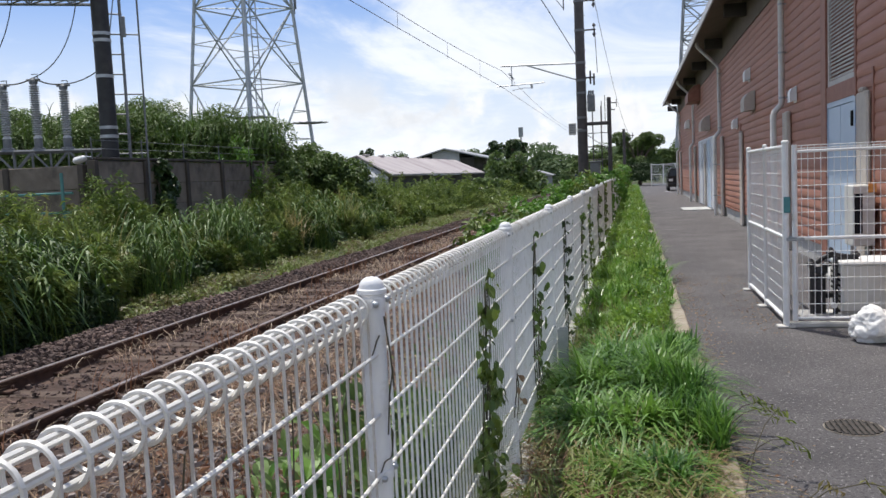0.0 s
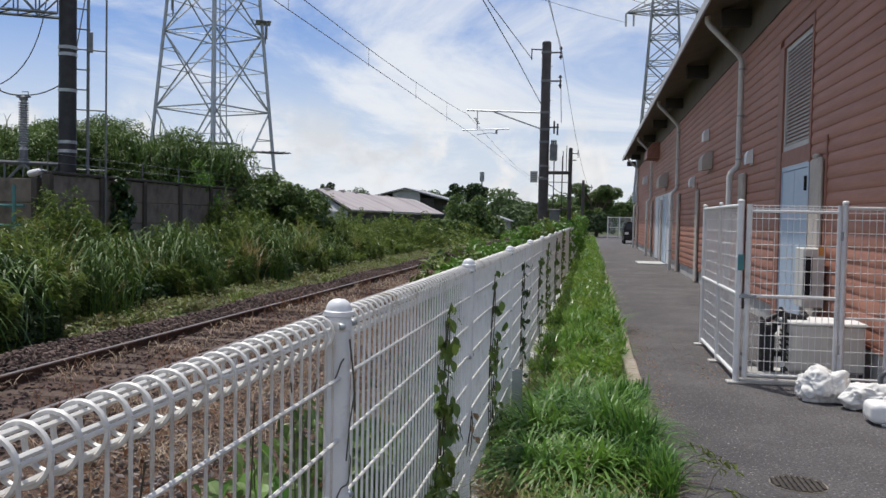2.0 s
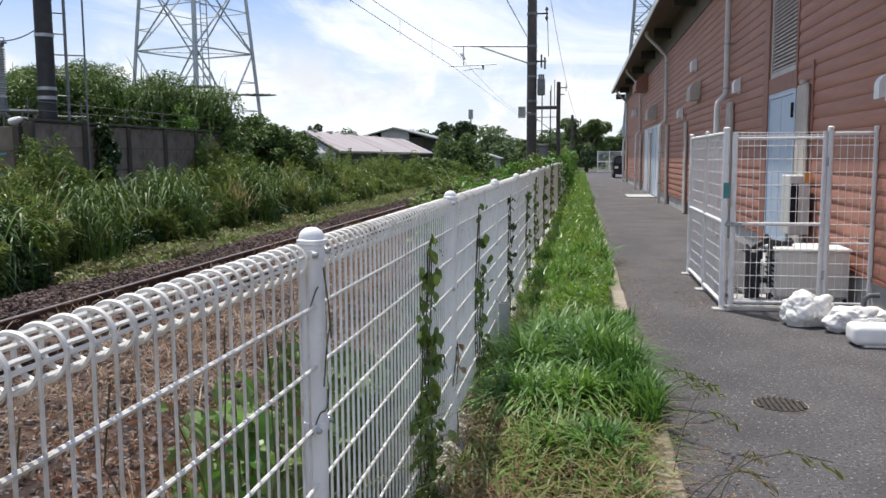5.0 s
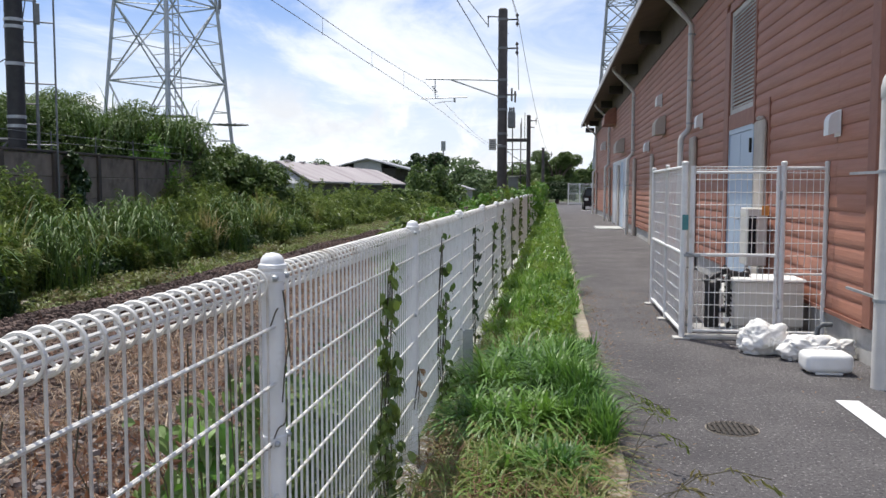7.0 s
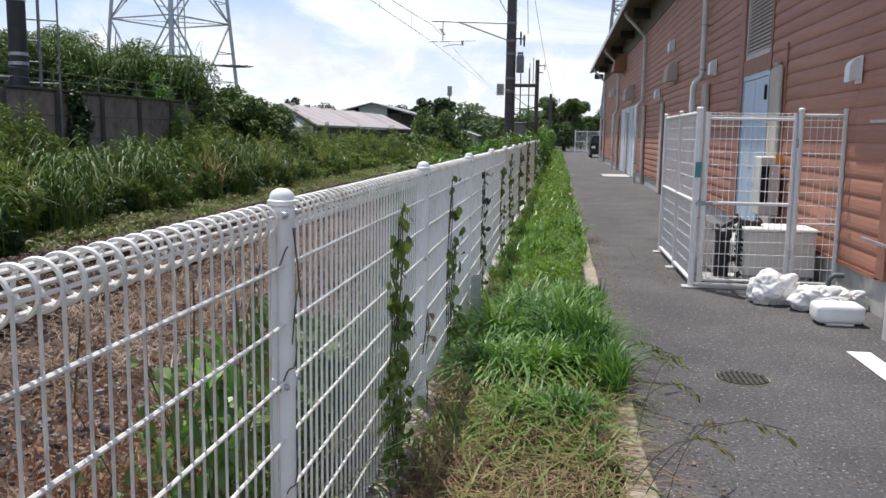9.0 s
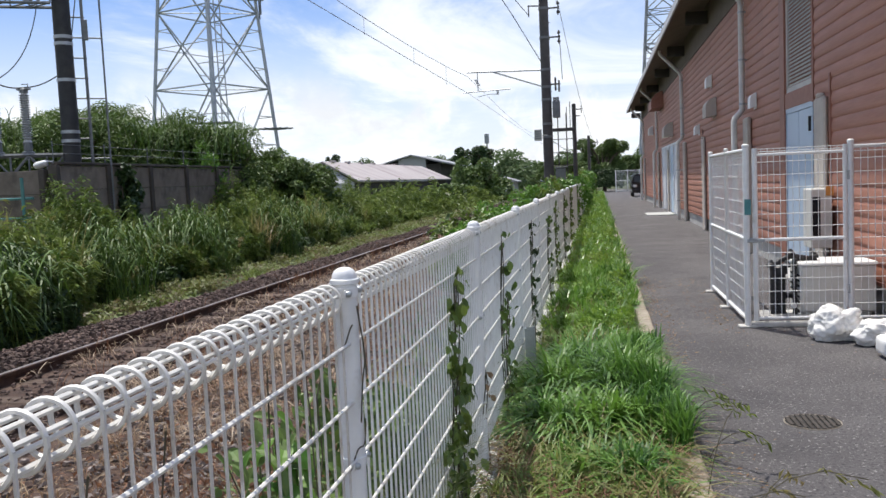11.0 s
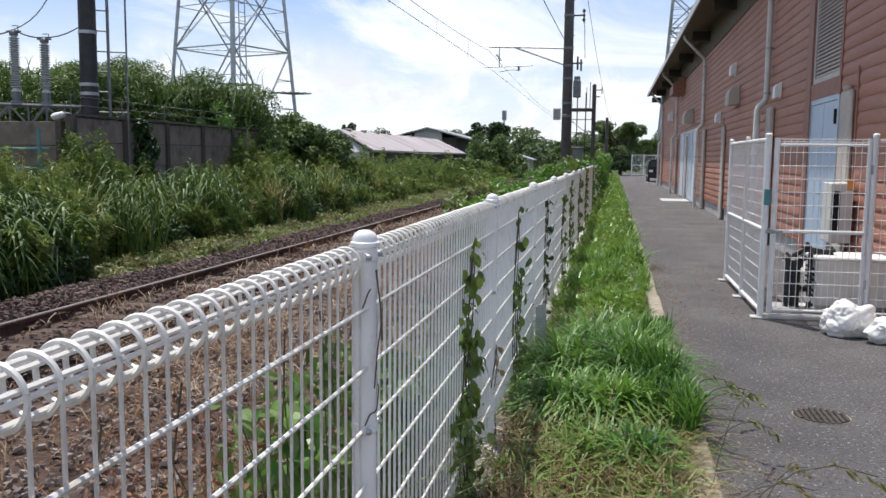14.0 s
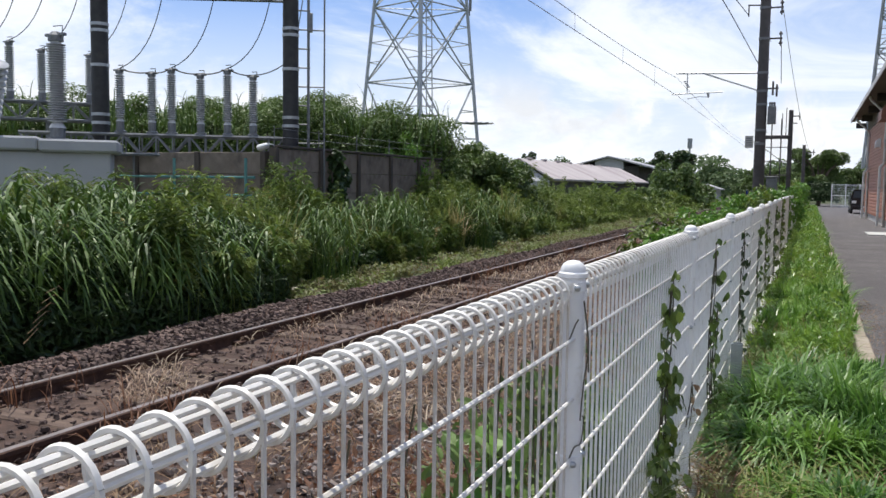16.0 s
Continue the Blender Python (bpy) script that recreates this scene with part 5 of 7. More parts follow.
BD = 21.3
b0, b1 = polar(34.6, BD), polar(50.5, BD + 0.6)
truss("equipment_girder", (*b0, 2.02), (*b1, 2.02), 0.46, 0.55, 0.04, 16, "grey lattice girder carrying tall insulators", M_steelgrey)
c0, c1 = polar(45.6, 24.5), polar(53.5, 24.5)
truss("equipment_girder", (*c0, 2.95), (*c1, 2.95), 0.45, 0.5, 0.04, 8, "grey lattice girder carrying tall insulators further back", M_steelgrey)
for d_, dist_, top_ in ((35.2, BD + 0.3, 2.02), (39.5, BD + 0.3, 2.02), (44, BD + 0.3, 2.02), (48.5, BD + 0.3, 2.02), (46, 24.5, 2.95), (49, 24.5, 2.95), (52.5, 24.5, 2.95)):
    x, y = polar(d_, dist_)
    solid("girder_leg", Geo().tube([(x, y, -0.3), (x, y, top_)], 0.07, 8), M_steelgrey, "grey steel leg under a substation girder", "support", "girder legs")


def insulator(deg, dist, z0, z1, r, tall):
    x, y = polar(deg, dist)
    t = thing("post_insulator", (x, y, z0), "tall ribbed grey porcelain insulator with metal cap" if not tall else "large ribbed grey porcelain insulator column", "insulator", "substation insulators")
    h = z1 - z0
    n = int(h / 0.062)
    prof = [(r * 0.9, 0.0)]
    for k in range(n):
        z = h * (0.06 + 0.82 * k / n)
        dz = h * 0.82 / n
        prof += [(r * 0.55, z), (r, z + dz * 0.45), (r, z + dz * 0.6), (r * 0.55, z + dz * 0.95)]
    part("ribs", Geo().lathe(prof + [(r * 0.55, h * 0.9)], n=12), M_porcelain, t, smooth=True)
    part("cap", Geo().lathe([(r * 0.8, h * 0.9), (r * 0.8, h * 0.96), (r * 0.4, h)], n=10).soft((-r * 1.4, -0.05, h * 0.955), (r * 1.4, 0.05, h * 0.985), 0.01).tube([(r, 0, h * 0.97), (r, 0, h * 1.06), (-r * 0.3, 0, h * 1.06)], 0.012, 5), M_steelgrey, t)
    part("base", Geo().lathe([(r * 1.2, -0.28), (r * 1.2, -0.22), (r * 0.8, -0.2), (r * 0.8, 0.0)], n=10), M_steelgrey, t)
    return Vector((x, y, z1))


tops = [insulator(d_, BD, 2.78, zt, 0.115, False) for d_, zt in ((36.6, 4.02), (38.25, 4.15), (39.95, 4.0), (41.75, 4.1), (42.95, 3.98), (44.87, 4.02))]
back = [insulator(d_, 24.5, 3.65, zt, 0.12, False) for d_, zt in ((46.6, 4.75), (49.3, 4.8), (51.05, 4.95), (52.6, 4.8))]
big = insulator(48.5, 20.0, 2.5, 4.55, 0.20, True)
for a, b in zip(tops[:-1], tops[1:]):
    wire("jumper_wire", sag(a, b, 0.06, 6), 0.016, "jumper cable between insulators")
for k, a in enumerate(tops[1::2] + back):
    b = Vector((a.x + 0.9, a.y + 0.7, 8.0 + 0.3 * k))
    c_ = a + Vector((1.0, 0.75, 0.55))
    wire("down_lead", [a * (1 - u) ** 2 + c_ * 2 * u * (1 - u) + b * u * u for u in [i / 14 for i in range(15)]], 0.012, "curved down-lead cable to an insulator")
wire("jumper_wire", sag(tops[0], (p1x, p1y, 4.35), 0.1, 6), 0.014, "jumper cable from insulator to pole")
hz = thing("switch_housing", (*polar(48.6, 18.6), 0), "pale grey metal equipment housing with a flat roof", "cabinet", rz=42)
part("body", Geo().soft((-2.6, -0.6, -0.3), (1.05, 0.6, 1.95), 0.03), M_farmwall, hz)
part("roof", Geo().soft((-2.75, -0.75, 1.95), (-0.25, 0.75, 2.22), 0.04).soft((-0.24, -0.75, 1.93), (1.2, 0.75, 2.18), 0.04), M_farmwall, hz)
g = Geo().lathe([(0.16, 0.0), (0.2, 0.25), (0.2, 0.5), (0.1, 0.6)], n=10)
for k in range(9):
    g.lathe([(0.09, 0.6 + 0.13 * k), (0.2, 0.63 + 0.13 * k), (0.2, 0.67 + 0.13 * k), (0.09, 0.71 + 0.13 * k)], n=10)
ti = solid("bushing", g, M_porcelain, "leaning ribbed grey porcelain bushing", "insulator", smooth=True)
ti.matrix_world = pose(*polar(52.4, 19.2), 2.15, 12, 30, 0)
lampx = polar(35.3, 19.9)
fl = thing("flood_lamp", (*lampx, 2.15), "small white flood lamp on the wall corner", "lamp")
part("head", Geo().lathe([(0.02, 0), (0.12, 0.05), (0.15, 0.2), (0.13, 0.24)], n=12, m=pose(-0.12, 0, 0.12, 0, -105, 0) @ Matrix.Diagonal((0.55, 0.8, 1.2, 1))), M_plastic, fl, smooth=True)
part("arm", Geo().tube([(0, 0, -0.3), (0, 0, 0.12), (-0.2, 0, 0.15)], 0.02, 6), M_galv, fl)

# ---- precast concrete boundary wall ----
bw = thing("boundary_wall", (-10.5, 15.7, 0), "stained grey-brown precast concrete panel wall round the substation", "wall")
post_w = Geo().soft((-0.10, -0.07, -0.5), (0.10, 0.07, 2.17), 0.015).mesh("wall_post", M_wallpost)
panel_w = Geo().soft((-0.04, 0.060, 0), (0.04, 1.790, 0.50), 0.012).mesh("wall_panel", M_wallpanel)
cap_w = Geo().soft((-0.09, 0.0, 2.175), (0.09, 1.846, 2.235), 0.012).mesh("coping", M_wallpost)
for i in range(6):
    part("wall_post", post_w, M_wallpost, bw, loc=(0, 1.85 * i, 0))
    if i < 5:
        for j in range(5):
            part("wall_panel", panel_w, M_wallpanel, bw, loc=(0.004 * ((i + j) % 3 - 1), 1.85 * i, -0.37 + 0.506 * j))
        part("coping", cap_w, M_wallpost, bw, loc=(0, 1.85 * i, 0))
for i in range(9):
    ob = part("wall_post", post_w, M_wallpost, bw, loc=(-0.25 - 1.85 * i, 0, -0.08))
    ob.rotation_euler = (0, 0, radians(90))
    for j in range(5):
        ob = part("wall_panel", panel_w, M_wallpanel, bw, loc=(-0.25 - 1.85 * i, 0, -0.45 + 0.506 * j))
        ob.rotation_euler = (0, 0, radians(90))
g = Geo()
for z in (2.42, 2.60):
    g.tube([(0, 0, z), (0, 9.25, z)], 0.005, 4)
for i in range(6):
    g.tube([(0, 1.85 * i, 2.2), (0, 1.85 * i, 2.66)], 0.013, 5)
part("barbed_wire", g, M_steelgrey, bw)

tf = thing("pipe_fence", (-10.9, 15.2, 0), "low teal-green painted pipe fence before the concrete wall", "fence")
for i in range(8):
    part("post", Geo().tube([(-2.0 * i, 0, -0.4), (-2.0 * i, 0, 1.92)], 0.035, 8), M_tealpaint, tf)
for z in (1.10, 1.50):
    part("rail", Geo().tube([(0.2, 0.05, z), (-14.2, 0.05, z)], 0.03, 8), M_tealpaint, tf)

# ---- farm buildings in the distance ----
fb = thing("farm_shed", (-19.3, 67.0, 0), "long low farm shed with a faded pinkish roof", "shed")
ROOF_TOP = [(0.35, 0.0, 1.86), (0.75, 42.5, 1.86), (-3.5, 44.0, 3.72), (-4.1, 4.2, 3.70), (-9.0, 3.0, 1.9), (-8.4, 44.0, 1.9)]
g = Geo().add([p for p in ROOF_TOP] + [(x, y, z + 0.14) for x, y, z in ROOF_TOP],
              [(0, 3, 2, 1), (3, 4, 5, 2), (6, 7, 8, 9), (9, 8, 11, 10), (0, 1, 7, 6), (1, 2, 8, 7), (2, 5, 11, 8), (5, 4, 10, 11), (4, 3, 9, 10), (3, 0, 6, 9)])
part("roof", g, M_farmroof, fb)
# long wall coloured near black for the shadow under the roof edge
part("wall", Geo().box((-0.25, 0.9, -0.4), (0.0, 42.0, 1.78)), M_farmdark, fb)
part("gable", Geo().add([(-0.26, 1.0, -0.4), (-8.4, 3.8, -0.4), (-8.4, 3.8, 1.85), (-4.1, 4.6, 3.6), (-0.26, 1.0, 1.8), (-0.26, 1.3, -0.4), (-8.4, 4.1, -0.4), (-8.4, 4.1, 1.85), (-4.1, 4.9, 3.6), (-0.26, 1.3, 1.8)],
     [(0, 1, 2, 3, 4), (9, 8, 7, 6, 5), (0, 5, 6, 1), (1, 6, 7, 2), (2, 7, 8, 3), (3, 8, 9, 4), (4, 9, 5, 0)]), M_farmwall, fb, "weathered grey gable wall")
for k in range(8):
    part("roof_vent", Geo().soft((-4.05, 6.0 + 4.6 * k, 3.78), (-3.65, 6.9 + 4.6 * k, 3.95), 0.03), M_farmroof, fb)
brn = thing("barn", (-27.7, 127.0, 0), "grey gabled barn behind the low shed", "barn")
part("wall", Geo().add([(-2.15, 0, -0.4), (2.2, 0, -0.4), (2.2, 0, 5.25), (0, 0, 5.85), (-2.15, 0, 5.25), (-2.15, 14, -0.4), (2.2, 14, -0.4), (2.2, 14, 5.25), (0, 14, 5.85), (-2.15, 14, 5.25)], [(0, 1, 2, 3, 4), (9, 8, 7, 6, 5), (0, 5, 6, 1), (1, 6, 7, 2), (4, 9, 5, 0)]), M_farmwall, brn)
part("roof", Geo().sweep([(-4.9, 4.80), (0, 6.05), (6.7, 4.36), (6.7, 4.16), (0, 5.86), (-4.9, 4.62)], [(0, -0.7, 0), (0, 14.6, 0)]), M_roof, brn, "pale grey metal roof")
part("lean_to", Geo().box((2.25, 0.5, -0.4), (4.4, 14, 4.5)), M_farmdark, brn)
part("lean_to", Geo().box((-4.5, 0.5, -0.4), (-2.2, 14, 4.55)), M_farmdark, brn)
part("eave_post", Geo().tube([(6.3, 0.2, -0.4), (6.3, 0.2, 4.2)], 0.08, 6), M_farmdark, brn)
h2 = thing("farm_shed", (-9.8, 92, 0), "small grey-roofed shed half hidden by trees", "shed")
part("wall", Geo().box((-1.3, 0, -0.4), (1.3, 5, 1.35)), M_farmwall, h2)
part("roof", Geo().sweep([(-1.7, 1.3), (0, 1.85), (1.7, 1.3), (1.7, 1.2), (-1.7, 1.2)], [(0, -0.3, 0), (0, 5.3, 0)]), M_roof, h2)
ant = thing("radio_mast", (-24.0, 190, 0), "thin distant radio mast above the trees", "mast")
part("pole", Geo().tube([(0, 0, 0), (0, 0, 12.0)], 0.18, 6), M_towerfar, ant)
part("antenna", Geo().soft((-0.5, -0.2, 10.0), (0.5, 0.2, 12.2), 0.05), M_towerfar, ant)


# ---- train ----
TY = 100.0
train = thing("express_train", (track_x(TY), TY, RAIL_Z), "white and blue express train with black glazed cab", "train")


def shell(sx, z0, z1, y):
    """Outline of the car body between two heights."""
    full = [(-1.44, 0.55), (-1.47, 1.2), (-1.47, 2.5), (-1.42, 3.05), (-1.25, 3.45), (-0.85, 3.72), (0, 3.82)]
    half = [p for p in full if z0 <= p[1] <= z1]
    def xat(z):
        for (xa, za), (xb, zb) in zip(full[:-1], full[1:]):
            if za <= z <= zb:
                return xa + (xb - xa) * (z - za) / (zb - za)
        return full[0][0]
    if not half or half[0][1] > z0:
        half = [(xat(z0), z0)] + half
    if half[-1][1] < z1:
        half = half + [(xat(z1), z1)]
    right = [(-x, z) for x, z in reversed(half) if abs(x) > 1e-6]
    return [(x * sx, z) for x, z in half + right]


def hull(z0, z1, sections):
    g = Geo()
    n = None
    verts = []
    for y, sx, dz in sections:
        o = shell(sx, z0, z1, y)
        n = len(o)
        verts += [(x, y, z + dz * max(0, (z - 2.2) / 1.6)) for x, z in o]
    faces = [(i * n + k, i * n + (k + 1) % n, (i + 1) * n + (k + 1) % n, (i + 1) * n + k) for i in range(len(sections) - 1) for k in range(n)]
    faces += [tuple(range(n))[::-1], tuple(range((len(sections) - 1) * n, len(sections) * n))]
    return g.add(verts, faces)


nose = [(0.0, 0.90, -0.18), (0.12, 0.95, -0.10), (0.45, 0.985, -0.03), (1.2, 1.0, 0.0)]
CARS = [(0.0, 19.8), (20.4, 40.0), (40.6, 60.0)]
for k, (a, b) in enumerate(CARS):
    sec = (nose if k == 0 else [(a, 1.0, 0.0), (a + 1.2, 1.0, 0)]) + [(b, 1.0, 0.0)]
    c = part("car_body", hull(1.22, 3.82, sec), M_trainwhite, train, "white car body", smooth=True)
    part("blue_skirt", hull(0.55, 1.219, sec), M_trainblue, train, "deep blue lower body", smooth=True)
    part("window_band", Geo().box((1.462, a + 2.6, 1.75), (1.482, b - 1.6, 2.55)).box((-1.482, a + 2.6, 1.75), (-1.462, b - 1.6, 2.55)), M_trainglass, c, "dark window band")
    for yy in (a + 2.0, a + 6.5, b - 1.4):
        part("side_door", Geo().soft((1.452, yy - 0.45, 0.95), (1.492, yy + 0.45, 2.95), 0.01).soft((-1.492, yy - 0.45, 0.95), (-1.452, yy + 0.45, 2.95), 0.01), M_trainyellow, c, "yellow passenger door")
    for yy in (a + 3.0, b - 3.0):
        bo = part("bogie", Geo().soft((-1.1, yy - 1.5, 0.25), (1.1, yy + 1.5, 0.60), 0.05), M_trainunder, train)
        for w_ in (yy - 1.0, yy + 1.0):
            for side in (-0.56, 0.56):
                part("wheel", Geo().lathe([(0.43, -0.07), (0.43, 0.07)], n=16, m=pose(side, w_, 0.43, 0, 90, 0)), M_rust, bo)
    part("roof_unit", Geo().soft((-0.9, a + 8, 3.80), (0.9, a + 12, 4.0), 0.05), M_concrete, c)
    if k == 0:
        cab = part("cab_glass", Geo().add([(-1.12, -0.03, 1.30), (1.12, -0.03, 1.30), (1.12, -0.03, 2.3), (1.02, 0.02, 3.35), (0.72, 0.10, 3.62), (-0.72, 0.10, 3.62), (-1.02, 0.02, 3.35), (-1.12, -0.03, 2.3)] +
                   [(-1.12, 0.4, 1.30), (1.12, 0.4, 1.30), (1.12, 0.4, 2.3), (1.02, 0.4, 3.35), (0.72, 0.4, 3.55), (-0.72, 0.4, 3.55), (-1.02, 0.4, 3.35), (-1.12, 0.4, 2.3)],
                   [tuple(range(8)), tuple(range(15, 7, -1))] + [(i, (i + 1) % 8, (i + 1) % 8 + 8, i + 8) for i in range(8)]), M_trainglass, train, "black glazed cab front")
        for x in (-0.42, -0.02, 0.38):
            part("headlight", Geo().lathe([(0.10, 0), (0.10, 0.02), (0.06, 0.03)], n=12, m=pose(x, -0.032, 1.42, 90, 0, 0)), M_lamp, cab, "lit round headlight")
        part("wiper", Geo().box((-0.12, -0.05, 2.0), (0.9, -0.035, 2.04)).box((-0.1, -0.05, 2.2), (0.12, -0.035, 2.24)), M_concrete, cab)
        part("destination_lamp", Geo().soft((-0.25, 0.03, 3.45), (0.25, 0.09, 3.55), 0.02), M_plastic, cab)
        for s in (-1, 1):
            part("cab_window", Geo().soft((s * 1.455 - 0.02, 0.55, 1.95), (s * 1.455 + 0.02, 1.35, 2.75), 0.01), M_trainglass, train, "dark cab side window")
        part("coupler", Geo().soft((-0.3, -0.1, 0.72), (0.3, 0.05, 0.98), 0.03), M_trainunder, train)
        part("snow_plough", Geo().add([(-1.3, 0.1, 0.12), (1.3, 0.1, 0.12), (1.3, 0.3, 0.56), (-1.3, 0.3, 0.56), (0, -0.25, 0.12), (0, -0.1, 0.56), (-1.3, 0.5, 0.12), (1.3, 0.5, 0.12)], [(0, 4, 5, 3), (4, 1, 2, 5), (3, 5, 2), (0, 6, 7, 1, 4), (3, 2, 7, 6), (0, 3, 6), (1, 7, 2)]), M_trainblue, train, "deep blue snow plough")
        part("horn", Geo().lathe([(0.09, 3.68), (0.09, 3.82), (0.03, 3.92)], (0.95, 1.0, 0), 8), M_dark, train)
        pg = Geo()
        for x in (-0.8, 0.8):
            pg.tube([(x, 14, 3.9), (x * 0.6, 14.6, 4.35), (x * 0.9, 14, 4.75)], 0.03, 5)
        pg.tube([(-1.0, 14, 4.75), (1.0, 14, 4.75)], 0.04, 5)
        part("pantograph", pg, M_steelgrey, train)

# ---- vegetation ----
rng = np.random.default_rng(11)
GR = lambda lo, hi, n: rng.uniform(lo, hi, n)


def stuff(name, vf, mat, label, cat):
    tagged(new(name, raw_list(name, vf[0], vf[1], mat)), label, cat, kind="stuff")


def raw_list(name, v, f, mat):
    me = bpy.data.meshes.new(name)
    me.from_pydata(v.tolist(), [], f)
    me.materials.append(mat)
    return me


# green strip between fence and kerb
def strip(n, y0, y1, power, h0, h1, w, x0=0.03, x1=0.86):
    y = y0 + (y1 - y0) * rng.uniform(0, 1, n) ** power
    x = rng.uniform(x0, x1, n)
    c = np.array([noise.noise((a * 3.0, b * 2.0, 8.0)) + 0.5 * noise.noise((a * 0.5, b * 0.7, 3.0)) for a, b in zip(x, y)])
    h = rng.uniform(h0, h1, n) * np.clip(0.85 + 0.9 * c, 0.3, 1.7) * np.clip((x + 0.25) / 0.45, 0.6, 1)
    return blades(rng, np.stack([x, y, np.full(n, -0.03)], 1), h, np.full(n, w) * rng.uniform(0.6, 1.3, n), rng.uniform(0.2, 1.1, n), 3)


stuff("strip_grass", join([strip(17000, 5.2, 13, 1.15, 0.10, 0.30, 0.026, 0.05), strip(16000, 9, 32, 1.2, 0.12, 0.32, 0.026, 0.05, 0.97), strip(9000, 30, 76, 1.1, 0.12, 0.34, 0.040, 0.03, 1.0)]), L_grass, "fresh green grass strip between fence and kerb", "grass")
n = 5000
yy = 7 + 60 * rng.uniform(0, 1, n) ** 1.5
stuff("faded_strip_grass", blades(rng, np.stack([rng.uniform(0.03, 0.84, n), yy, np.full(n, -0.03)], 1), rng.uniform(0.14, 0.34, n), rng.uniform(0.008, 0.016, n) * (1 + yy / 30), rng.uniform(0.3, 1.2, n), 3), L_verge, "faded olive grass blades in the strip", "grass")
n = 6000
yy = 7 + 60 * rng.uniform(0, 1, n) ** 1.4
xx = rng.uniform(0.12, 0.80, n)
hh = np.array([0.18 + 0.35 * max(0.0, noise.noise((a * 1.5, b * 0.6, 21.0)) + 0.1) for a, b in zip(xx, yy)]) * rng.uniform(0.7, 1.3, n)
stuff("rank_grass", blades(rng, np.stack([xx, yy, np.full(n, -0.03)], 1), hh, rng.uniform(0.010, 0.020, n) * (1 + yy / 30), rng.uniform(0.2, 0.9, n), 4), L_grass, "taller fresh grass standing in the strip", "grass")
# broad low leaves among the blades
n = 15000
yy = 6.6 + 62 * rng.uniform(0, 1, n) ** 2.0
xx = rng.uniform(0.04, 0.86, n)
cc = np.array([noise.noise((a * 2.6, b * 1.5, 61.0)) + 0.5 * noise.noise((a * 0.8, b * 0.6, 13.0)) for a, b in zip(xx, yy)])
ok = cc > -0.12
xx, yy, cc = xx[ok], yy[ok], cc[ok]
n = len(xx)
zz = -0.02 + (0.12 + 0.26 * np.clip(cc + 0.2, 0, 0.8)) * rng.uniform(0.35, 1.0, n)
stuff("strip_weeds", leaf_quads(rng, np.stack([xx, yy, zz], 1), rng.normal(0, 0.7, (n, 3)) + np.array([0, -0.2, 0.8]), rng.uniform(0.03, 0.065, n) * (1 + yy / 30), 0.42), L_strip, "bright yellow-green broad-leaved weeds in the strip", "weeds")
# the thick overhanging clump near the kerb
n = 26500
cy = 3.55 + 3.65 * rng.uniform(0, 1, n)
cx = 0.06 + (0.80 + 0.10 * np.sin(cy * 3.1) + 0.06 * np.sin(cy * 7.7)) * rng.uniform(0, 1, n) ** 0.8
lump = np.array([noise.noise((a * 3.4, b * 3.0, 71.0)) for a, b in zip(cx, cy)])
hh = (0.19 + 0.24 * np.exp(-((cy - 5.3) / 1.0) ** 2)) * rng.uniform(0.6, 1.25, n) * np.clip((cx + 0.2) / 0.5, 0.55, 1) * (1 + 0.75 * lump)
stuff("grass_clump", blades(rng, np.stack([cx, cy, np.where(cx > 1.0, 0.0, -0.03)], 1), hh, rng.uniform(0.008, 0.024, n), rng.uniform(0.3, 1.4, n) * np.clip((1.15 - cx) / 0.6, 0.35, 1), 5, 1.6), L_clump, "thick lush grass clump spilling over the kerb", "grass")
n = 2200
cy = 3.4 + 3.6 * rng.uniform(0, 1, n)
stuff("pale_clump_blades", blades(rng, np.stack([rng.uniform(0.08, 0.80, n), cy, np.full(n, -0.02)], 1), rng.uniform(0.20, 0.42, n), rng.uniform(0.006, 0.014, n), rng.uniform(0.4, 1.3, n), 5, 1.7), L_low, "pale yellowing blades through the lush clump", "grass")
n = 13000
yy = -3.0 + 7.8 * rng.uniform(0, 1, n) ** 0.62
stuff("dry_strip_grass", blades(rng, np.stack([rng.uniform(0.04, 0.88, n), yy, np.full(n, -0.03)], 1), rng.uniform(0.08, 0.32, n), rng.uniform(0.004, 0.010, n), rng.uniform(0.5, 1.8, n), 4), L_dry, "dry straw-brown grass by the fence foot", "grass")
n = 6200
yy = -2.6 + 7.6 * rng.uniform(0, 1, n) ** 0.65
xx = rng.uniform(0.08, 0.90, n)
ok = np.array([noise.noise((a * 2.2, b * 2.2, 17.0)) for a, b in zip(xx, yy)]) > 0.0
stuff("sparse_strip_grass", blades(rng, np.stack([xx, yy, np.full(n, -0.03)], 1)[ok], rng.uniform(0.10, 0.34, n)[ok], rng.uniform(0.009, 0.022, n)[ok], rng.uniform(0.5, 1.5, n)[ok], 5, 1.6), L_clump, "green grass blades growing through the dry straw", "grass")
n = 3000
yy = 1.4 + 5.2 * rng.uniform(0, 1, n)
stuff("mixed_strip_grass", blades(rng, np.stack([rng.uniform(0.1, 0.9, n), yy, np.full(n, -0.03)], 1), rng.uniform(0.10, 0.36, n), rng.uniform(0.006, 0.014, n), rng.uniform(0.4, 1.6, n), 4), L_low, "yellowing grass blades among the dry straw", "grass")
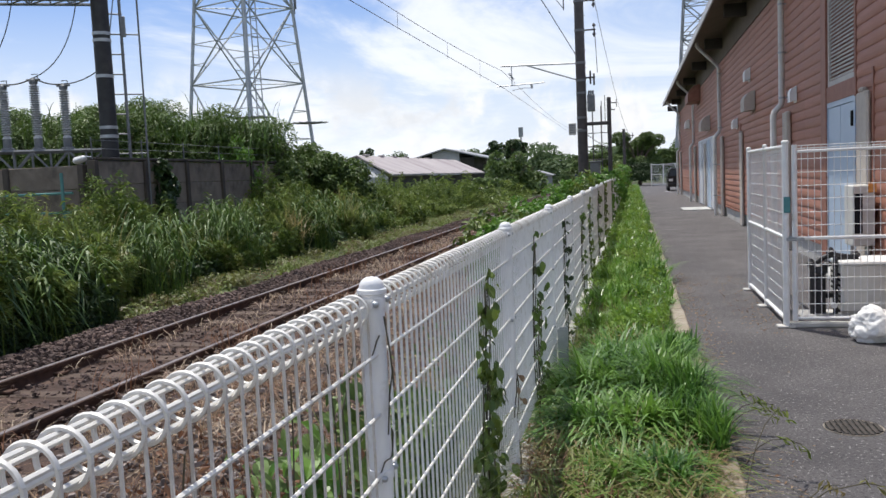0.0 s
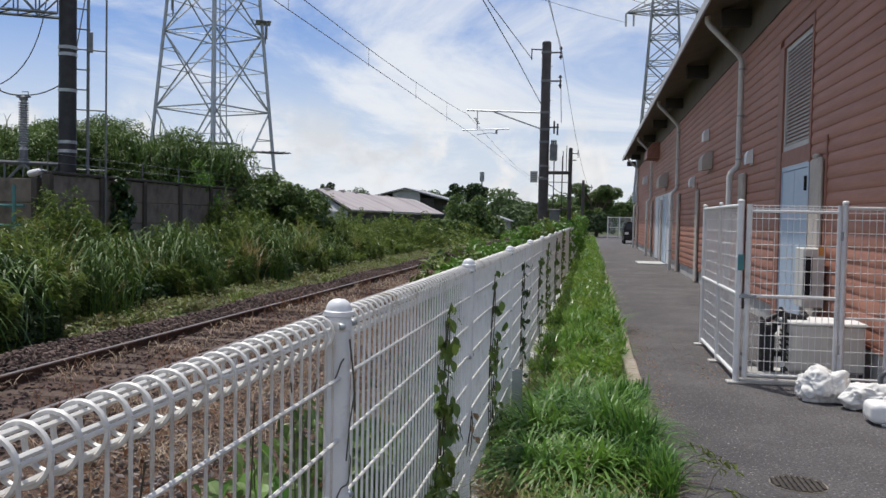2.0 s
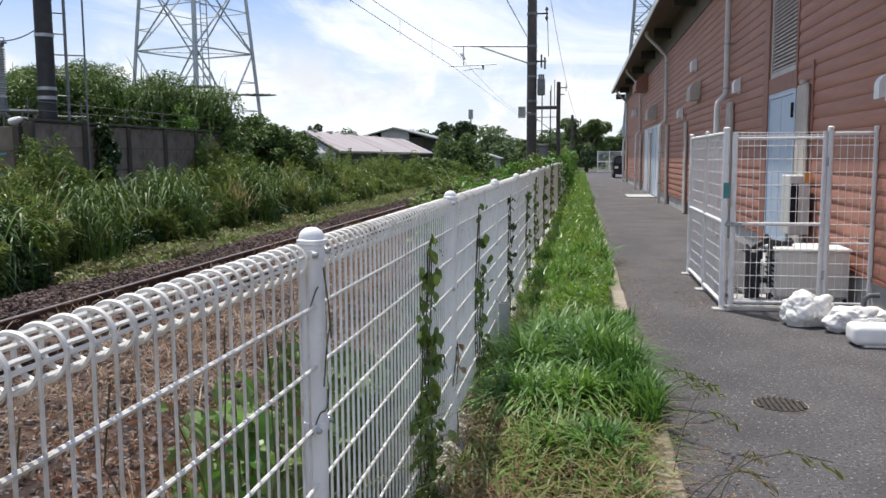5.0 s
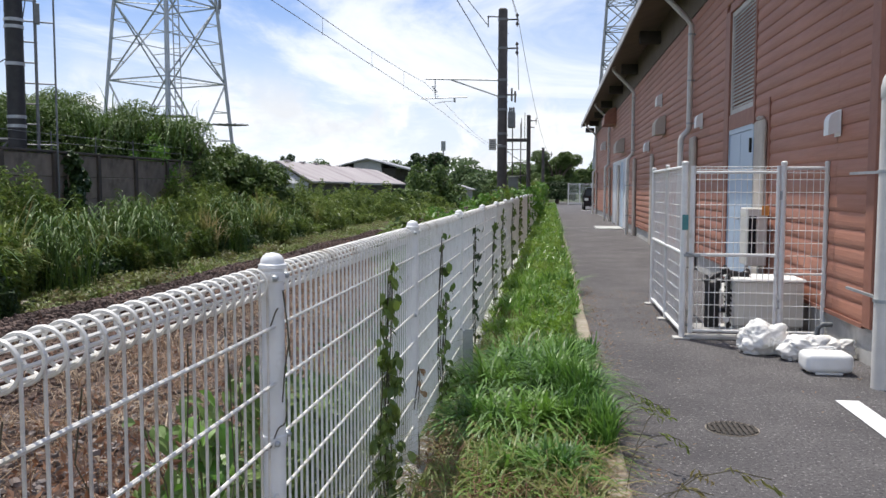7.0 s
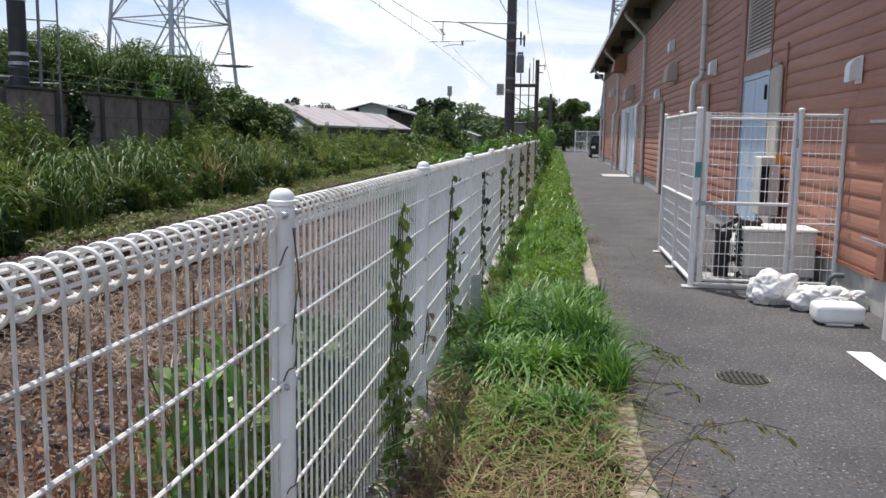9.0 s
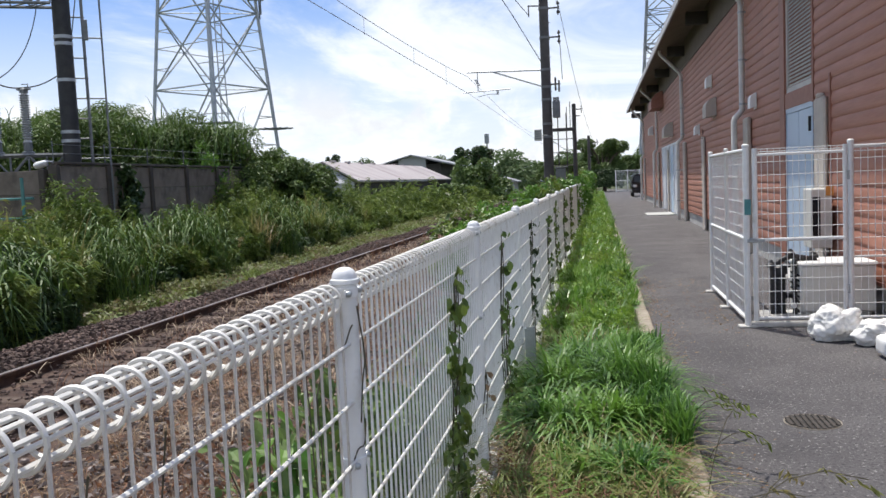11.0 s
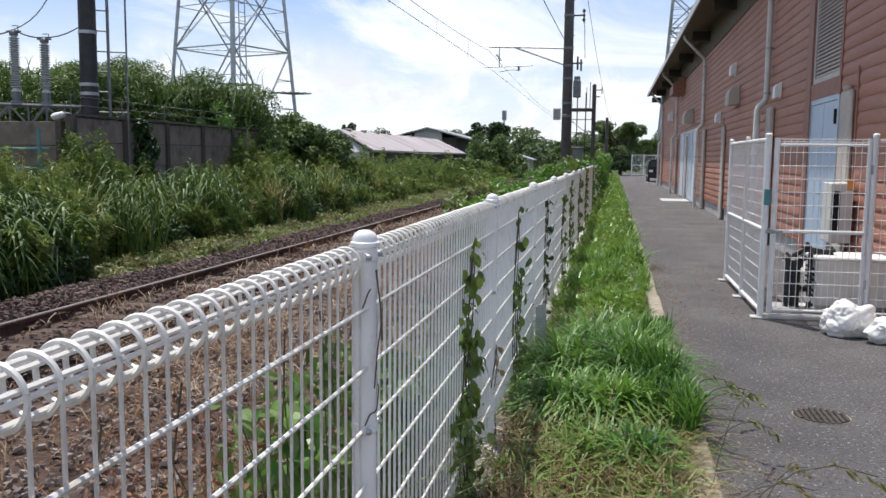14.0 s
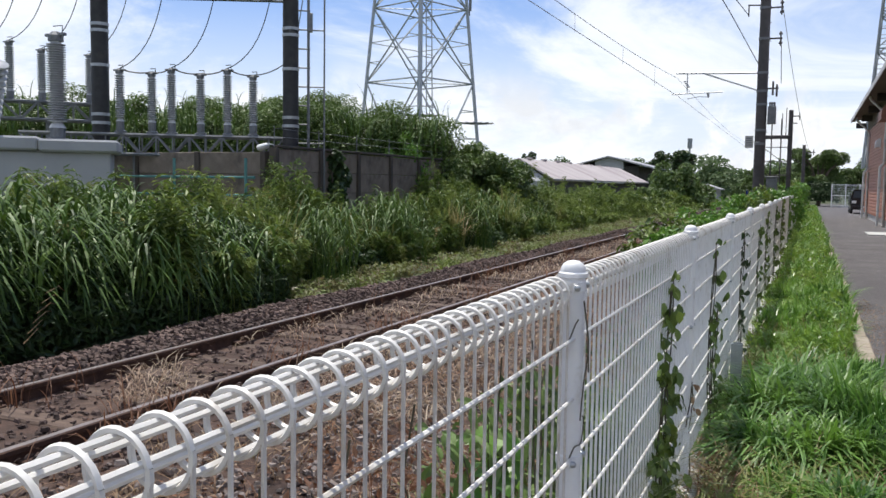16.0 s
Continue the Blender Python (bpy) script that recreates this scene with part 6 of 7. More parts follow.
# seed-headed stalks leaning over the asphalt
g = Geo()
hv, hf = [], []
for k in range(8):
    near_ = k < 4
    x, y = 0.92 + 0.14 * rng.uniform(), rng.uniform(2.9, 3.9) if near_ else rng.uniform(3.9, 6.0)
    ln, az = (rng.uniform(0.45, 0.85), rng.uniform(0.1, 1.1)) if near_ else (rng.uniform(0.28, 0.48), rng.uniform(-0.4, 0.7))
    pth = [(x + ln * (0.35 * s + 0.45 * s * s) * math.cos(az), y + ln * (0.35 * s + 0.45 * s * s) * math.sin(az), 0.02 + ln * (0.95 * s - 0.50 * s ** 3)) for s in (0, 0.2, 0.4, 0.6, 0.8, 1)]
    g.tube(pth, 0.0022, 4)
    m_ = 14
    pp = np.array([pth[4]]) + (np.array([pth[5]]) - np.array([pth[4]])) * np.linspace(-0.1, 1.35, m_)[:, None] + rng.normal(0, 0.008, (m_, 3)) - np.array([0, 0, 0.05]) * np.linspace(0, 1, m_)[:, None] ** 2
    hv.append(leaf_quads(rng, pp, rng.normal(size=(m_, 3)) + np.array([0, -0.5, 0.8]), rng.uniform(0.03, 0.065, m_), 0.24, np.tile([1.4 * math.cos(az), 1.4 * math.sin(az), -1.6], (m_, 1))))
tagged(new("seed_grass", g.mesh("seed_grass", M_vine)), "thin grass stalks leaning over the asphalt", "grass", kind="stuff")
stuff("seed_heads", join(hv), L_low, "brown seed heads on grass stalks over the asphalt", "grass")
lv_ = leaf_quads(litter_rng, LIT, litter_rng.normal(0, 0.25, LIT.shape) + np.array([0, 0, 1.0]), litter_rng.uniform(0.009, 0.034, len(LIT)), 0.45)
stuff("leaf_litter", lv_, L_dry, "brown dry leaf litter scattered on the asphalt", "litter")
# dry grass between fence and rail
n = 14000
yy = -3.5 + 25 * rng.uniform(0, 1, n) ** 1.15
xx = -0.12 - 2.7 * rng.uniform(0, 1, n)
keep = np.array([noise.noise((a * 1.1, b * 1.1, 2.0)) for a, b in zip(xx, yy)]) > -0.22
xx, yy = xx[keep], yy[keep]
n = len(xx)
stuff("dry_grass", blades(rng, np.stack([xx, yy, np.full(n, -0.07)], 1), rng.uniform(0.05, 0.30, n) * np.where(xx > -1.2, 1.25, 0.75), rng.uniform(0.004, 0.009, n), rng.uniform(0.5, 1.9, n), 3), L_dry, "dead straw-coloured grass on the trackside earth", "grass")
n = 3500
yy = 0.5 + 24 * rng.uniform(0, 1, n) ** 1.2
stuff("verge_weeds", blades(rng, np.stack([-0.12 - 1.0 * rng.uniform(0, 1, n) ** 1.5, yy, np.full(n, -0.07)], 1), rng.uniform(0.1, 0.42, n), rng.uniform(0.006, 0.014, n), rng.uniform(0.3, 1.2, n), 3), L_low, "sparse green weeds behind the mesh fence", "weeds")
n = 2600
yy = np.r_[rng.normal(2.85, 0.5, n // 2), rng.uniform(1.9, 9.5, n - n // 2)]
stuff("fence_weeds", blades(rng, np.stack([-0.10 - 0.35 * rng.uniform(0, 1, n), yy, np.full(n, -0.08)], 1), rng.uniform(0.25, 0.85, n), rng.uniform(0.005, 0.012, n), rng.uniform(0.15, 0.8, n), 4), L_grey, "tall grey-green grass close behind the mesh fence", "weeds")
# leafy dark weeds just behind the first panels
n = 4600
yy = np.r_[rng.normal(2.08, 0.12, n // 8), rng.normal(2.75, 0.30, n // 3), rng.uniform(2.3, 8.0, n - n // 8 - n // 3)]
xx = -0.10 - np.abs(rng.normal(0.12, 0.14, n))
top_ = 0.55 + 0.45 * np.array([noise.noise((a * 2.0, b * 1.6, 91.0)) for a, b in zip(xx, yy)])
zz = -0.06 + top_ * rng.uniform(0.1, 1.25, n)
stuff("leafy_fence_weeds", oval_leaves(rng, np.stack([xx, yy, zz], 1), rng.normal(0, 0.5, (n, 3)) + np.array([0.7, -0.5, 0.7]), rng.uniform(0.03, 0.085, n), 0.42, np.tile([0.2, 0, -0.8], (n, 1))), L_bush, "leafy dark green weeds close behind the mesh fence", "weeds")
n = 900
xx, yy = -0.22 - 0.55 * rng.uniform(0, 1, n), 1.1 + 1.5 * rng.uniform(0, 1, n)
hh = rng.uniform(0.35, 0.88, n)
st_ = blades(rng, np.stack([xx, yy, np.full(n, -0.07)], 1), hh, rng.uniform(0.003, 0.006, n), rng.uniform(0.05, 0.45, n), 4)
m_ = 6500
k_ = rng.integers(0, n, m_)
pp = np.stack([xx[k_] + rng.normal(0, 0.05, m_), yy[k_] + rng.normal(0, 0.05, m_), -0.07 + hh[k_] * rng.uniform(0.15, 0.98, m_)], 1)
stuff("withered_weeds", join([st_, leaf_quads(rng, pp, rng.normal(size=(m_, 3)), rng.uniform(0.014, 0.042, m_), 0.42)]), L_rust, "withered red-brown weeds standing behind the mesh fence", "weeds")
n = 4200
yy = 0.2 + 3.6 * rng.uniform(0, 1, n)
xx = -0.14 - 0.75 * rng.uniform(0, 1, n)
ok = np.array([noise.noise((a * 2.5, b * 2.5, 51.0)) for a, b in zip(xx, yy)]) > -0.05
db = blades(rng, np.stack([xx, yy, np.full(n, -0.08)], 1)[ok], rng.uniform(0.15, 0.5, n)[ok], rng.uniform(0.004, 0.009, n)[ok], rng.uniform(0.2, 0.9, n)[ok], 4)
m_ = 2200
pp = np.stack([-0.14 - 0.75 * rng.uniform(0, 1, m_), 0.2 + 3.2 * rng.uniform(0, 1, m_), -0.05 + 0.42 * rng.uniform(0, 1, m_) ** 1.6], 1)
ok = np.array([noise.noise((a * 2.5, b * 2.5, 51.0)) for a, b, c in pp]) > 0.0
dl = leaf_quads(rng, pp[ok], rng.normal(size=(int(ok.sum()), 3)), rng.uniform(0.02, 0.055, int(ok.sum())), 0.45)
stuff("dead_weeds", join([db, dl]), L_rust, "dead rust-brown weeds behind the mesh fence", "weeds")
# bleached straw and dead stalks among rails and sleepers
n = 20000
yy = 4.5 + 44 * rng.uniform(0, 1, n) ** 1.35
xx = track_xs(yy) + rng.uniform(-0.5, 2.6, n)
cc = np.array([noise.noise((a * 1.2, b * 0.7, 23.0)) + 0.4 * noise.noise((a * 3.5, b * 3.0, 29.0)) for a, b in zip(xx, yy)])
ok = (cc + 0.012 * np.clip(yy - 8, 0, 20) + 0.25 * (xx - track_xs(yy) > 0.62) > 0.10) & (np.abs(np.abs(xx - track_xs(yy)) - 0.5655) > 0.05)
xx, yy = xx[ok], yy[ok]
n = len(xx)
stuff("bleached_straw", blades(rng, np.stack([xx, yy, np.full(n, -0.17) + 0.10 * (xx - track_xs(yy) > 0.95)], 1), rng.uniform(0.06, 0.26, n), rng.uniform(0.005, 0.010, n) * (1 + yy / 28), rng.uniform(0.5, 1.9, n), 3), L_straw, "bleached dead grass among rails and sleepers", "grass")
n = 2600
yy = 3.0 + 26 * rng.uniform(0, 1, n) ** 1.2
xx = track_xs(yy) + rng.choice([-0.42, 0.46, 0.72, 0.9], n) + rng.normal(0, 0.09, n)
ok = np.array([noise.noise((a * 1.5, b * 1.1, 83.0)) for a, b in zip(xx, yy)]) > 0.08
m_ = int(ok.sum())
stuff("dead_stalks", blades(rng, np.stack([xx, yy, np.full(n, -0.16)], 1)[ok], rng.uniform(0.15, 0.42, m_), rng.uniform(0.006, 0.012, m_), rng.uniform(0.2, 0.9, m_), 4), L_rust, "rust-brown dead stalks along the rails", "weeds")
# dry leaf litter on the trackside earth
for mat_, lab_, cnt in ((L_straw, "bleached leaf litter on the trackside earth", 6500), (L_rust, "rust-brown leaf litter on the trackside earth", 5500)):
    yy = 0.1 + 13 * rng.uniform(0, 1, cnt) ** 1.5
    xx = -0.15 - 2.5 * rng.uniform(0, 1, cnt)
    stuff("trackside_litter", leaf_quads(rng, np.stack([xx, yy, -0.045 + 0.05 * rng.uniform(0, 1, cnt) ** 2], 1), rng.normal(0, 0.55, (cnt, 3)) + np.array([0, 0, 0.8]), rng.uniform(0.018, 0.052, cnt), 0.5), mat_, lab_, "litter")
# low patchy verge beyond the ballast
def patchy(n, y0, y1, power, x0, dx, cut, k):
    y = y0 + (y1 - y0) * rng.uniform(0, 1, n) ** power
    x = track_xs(y) - x0 - dx * rng.uniform(0, 1, n) ** 0.8
    ok = np.array([noise.noise((a * 1.3, b * 0.8, k)) + 0.4 * noise.noise((a * 4, b * 4, k)) for a, b in zip(x, y)]) > cut
    return x[ok], y[ok], int(ok.sum())


xx, yy, n = patchy(40000, 8.5, 55, 1.3, 1.62, 2.1, 0.06, 31.0)
hh = rng.uniform(0.06, 0.30, n) * (0.8 + 0.5 * np.sin(yy * 1.9) * np.sin(yy * 0.6 + 1)) * (1 + 0.012 * yy)
stuff("low_verge", blades(rng, np.stack([xx, yy, np.full(n, -0.28)], 1), hh, rng.uniform(0.010, 0.020, n) * (1 + yy / 40), rng.uniform(0.4, 1.5, n), 3), L_verge, "patchy short olive grass along the ballast edge", "grass")
xx, yy, n = patchy(40000, 8.5, 40, 1.15, 1.68, 2.2, 0.0, 44.0)
zz = -0.27 + 0.22 * rng.uniform(0, 1, n) ** 1.5
stuff("ground_cover", leaf_quads(rng, np.stack([xx, yy, zz], 1), rng.normal(size=(n, 3)) * 0.5 + np.array([0, 0, 1]), rng.uniform(0.04, 0.10, n), 0.6), L_verge, "low leafy ground cover by the ballast", "weeds")


# tall bank of weeds and reeds
def bank_top(x, y):
    d = (track_xs(y) - 1.95 - 1.15 * np.clip((y - 8.5) / 3.5, 0, 1)) - x                      # distance behind the front of the bank
    ramp = np.clip((d + 0.35) / (0.9 + 0.9 * np.clip((y - 8.5) / 3, 0, 1)), 0, 1) ** 0.8
    w = np.array([noise.noise((a * 0.35, b * 0.35, 9.0)) for a, b in zip(x, y)])
    w2 = np.array([noise.noise((a * 1.1, b * 1.1, 4.0)) for a, b in zip(x, y)])
    near = np.clip((9.5 - y) / 3.0, 0, 1)
    deep = np.clip((d - 1.2) / 1.5, 0, 1) * np.clip((y - 11) / 3, 0, 1) * np.clip((30 - y) / 5, 0, 1)
    back = np.clip(-7.5 - x, 0, 3) * np.clip((13 - y) / 3, 0, 1)
    h = 1.12 + 0.10 * near - 0.24 * back + 1.55 * w + 0.85 * w2 - 0.42 * deep - 0.010 * np.clip(y - 12, 0, 40)
    return np.maximum(0.16, h * (0.16 + 0.84 * ramp) + 0.2 * near * (1 - ramp))


def weed_stems(n, y0, y1, depth, power, leaves, size, front=-1.95):
    y = y0 + (y1 - y0) * rng.uniform(0, 1, n) ** power
    x = track_xs(y) + front - depth * rng.uniform(0, 1, n) ** 1.2
    x = x - 0.9 * np.clip(np.array([noise.noise((b * 0.55, 3.0, 6.0)) for b in y]) + 0.15, 0, 1)
    x = x - 0.95 * np.clip((y - 8.5) / 3.5, 0, 1)
    gap = np.array([noise.noise((a * 1.15, b * 0.95, 12.0)) for a, b in zip(x, y)]) > -0.09
    x, y = x[gap], y[gap]
    n = len(x)
    top = bank_top(x, y) * (0.78 + 0.40 * rng.uniform(0, 1, n)) + 0.22
    lx = rng.normal(0, 0.10, n)
    ly = rng.normal(0, 0.10, n)
    s = rng.uniform(0.10, 1.0, (n, leaves)) ** 0.50
    az_ = rng.uniform(0, 2 * np.pi, (n, leaves))
    r = size * rng.uniform(0.45, 1.0, (n, leaves)) * (1.15 - 0.6 * s)
    px_ = x[:, None] + lx[:, None] * s + np.cos(az_) * r
    py_ = y[:, None] + ly[:, None] * s + np.sin(az_) * r
    pz_ = -0.28 + top[:, None] * s
    pos = np.stack([px_, py_, pz_], -1).reshape(-1, 3)
    droop = np.stack([np.cos(az_), np.sin(az_), np.full_like(az_, -0.35)], -1).reshape(-1, 3)
    nor = np.stack([np.cos(az_) * 0.35, np.sin(az_) * 0.35, np.ones_like(az_)], -1).reshape(-1, 3) + rng.normal(0, 0.25, (n * leaves, 3))
    q = leaf_quads(rng, pos, nor, size * rng.uniform(0.7, 1.5, n * leaves), 0.24, droop * 2)
    b = blades(rng, np.stack([x, y, np.full(n, -0.3)], 1), top, np.full(n, 0.012), np.full(n, 0.05), 2)
    return q, b


q1, b1_ = weed_stems(2500, 7.4, 24, 3.6, 1.15, 52, 0.118)
q4, b4_ = weed_stems(1200, 7.4, 24, 3.6, 1.15, 40, 0.105)
q5, b5_ = weed_stems(520, 6.5, 26, 3.4, 1.15, 42, 0.095)
q2, b2_ = weed_stems(2300, 22, 46, 5.0, 1.1, 34, 0.15)
q3, b3_ = weed_stems(900, 44, 85, 9.0, 1.0, 22, 0.32, -1.3)
# inner leaves coloured dark to stand for shade in the bank's gaps
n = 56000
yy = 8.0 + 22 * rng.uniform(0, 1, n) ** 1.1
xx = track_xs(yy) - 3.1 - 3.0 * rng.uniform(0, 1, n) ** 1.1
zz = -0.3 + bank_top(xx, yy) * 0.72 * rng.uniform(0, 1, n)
stuff("weed_undergrowth", leaf_quads(rng, np.stack([xx, yy, zz], 1), rng.normal(size=(n, 3)) + np.array([0.2, 0, 0.6]), rng.uniform(0.08, 0.2, n), 0.45), L_dark, "leaves deep in the weed bank, coloured dark as shade", "weeds")
stuff("dark_weeds", join([q4, b4_]), L_bush, "dark green leafy weeds in the bank beyond the track", "weeds")
stuff("pale_weeds", join([q5, b5_]), L_low, "pale yellow-green flowering weeds in the bank", "weeds")
stuff("weed_bank", join([q1, b1_, q2, b2_, q3, b3_]), L_weed, "dense bank of tall leafy weeds beyond the track", "weeds")


def reeds(n, xc, yc, sx, sy, h0, h1, w):
    x, y = rng.normal(xc, sx, n), rng.normal(yc, sy, n)
    return blades(rng, np.stack([x, y, np.full(n, -0.3)], 1), rng.uniform(h0, h1, n), rng.uniform(0.6, 1.3, n) * w, rng.uniform(0.10, 0.75, n), 6, 1.6)


def arching(n, xc, yc, sx, sy, h0, h1, w, leaves=7):
    """Upright reed stalks with long leaves that arch out and hang over from the upper half."""
    x, y, top = rng.normal(xc, sx, n), rng.normal(yc, sy, n), rng.uniform(h0, h1, n)
    stalk = blades(rng, np.stack([x, y, np.full(n, -0.3)], 1), top, np.full(n, 0.011), rng.uniform(0.02, 0.12, n), 3, 0.3)
    t_ = rng.uniform(0.42, 0.98, (n, leaves)) ** 0.8
    p = np.stack([np.repeat(x, leaves), np.repeat(y, leaves), -0.3 + (top[:, None] * t_).ravel()], 1)
    m = n * leaves
    leaf = blades(rng, p, rng.uniform(0.26, 0.56, m), w * rng.uniform(0.6, 1.4, m), rng.uniform(0.7, 1.25, m), 6, 2.9)
    return join([stalk, leaf])


rs = []
for k in range(175):
    yy = rng.uniform(0.0, 9.2)
    xx = -6.35 - rng.uniform(0, 1) ** 1.25 * 3.4
    hgt = 1.38 + 0.40 * noise.noise((xx * 0.6, yy * 0.6, 1.5)) - 0.22 * max(0.0, min(1.0, (xx + 6.9) / 0.5)) - 0.06 * max(0.0, -7.2 - xx)
    rs.append(arching(24, xx, yy, 0.20, 0.22, hgt * 0.60, hgt * 1.12, 0.034))
for k in range(7):
    yy = rng.uniform(0.3, 7.9)
    xx = -6.3 - rng.uniform(0, 1) ** 1.3 * 3.2 - (0.12 * max(0, yy - 8))
    hgt = 1.45 + 0.5 * noise.noise((xx * 0.6, yy * 0.6, 1.5))
    rs.append(reeds(150, xx, yy, 0.22, 0.24, hgt * 0.6, hgt * 1.15, 0.024))
for xx, yy, hgt in ((-7.4, 15.6, 1.55), (-7.9, 16.4, 1.6), (-8.3, 14.9, 1.35), (-7.0, 12.0, 1.4), (-7.2, 19.5, 1.5), (-8.0, 22.0, 1.6), (-7.6, 13.2, 1.5), (-8.6, 12.4, 1.3), (-8.8, 18.8, 1.3), (-7.6, 24.5, 1.4)):
    rs.append(reeds(90, xx, yy, 0.24, 0.24, hgt * 0.65, hgt * 1.15, 0.022))
    rs.append(arching(30, xx, yy, 0.34, 0.34, hgt * 0.55, hgt * 1.0, 0.026))
rb = []
for k in range(12):
    yy = 10 + 20 * rng.uniform() ** 1.2
    xx = track_x(yy) - 3.1 - rng.uniform() * 3.0
    hgt = rng.uniform(0.9, 1.75)
    rb.append(reeds(190, xx, yy, 0.17, 0.17, hgt * 0.6, hgt * 1.2, 0.030))
stuff("bright_tufts", join(rb), L_low, "bright yellow-green grass tufts among the weeds", "grass")
stuff("reed_bank", join(rs), L_reed, "tall arching reed grass beyond the ballast", "reeds")
# deep reed leaves whose dark colour paints the shade between the stalks
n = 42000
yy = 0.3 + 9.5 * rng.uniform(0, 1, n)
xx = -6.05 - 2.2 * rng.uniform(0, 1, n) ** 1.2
stuff("reed_undergrowth", leaf_quads(rng, np.stack([xx, yy, -0.25 + np.clip(0.35 + 1.3 * (-6.05 - xx), 0.35, 1.15) * rng.uniform(0.05, 1, n)], 1), rng.normal(size=(n, 3)) + np.array([0.3, 0, 0.5]), rng.uniform(0.07, 0.18, n), 0.35), L_dark, "leaves deep in the reed bank, coloured dark as shade", "weeds")
g = Geo()
for k in range(6):
    x, y = -6.25, 5.9 + 0.05 * k
    g.tube([(x, y, 0.02 + 0.05 * k), (x + 0.22, y - 0.30, 0.02 + 0.075 * k), (x + 0.42, y - 0.62, -0.05 + 0.085 * k)], 0.005, 4)
tagged(new("fallen_stalks", g.mesh("fallen_stalks", L_dry)), "pale fallen reed stalks at the ballast edge", "reeds", kind="stuff")


# ---- shrubs and trees ----
def bush_mesh(seed, w, d, h, count, size, mat, aspect=0.6, low=0.2, rads=(0.15, 0.28)):
    r = np.random.default_rng(seed)
    blobs = []
    for k in range(24 if rads[0] > 0.1 else 120):
        a, q = r.uniform(0, 2 * np.pi), r.uniform(0, 1) ** 0.6
        z = r.uniform(low, 0.86) * h * (1 - 0.30 * q * r.uniform(0.2, 1.4))
        rad = r.uniform(*rads) * min(w, h)
        blobs.append((q * w * 0.38 * math.cos(a), q * d * 0.38 * math.sin(a), max(z, rad * 0.7), rad))
    v, f = fluff(r, blobs, count, size, aspect)
    m_ = int(count * 0.003)
    up_ = np.stack([r.normal(0, w * 0.22, m_), r.normal(0, d * 0.22, m_), h * r.uniform(0.3, 0.80, m_)], 1)
    v2, f2 = leaf_quads(r, up_, r.normal(size=(m_, 3)) + np.array([0, 0, 0.4]), size * r.uniform(0.5, 1.1, m_), aspect)
    v, f = join([(v, f), (v2, f2)])
    return raw_list("leaves", v, f, mat)


def stem_mesh(seed, w, h):
    r = np.random.default_rng(seed)
    g = Geo()
    for k in range(7):
        a = r.uniform(0, 2 * np.pi)
        g.tube([(0.1 * math.cos(a), 0.1 * math.sin(a), -0.3), (0.16 * w * math.cos(a), 0.16 * w * math.sin(a), h * 0.4), (0.34 * w * math.cos(a + 0.4), 0.34 * w * math.sin(a + 0.4), h * 0.75)], [0.05, 0.035, 0.012], 6)
    return g.mesh("stems", M_bark)


def bush(leaves, stems, loc, rz, label, group, cat="bush", scale=None):
    t = thing("bush", loc, label, cat, group, rz=rz)
    part("stems", stems, M_bark, t)
    part("leaves", leaves, None, t)
    if scale:
        for c in t.children:
            c.scale = scale
    return t


hedge = [(bush_mesh(s, 4.4, 4.0, 4.3, 56000, 0.105, L_bush, 0.45, 0.25, (0.05, 0.17)), stem_mesh(s, 4.2, 4.0)) for s in (1, 2, 3)]
for k, (deg, dist, sc) in enumerate(((36.5, 27, 0.95), (33.2, 27, 1.0), (30.6, 27.5, 0.95), (28.2, 28.0, 0.82), (26.0, 28.0, 0.95), (24.3, 30, 0.80), (38.6, 28, 1.0), (40.8, 28.5, 0.95), (43.2, 28.5, 1.0), (45.6, 29, 0.95), (48.2, 29, 1.0), (51, 29, 0.95), (54, 29, 1.0), (57, 29, 0.9), (31.8, 31, 1.1), (28.8, 32, 1.0), (35, 31, 1.1))):
    x, y = polar(deg, dist)
    lv_, st_ = hedge[k % 3]
    bush(lv_, st_, (x, y, -0.3), 70 * k, "dense dark-green overgrown bush behind the concrete wall", "bushes behind the wall", scale=(sc * 1.15, sc * 1.15, sc * 1.12))
rs = []
for k in range(70):
    x, y = polar(24.5 + 33 * rng.uniform(), rng.uniform(25.5, 28.5))
    rs.append(blades(rng, np.stack([rng.normal(x, 0.35, 26), rng.normal(y, 0.35, 26), np.full(26, 2.7) + rng.normal(0, 0.35, 26)], 1), rng.uniform(0.5, 1.15, 26) * (1.0 if k % 4 else 1.25), rng.uniform(0.02, 0.045, 26), rng.uniform(0.2, 0.9, 26), 4, 1.5))
stuff("hedge_sprays", join(rs), L_reed, "tall grass plumes standing up among the bushes behind the wall", "reeds")
kud = bush_mesh(21, 3.0, 2.8, 2.8, 24000, 0.115, L_bush, 0.6, 0.12, (0.05, 0.15))
kst = stem_mesh(21, 2.5, 2.4)
for k, (x, y, s) in enumerate(((-10.5, 27.2, 1.15), (-9.6, 28.0, 1.05), (-11.1, 28.8, 1.25), (-9.9, 29.6, 0.88), (-10.6, 31.5, 0.8), (-9.8, 33.0, 0.62))):
    bush(kud, kst, (x, y, -0.3), 50 * k, "rounded bush overgrown with creeper at the wall's end", "creeper bushes", scale=(s, s, s))
brt = bush_mesh(31, 2.6, 2.2, 3.6, 9500, 0.12, L_bright, 0.75, 0.2, (0.07, 0.18))
bush(brt, kst, (*polar(26.3, 25.8), -0.3), 20, "bright green bush rising above the wall", "creeper bushes", scale=(0.6, 0.6, 1.0))
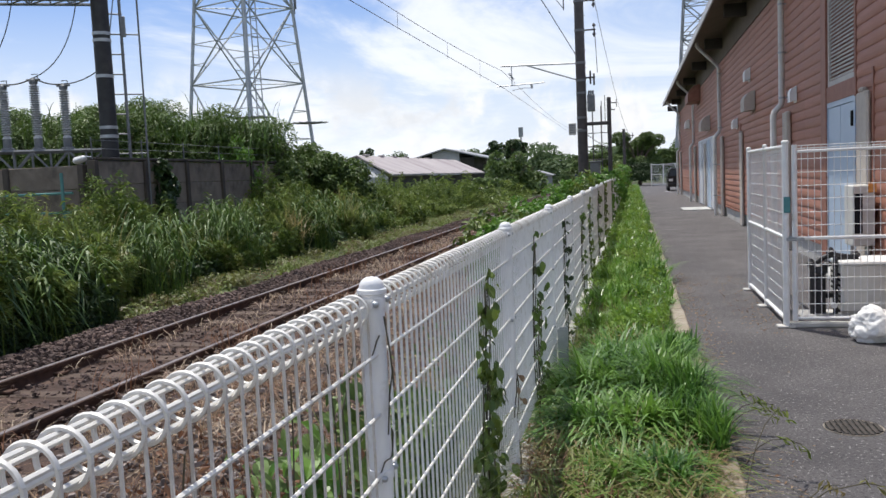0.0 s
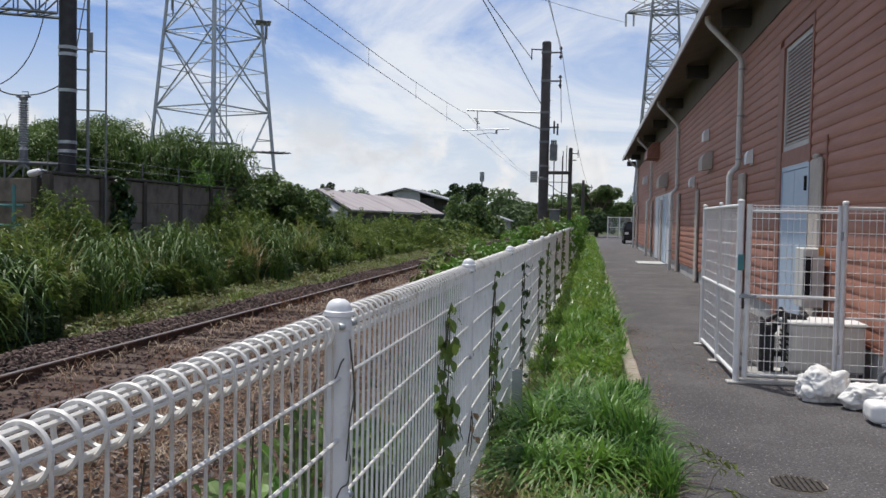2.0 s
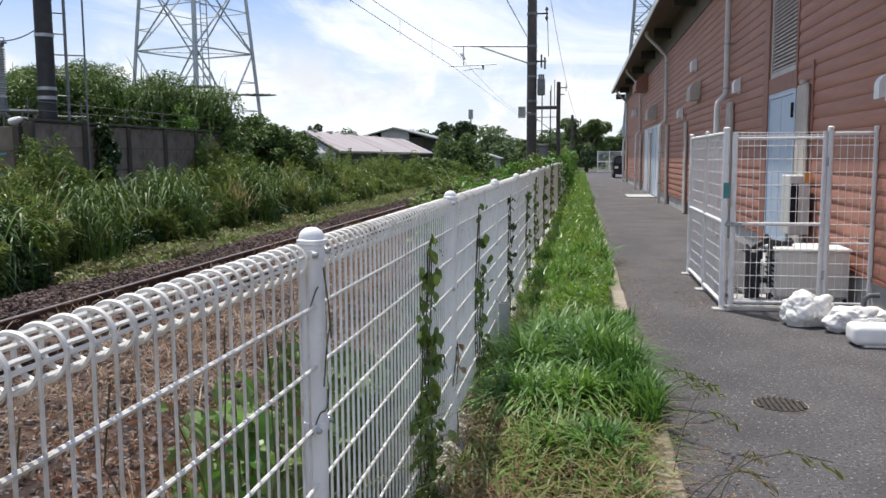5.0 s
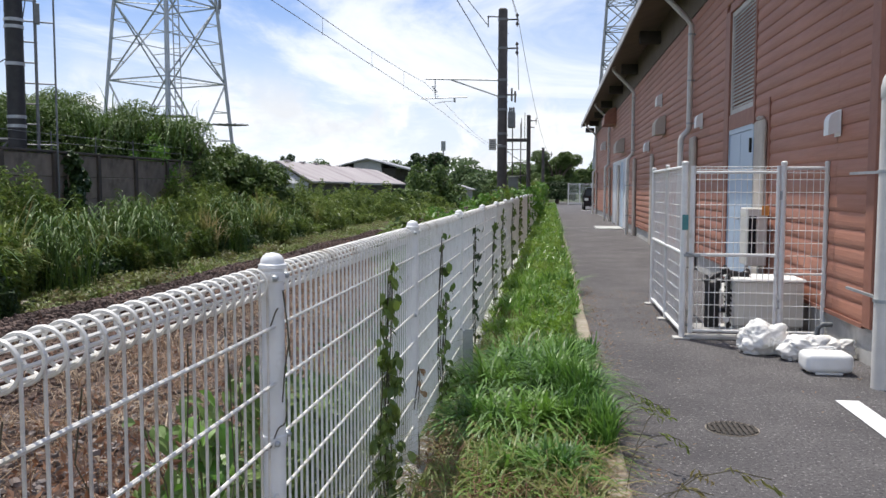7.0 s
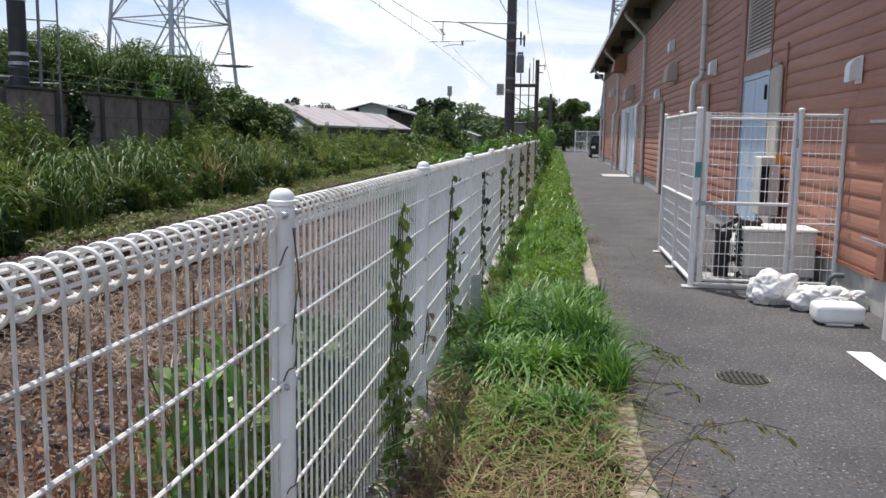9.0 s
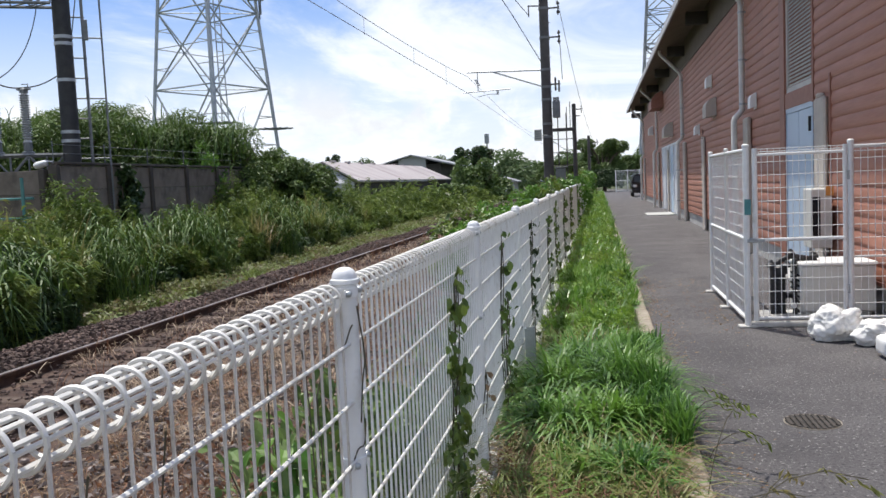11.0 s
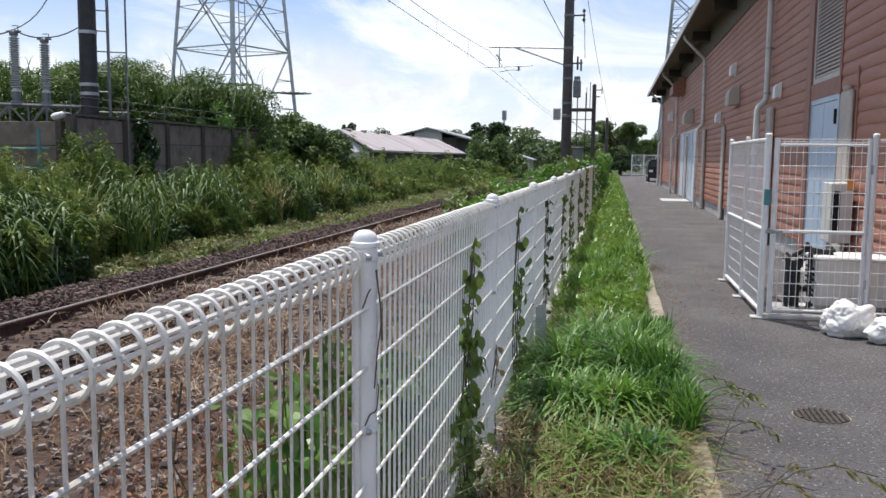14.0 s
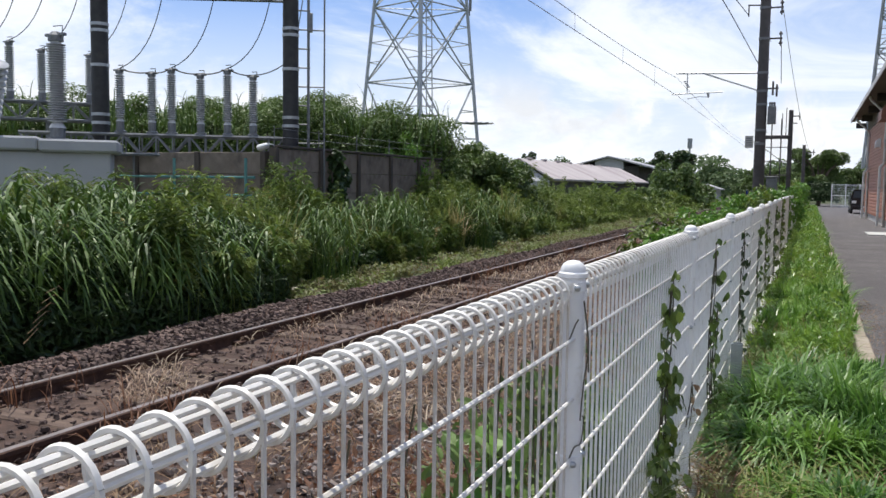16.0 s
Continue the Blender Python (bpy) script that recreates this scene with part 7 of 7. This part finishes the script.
ivy = bush_mesh(35, 0.7, 0.35, 2.2, 1500, 0.12, L_dark, 0.8)
ist = stem_mesh(35, 0.6, 2.0)
bush(ivy, ist, (-10.36, 18.2, -0.2), 90, "dark creeper hanging down the concrete wall", "creeper on the wall", scale=(1.5, 1.0, 1.25))
bush(ivy, ist, (-10.36, 24.9, -0.2), 90, "dark creeper hanging down the concrete wall", "creeper on the wall")

# leafy weeds between fence and track further on
wd = [(bush_mesh(s, 1.1, 1.3, 1.25, 1300, 0.12, L_bright if s % 2 else L_weed, 0.62), stem_mesh(s, 0.9, 1.1)) for s in (41, 42, 43)]
r_ = np.random.default_rng(5)
for k, (x, y, s) in enumerate(((-1.15, 11.4, 0.92), (-1.5, 12.7, 1.0), (-0.9, 13.8, 0.88), (-1.4, 15.3, 0.95), (-0.8, 17.0, 0.9), (-1.6, 18.5, 1.0), (-0.9, 20.5, 1.0), (-0.5, 22.6, 1.02), (-1.2, 23.6, 1.05), (-0.5, 25.4, 1.12), (-0.9, 27.2, 1.15), (-1.5, 28.4, 0.95), (-0.4, 29.4, 1.15), (-0.7, 31.4, 1.2), (-0.35, 33.6, 1.25), (-0.5, 36.5, 1.25), (-0.4, 40, 1.3), (-0.5, 44, 1.3), (-0.3, 49, 1.4), (-0.4, 54, 1.5))):
    lv_, st_ = wd[k % 3]
    bush(lv_, st_, (x, y, -0.15), 77 * k, "bright leafy weed clump behind the mesh fence", "weed clumps by the fence", "weeds", scale=(s, s, s * (1.0 if k < 7 else 1.25)))

# far shrubs across the field
fs = [(bush_mesh(s, 4.5, 4.0, 2.6, 4200, 0.26, L_bush), stem_mesh(s, 4.0, 2.4)) for s in (51, 52)]
for k, (deg, dist, s) in enumerate(((7.7, 68, 1.12), (8.3, 72, 1.1), (18, 46, 0.55), (16, 50, 0.6), (13.5, 52, 0.6), (11, 55, 0.6), (19.5, 40, 0.6), (9.5, 62, 0.8), (14.6, 60, 0.65), (17.5, 62, 0.7), (20.5, 52, 0.75))):
    x, y = polar(deg, dist)
    lv_, st_ = fs[k % 2]
    bush(lv_, st_, (x, y, -0.4), 61 * k, "rounded green shrub in the overgrown field", "field shrubs", scale=(s, s, s * (1.3 if k < 2 else 1.0)))


def tree(loc, h, w, seed, mat, label, group, count=15000, size=0.19):
    r = np.random.default_rng(seed)
    t = thing("tree", loc, label, "tree", group)
    g = Geo().tube([(0, 0, -0.4), (0.05 * w, 0, h * 0.3), (0, 0.05 * w, h * 0.6)], [0.045 * h, 0.035 * h, 0.018 * h], 8)
    blobs = []
    for k in range(34):
        a, q = r.uniform(0, 2 * np.pi), r.uniform(0.1, 1) ** 0.7
        z = h * r.uniform(0.35, 0.88)
        x, y = w * 0.42 * q * math.cos(a), w * 0.42 * q * math.sin(a)
        g.tube([(0, 0, h * 0.3), (x * 0.5, y * 0.5, z * 0.8), (x, y, z)], [0.02 * h, 0.012 * h, 0.004 * h], 5)
        blobs.append((x, y, z, r.uniform(0.07, 0.15) * (w + h) * 0.5))
    part("trunk", g, M_bark, t)
    v, f = fluff(r, blobs, count, size)
    part("crown", raw_list("crown", v, f, mat), mat, t)
    return t


for k, (x, y, h, w) in enumerate(((-1.2, 80, 3.2, 3.6), (1.1, 78.5, 4.9, 4.6), (4.3, 84, 3.6, 4.4), (-3.4, 86, 3.4, 4.6), (7, 86, 3.4, 4.6), (0.0, 77, 2.5, 3.2))):
    tree((x, y, 0), h, w, 60 + k, L_bush, "broad leafy tree at the far end of the path", "trees at the path's end", 22000, 0.17)
g = Geo()
hd = fluff(np.random.default_rng(9), [(0.2 + 0.5 * k, 76.0, 0.8, 0.75) for k in range(5)] + [(0.2 + 0.5 * k, 76.3, 1.5, 0.6) for k in range(5)], 5000, 0.16)
t = thing("hedge", (0, 0, 0), "dark clipped hedge at the end of the path", "hedge")
part("leaves", raw_list("leaves", hd[0], hd[1], L_dark), L_dark, t)
# far wood along the horizon
r = np.random.default_rng(77)
blobs = []
for k in range(230):
    deg = -12 + 66 * k / 230 + r.uniform(-0.2, 0.2)
    dist = r.uniform(125, 210) if deg > 8 else r.uniform(100, 150)
    x, y = polar(deg, dist)
    top = dist * math.tan(radians(0.95 + 0.45 * math.sin(deg * 1.3) + 0.3 * math.sin(deg * 3.1 + 1))) * r.uniform(0.75, 1.1) + 1.4
    for z in (0.25, 0.6, 0.85):
        blobs.append((x + r.normal(0, 1.5), y, top * z, top * 0.24 + 0.7))
# distance haze comes from the leaves' lightened colour
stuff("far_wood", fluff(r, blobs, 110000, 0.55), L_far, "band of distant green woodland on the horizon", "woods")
for k, (deg, dist, h) in enumerate(((17.9, 150, 7.6), (9.15, 160, 8.3), (8.1, 165, 9.0), (7.55, 168, 8.6), (9.9, 170, 6.6), (12.3, 175, 7.0))):
    x, y = polar(deg, dist)
    tree((x, y, 0), h, h * 0.45, 90 + k, L_dark, "dark pointed conifer on the skyline", "skyline trees", 1800, 0.6)


# ---- creepers on the fence ----
def creeper(y, top, n_leaf, spread, seed, mat, lsize=0.055, x=0.02):
    r = np.random.default_rng(seed)
    t = thing("fence_creeper", (x, y, 0), "twining green creeper climbing the white mesh fence", "creeper", "creepers on the fence")
    g = Geo()
    for k in range(3):
        p = [(0.012 * math.sin(7 * s + k), spread * 0.4 * math.sin(3 * s + 2 * k) * s, top * s * r.uniform(0.96, 1.0)) for s in np.linspace(0, 1, 16)]
        g.tube(p, 0.0028, 5)
    part("stem", g, M_vine, t)
    s = r.uniform(0.05, 1, n_leaf)
    s = np.clip(s + 0.045 * np.sin(s * 31 + seed), 0.03, 1)
    wander = spread * (0.55 * np.sin(5.3 * s + seed) + 0.35 * np.sin(12.1 * s + 2 * seed))
    pos = np.stack([r.normal(0.012, 0.020, n_leaf), wander * s + r.normal(0, spread * 0.5, n_leaf) * (1.25 - 0.9 * s), top * s], 1)
    nor = np.stack([np.full(n_leaf, 1.0), r.normal(-0.4, 0.7, n_leaf), r.normal(0.2, 0.6, n_leaf)], 1)
    v, f = oval_leaves(r, pos, nor, lsize * r.uniform(0.5, 1.3, n_leaf), 0.62, np.tile([0, 0, -1.0], (n_leaf, 1)))
    part("leaves", raw_list("leaves", v, f, mat), mat, t)


creeper(3.20, 1.08, 170, 0.16, 1, L_weed, 0.046)
creeper(3.12, 0.72, 210, 0.26, 2, L_bush, 0.05)
creeper(4.75, 1.12, 60, 0.10, 3, L_bush, 0.055)
creeper(4.95, 0.75, 30, 0.14, 4, L_bush, 0.06)
creeper(6.9, 1.10, 70, 0.06, 5, L_dark, 0.055)
creeper(9.2, 1.05, 50, 0.10, 6, L_bush, 0.07)
creeper(10.9, 1.15, 80, 0.2, 7, L_weed, 0.07)
creeper(13.6, 1.15, 100, 0.25, 8, L_bush, 0.08)
creeper(16.8, 1.22, 140, 0.3, 9, L_weed, 0.08)
creeper(22.3, 1.35, 160, 0.35, 10, L_bright, 0.1)
creeper(3.9, 0.55, 26, 0.12, 11, L_dry, 0.04)
# dark tendril round the nearest post
g = Geo()
g.tube([(0.031 * math.cos(a), 1.9 + 0.031 * math.sin(a), 0.3 + 0.045 * a + 0.01 * math.sin(5 * a)) for a in np.linspace(0, 18, 80)], 0.0016, 4)
g.tube([(0.03, 1.885, 1.16), (0.045, 1.87, 1.08), (0.04, 1.90, 1.00), (0.035, 1.915, 1.04), (0.035, 1.88, 0.98), (0.034, 1.86, 0.9)], 0.002, 4)
solid("dry_tendril", g, M_vine, "dry brown tendril wound round a fence post", "tendril")
g = Geo()
r = np.random.default_rng(3)
for k in range(9):
    y = 0.4 + 0.17 * k
    z = 1.12
    p = [(0.006, y, z)]
    for j in range(7):
        y += r.normal(0.02, 0.04)
        z -= 0.12
        p.append((r.normal(-0.006, 0.008), y, z))
    g.tube(p, 0.0015, 4)
solid("dry_tendrils", g, M_vine, "dry thin vines hanging in the mesh fence", "tendril", kind="stuff")
# broad-leaved plants behind the first panel
def broadleaf(loc, stems, h0, h1, spread, lsize, seed, label):
    pl = thing("broadleaf_weed", loc, label, "weed", "broad-leaved weeds")
    r = np.random.default_rng(seed)
    g = Geo()
    sets = []
    for k in range(stems):
        bx, by = r.normal(0, spread * 0.5), r.normal(0, spread * 0.6)
        hgt = r.uniform(h0, h1)
        tip = (bx + r.normal(0, spread), by + r.normal(0, spread), hgt)
        g.tube([(bx, by, 0), ((bx + tip[0]) / 2, (by + tip[1]) / 2, hgt * 0.5), tip], [0.005, 0.004, 0.002], 6)
        m_ = 13
        s = np.linspace(0.30, 1.0, m_)
        a = np.arange(m_) * 2.4 + k
        out = 0.055 * (1.25 - 0.7 * s)
        pos = np.stack([bx + (tip[0] - bx) * s + out * np.cos(a), by + (tip[1] - by) * s + out * np.sin(a), hgt * s], 1)
        dr_ = np.stack([np.cos(a), np.sin(a), np.full(m_, -0.75)], 1)
        nor = np.stack([np.cos(a) * 0.5, np.sin(a) * 0.5, np.full(m_, 0.9)], 1) + r.normal(0, 0.3, (m_, 3))
        sets.append(oval_leaves(r, pos, nor, lsize * r.uniform(0.55, 1.25, m_), 0.46, dr_ * 3))
    part("stem", g, M_stem, pl)
    v, f = join(sets)
    part("leaves", raw_list("leaves", v, f, L_bright), L_bright, pl)


broadleaf((-0.19, 1.98, -0.08), 4, 0.80, 1.04, 0.030, 0.110, 8, "broad-leaved bright green weed growing behind the mesh fence")
broadleaf((-0.28, 2.10, -0.08), 3, 0.40, 0.70, 0.07, 0.075, 9, "low broad-leaved weed behind the mesh fence")
broadleaf((-0.30, 1.36, -0.08), 3, 0.50, 0.72, 0.04, 0.065, 10, "small green weed behind the mesh fence")

# ---- siding boards, nearest ones singly ----
near_jobs = sorted(board_jobs, key=lambda j: j[0])[:290]
rest = sorted(board_jobs, key=lambda j: j[0])[290:]
lap_me = {}
for s0, s1, z in near_jobs:
    ln = round(s1 - s0, 3)
    if ln not in lap_me:
        lap_me[ln] = lap(0, ln, 0).mesh("board", M_board)
    part("board", lap_me[ln], M_board, bld, loc=(0, s0, z))
g = Geo()
for s0, s1, z in rest:
    gg = lap(s0, s1, z)
    g.add(gg.v, gg.f)
tagged(part("siding", g, M_board, bld), kind="stuff")
